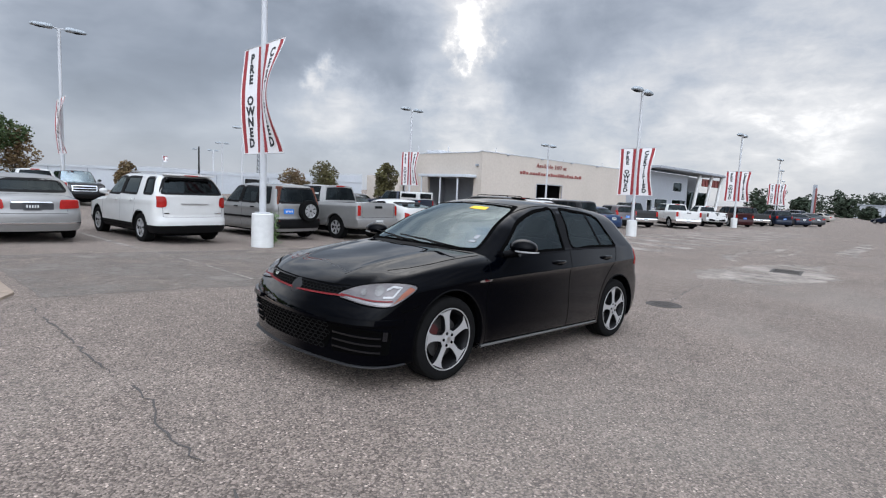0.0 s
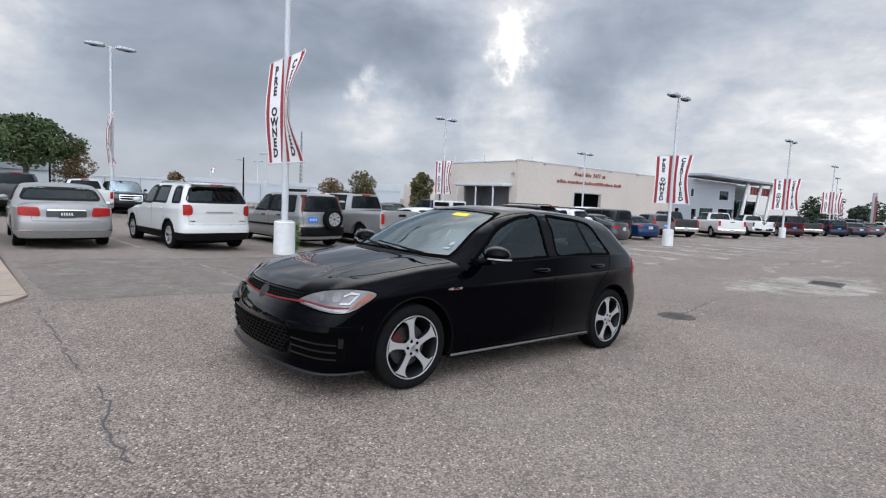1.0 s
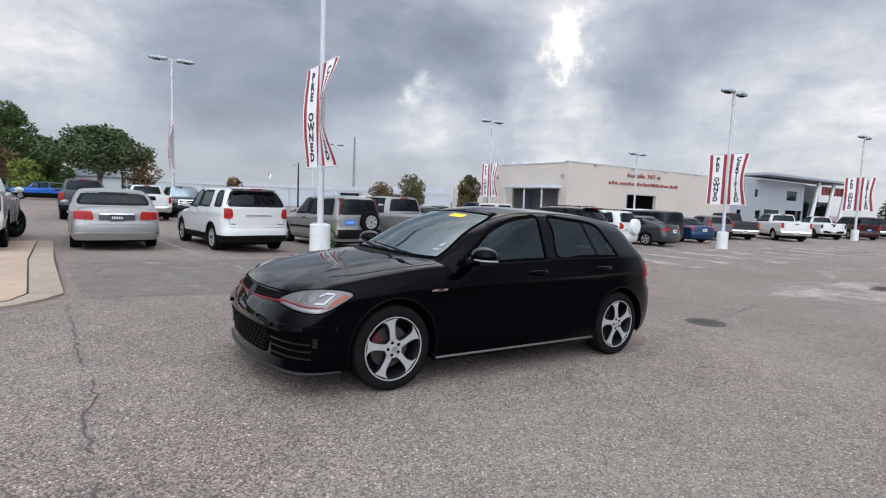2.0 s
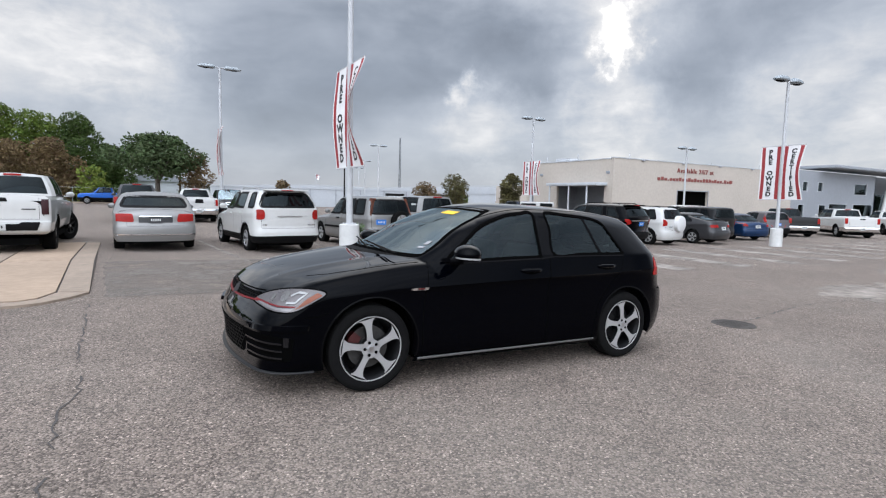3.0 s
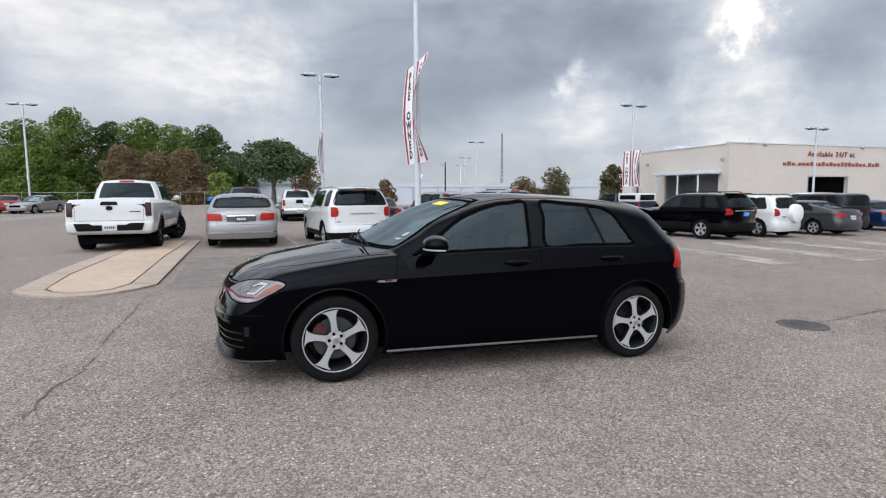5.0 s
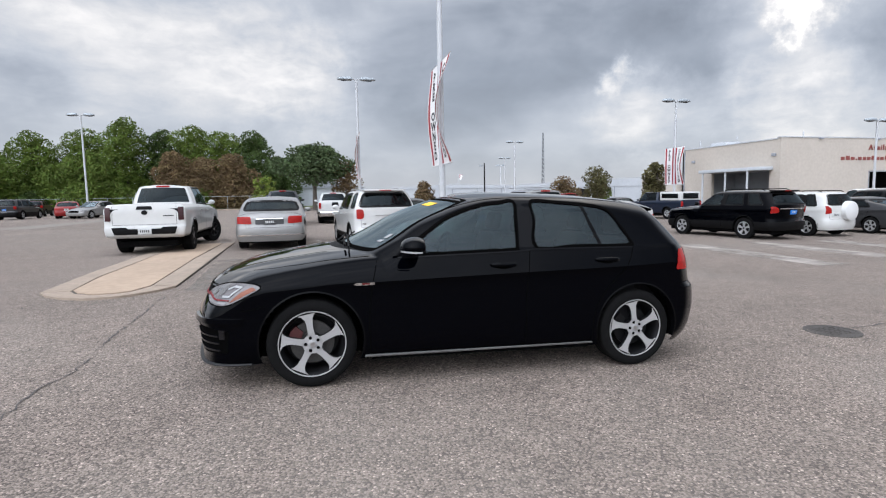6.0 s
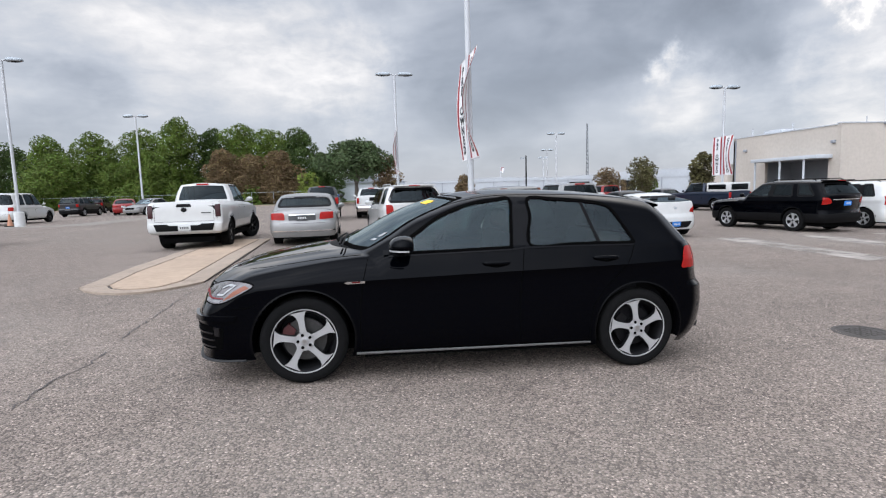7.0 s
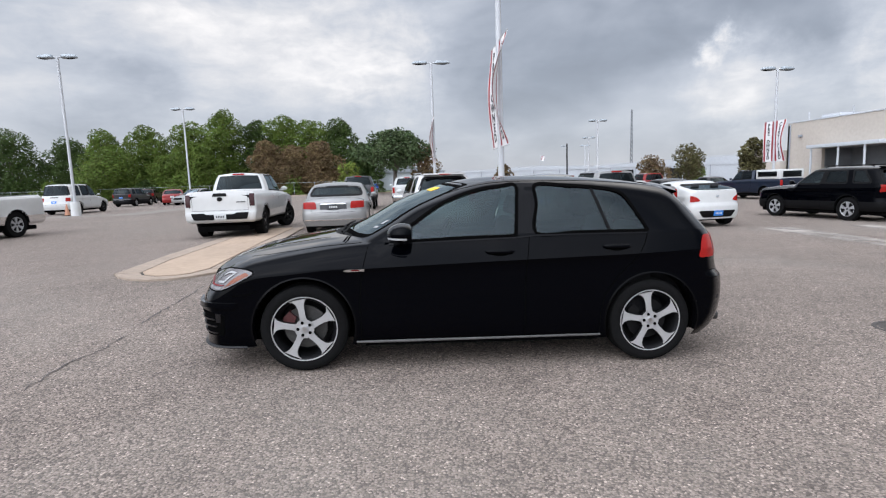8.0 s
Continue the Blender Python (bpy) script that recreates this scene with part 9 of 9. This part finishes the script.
GREEN, DARK = "tall leafy green tree at the edge of the lot", "dense dark green tree at the edge of the lot"
for i, (x, y, h, w, mt, lb) in enumerate([
    (-70, 92, 12.0, 6.5, "leaf_dark", DARK), (-60, 88, 11.6, 6.0, "leaf_dark", DARK), (-52, 90, 10.0, 5.5, "leaf_dark", DARK), (-45, 87, 11.0, 5.2, "leaf_green", GREEN),
    (-38, 86, 11.6, 4.6, "leaf_green", GREEN), (-41, 80, 7.6, 5.0, "leaf_green", "broad bright green tree before the taller ones"), (-32, 87, 12.0, 4.8, "leaf_green", GREEN), (-26, 85, 14.0, 4.8, "leaf_green", GREEN), (-21.5, 88, 12.6, 4.6, "leaf_dark", DARK),
    (-17, 86, 12.8, 4.6, "leaf_green", GREEN), (-12.5, 88, 12.3, 4.6, "leaf_green", GREEN), (-8.0, 87, 12.0, 4.2, "leaf_dark", DARK), (-4.6, 92, 8.5, 3.6, "leaf_dark", DARK),
    (-29, 80, 8.0, 4.2, "leaf_green", GREEN), (-34, 82, 6.5, 3.6, "leaf_green", GREEN), (-78, 90, 11.0, 6.0, "leaf_dark", DARK)]):
    tree(x, y, 11 + i, h, w * 1.2, mt, lb, leaf=0.17, count=22000, bare=0.06, nb=20)
for i, (x, y, h, w) in enumerate([(-18.5, 80, 8.2, 4.2), (-14.5, 80.5, 7.4, 4.0), (-10.5, 80, 8.0, 4.2)]):
    tree(x, y, 41 + i, h, w, "leaf_brown", "bare-looking brown-leaved tree before the green ones", leaf=0.16, count=15000, bare=0.08, nb=22)
tree(-6.0, 77, 51, 4.6, 2.6, "leaf_fresh", "fresh yellow-green bush below the trees", leaf=0.2, count=1800, bare=0.02)
for i, (x, w) in enumerate([(-66, 3.0), (-58, 2.6), (-49, 2.8), (-36, 2.4), (-24, 2.6), (-20, 2.2), (-14.5, 2.2), (-2.5, 1.8)]):
    tree(x, 78.5, 61 + i, 3.0, w, "leaf_dark" if i % 2 else "leaf_green", "low green bush behind the fence", category="bush", leaf=0.22, count=1100, bare=0.02, nb=8, thick=0.08)
tree(0.8, 62.0, 71, 7.7, 5.7, "leaf_oak", "spreading live oak with an open dark trunk", leaf=0.20, count=9000, bare=0.54, flat=0.5, nb=24, thick=0.34)
tree(4.4, 60.5, 72, 5.9, 2.4, "leaf_brown", "small brown-leaved tree beside the oak", leaf=0.15, count=2200, bare=0.3, nb=12, thick=0.12)
for i, (x, y, h, w, mt) in enumerate([(36.2, 58.5, 5.4, 2.6, "leaf_olive"), (31.4, 58.0, 4.0, 2.5, "leaf_brown"), (30.1, 38.1, 4.6, 1.7, "leaf_olive"), (15.0, 66.0, 3.9, 1.8, "leaf_brown"), (39.0, 62.0, 4.0, 1.6, "leaf_green")]):
    tree(x, y, 81 + i, h, w, mt, "small round street tree near the buildings", GZ, leaf=0.15, count=2600, bare=0.28, thick=0.10)
for i, (x, y, h, w) in enumerate([(150, 36, 7, 5), (162, 30, 8, 6), (175, 22, 9, 7), (150, 14, 5, 4), (190, 12, 10, 7), (205, 4, 10, 8), (220, -6, 10, 8), (185, 34, 9, 7), (240, -18, 11, 9), (230, 20, 12, 9), (260, 4, 12, 9)]):
    tree(x, y, 101 + i, h * 0.55, w * 0.6, "leaf_far", "far dark tree on the horizon", GZ, leaf=0.5, count=900, bare=0.1)
rnd = random.Random(77)
for i in range(18):
    tree(250 + rnd.uniform(-12, 30), -62 + i * 7.2 + rnd.uniform(-2, 2), 140 + i, rnd.uniform(6.5, 10.5), rnd.uniform(5.0, 7.5), "leaf_far", "far dark tree on the horizon", GZ, leaf=0.6, count=700, bare=0.04)
for x, y, w, h in ((196, 21, 9, 3.6),):
    b_ = thing("far_building", pose(x, y, GZ), "low pale building on the horizon", "building")
    part("building_wall", boxes(((0, -w / 2, 0), (10, w / 2, h))), "pale_wall", b_)
    part("building_roof", boxes(((-0.3, -w / 2 - 0.3, h), (10.3, w / 2 + 0.3, h + 0.4))), "grey_wall", b_)
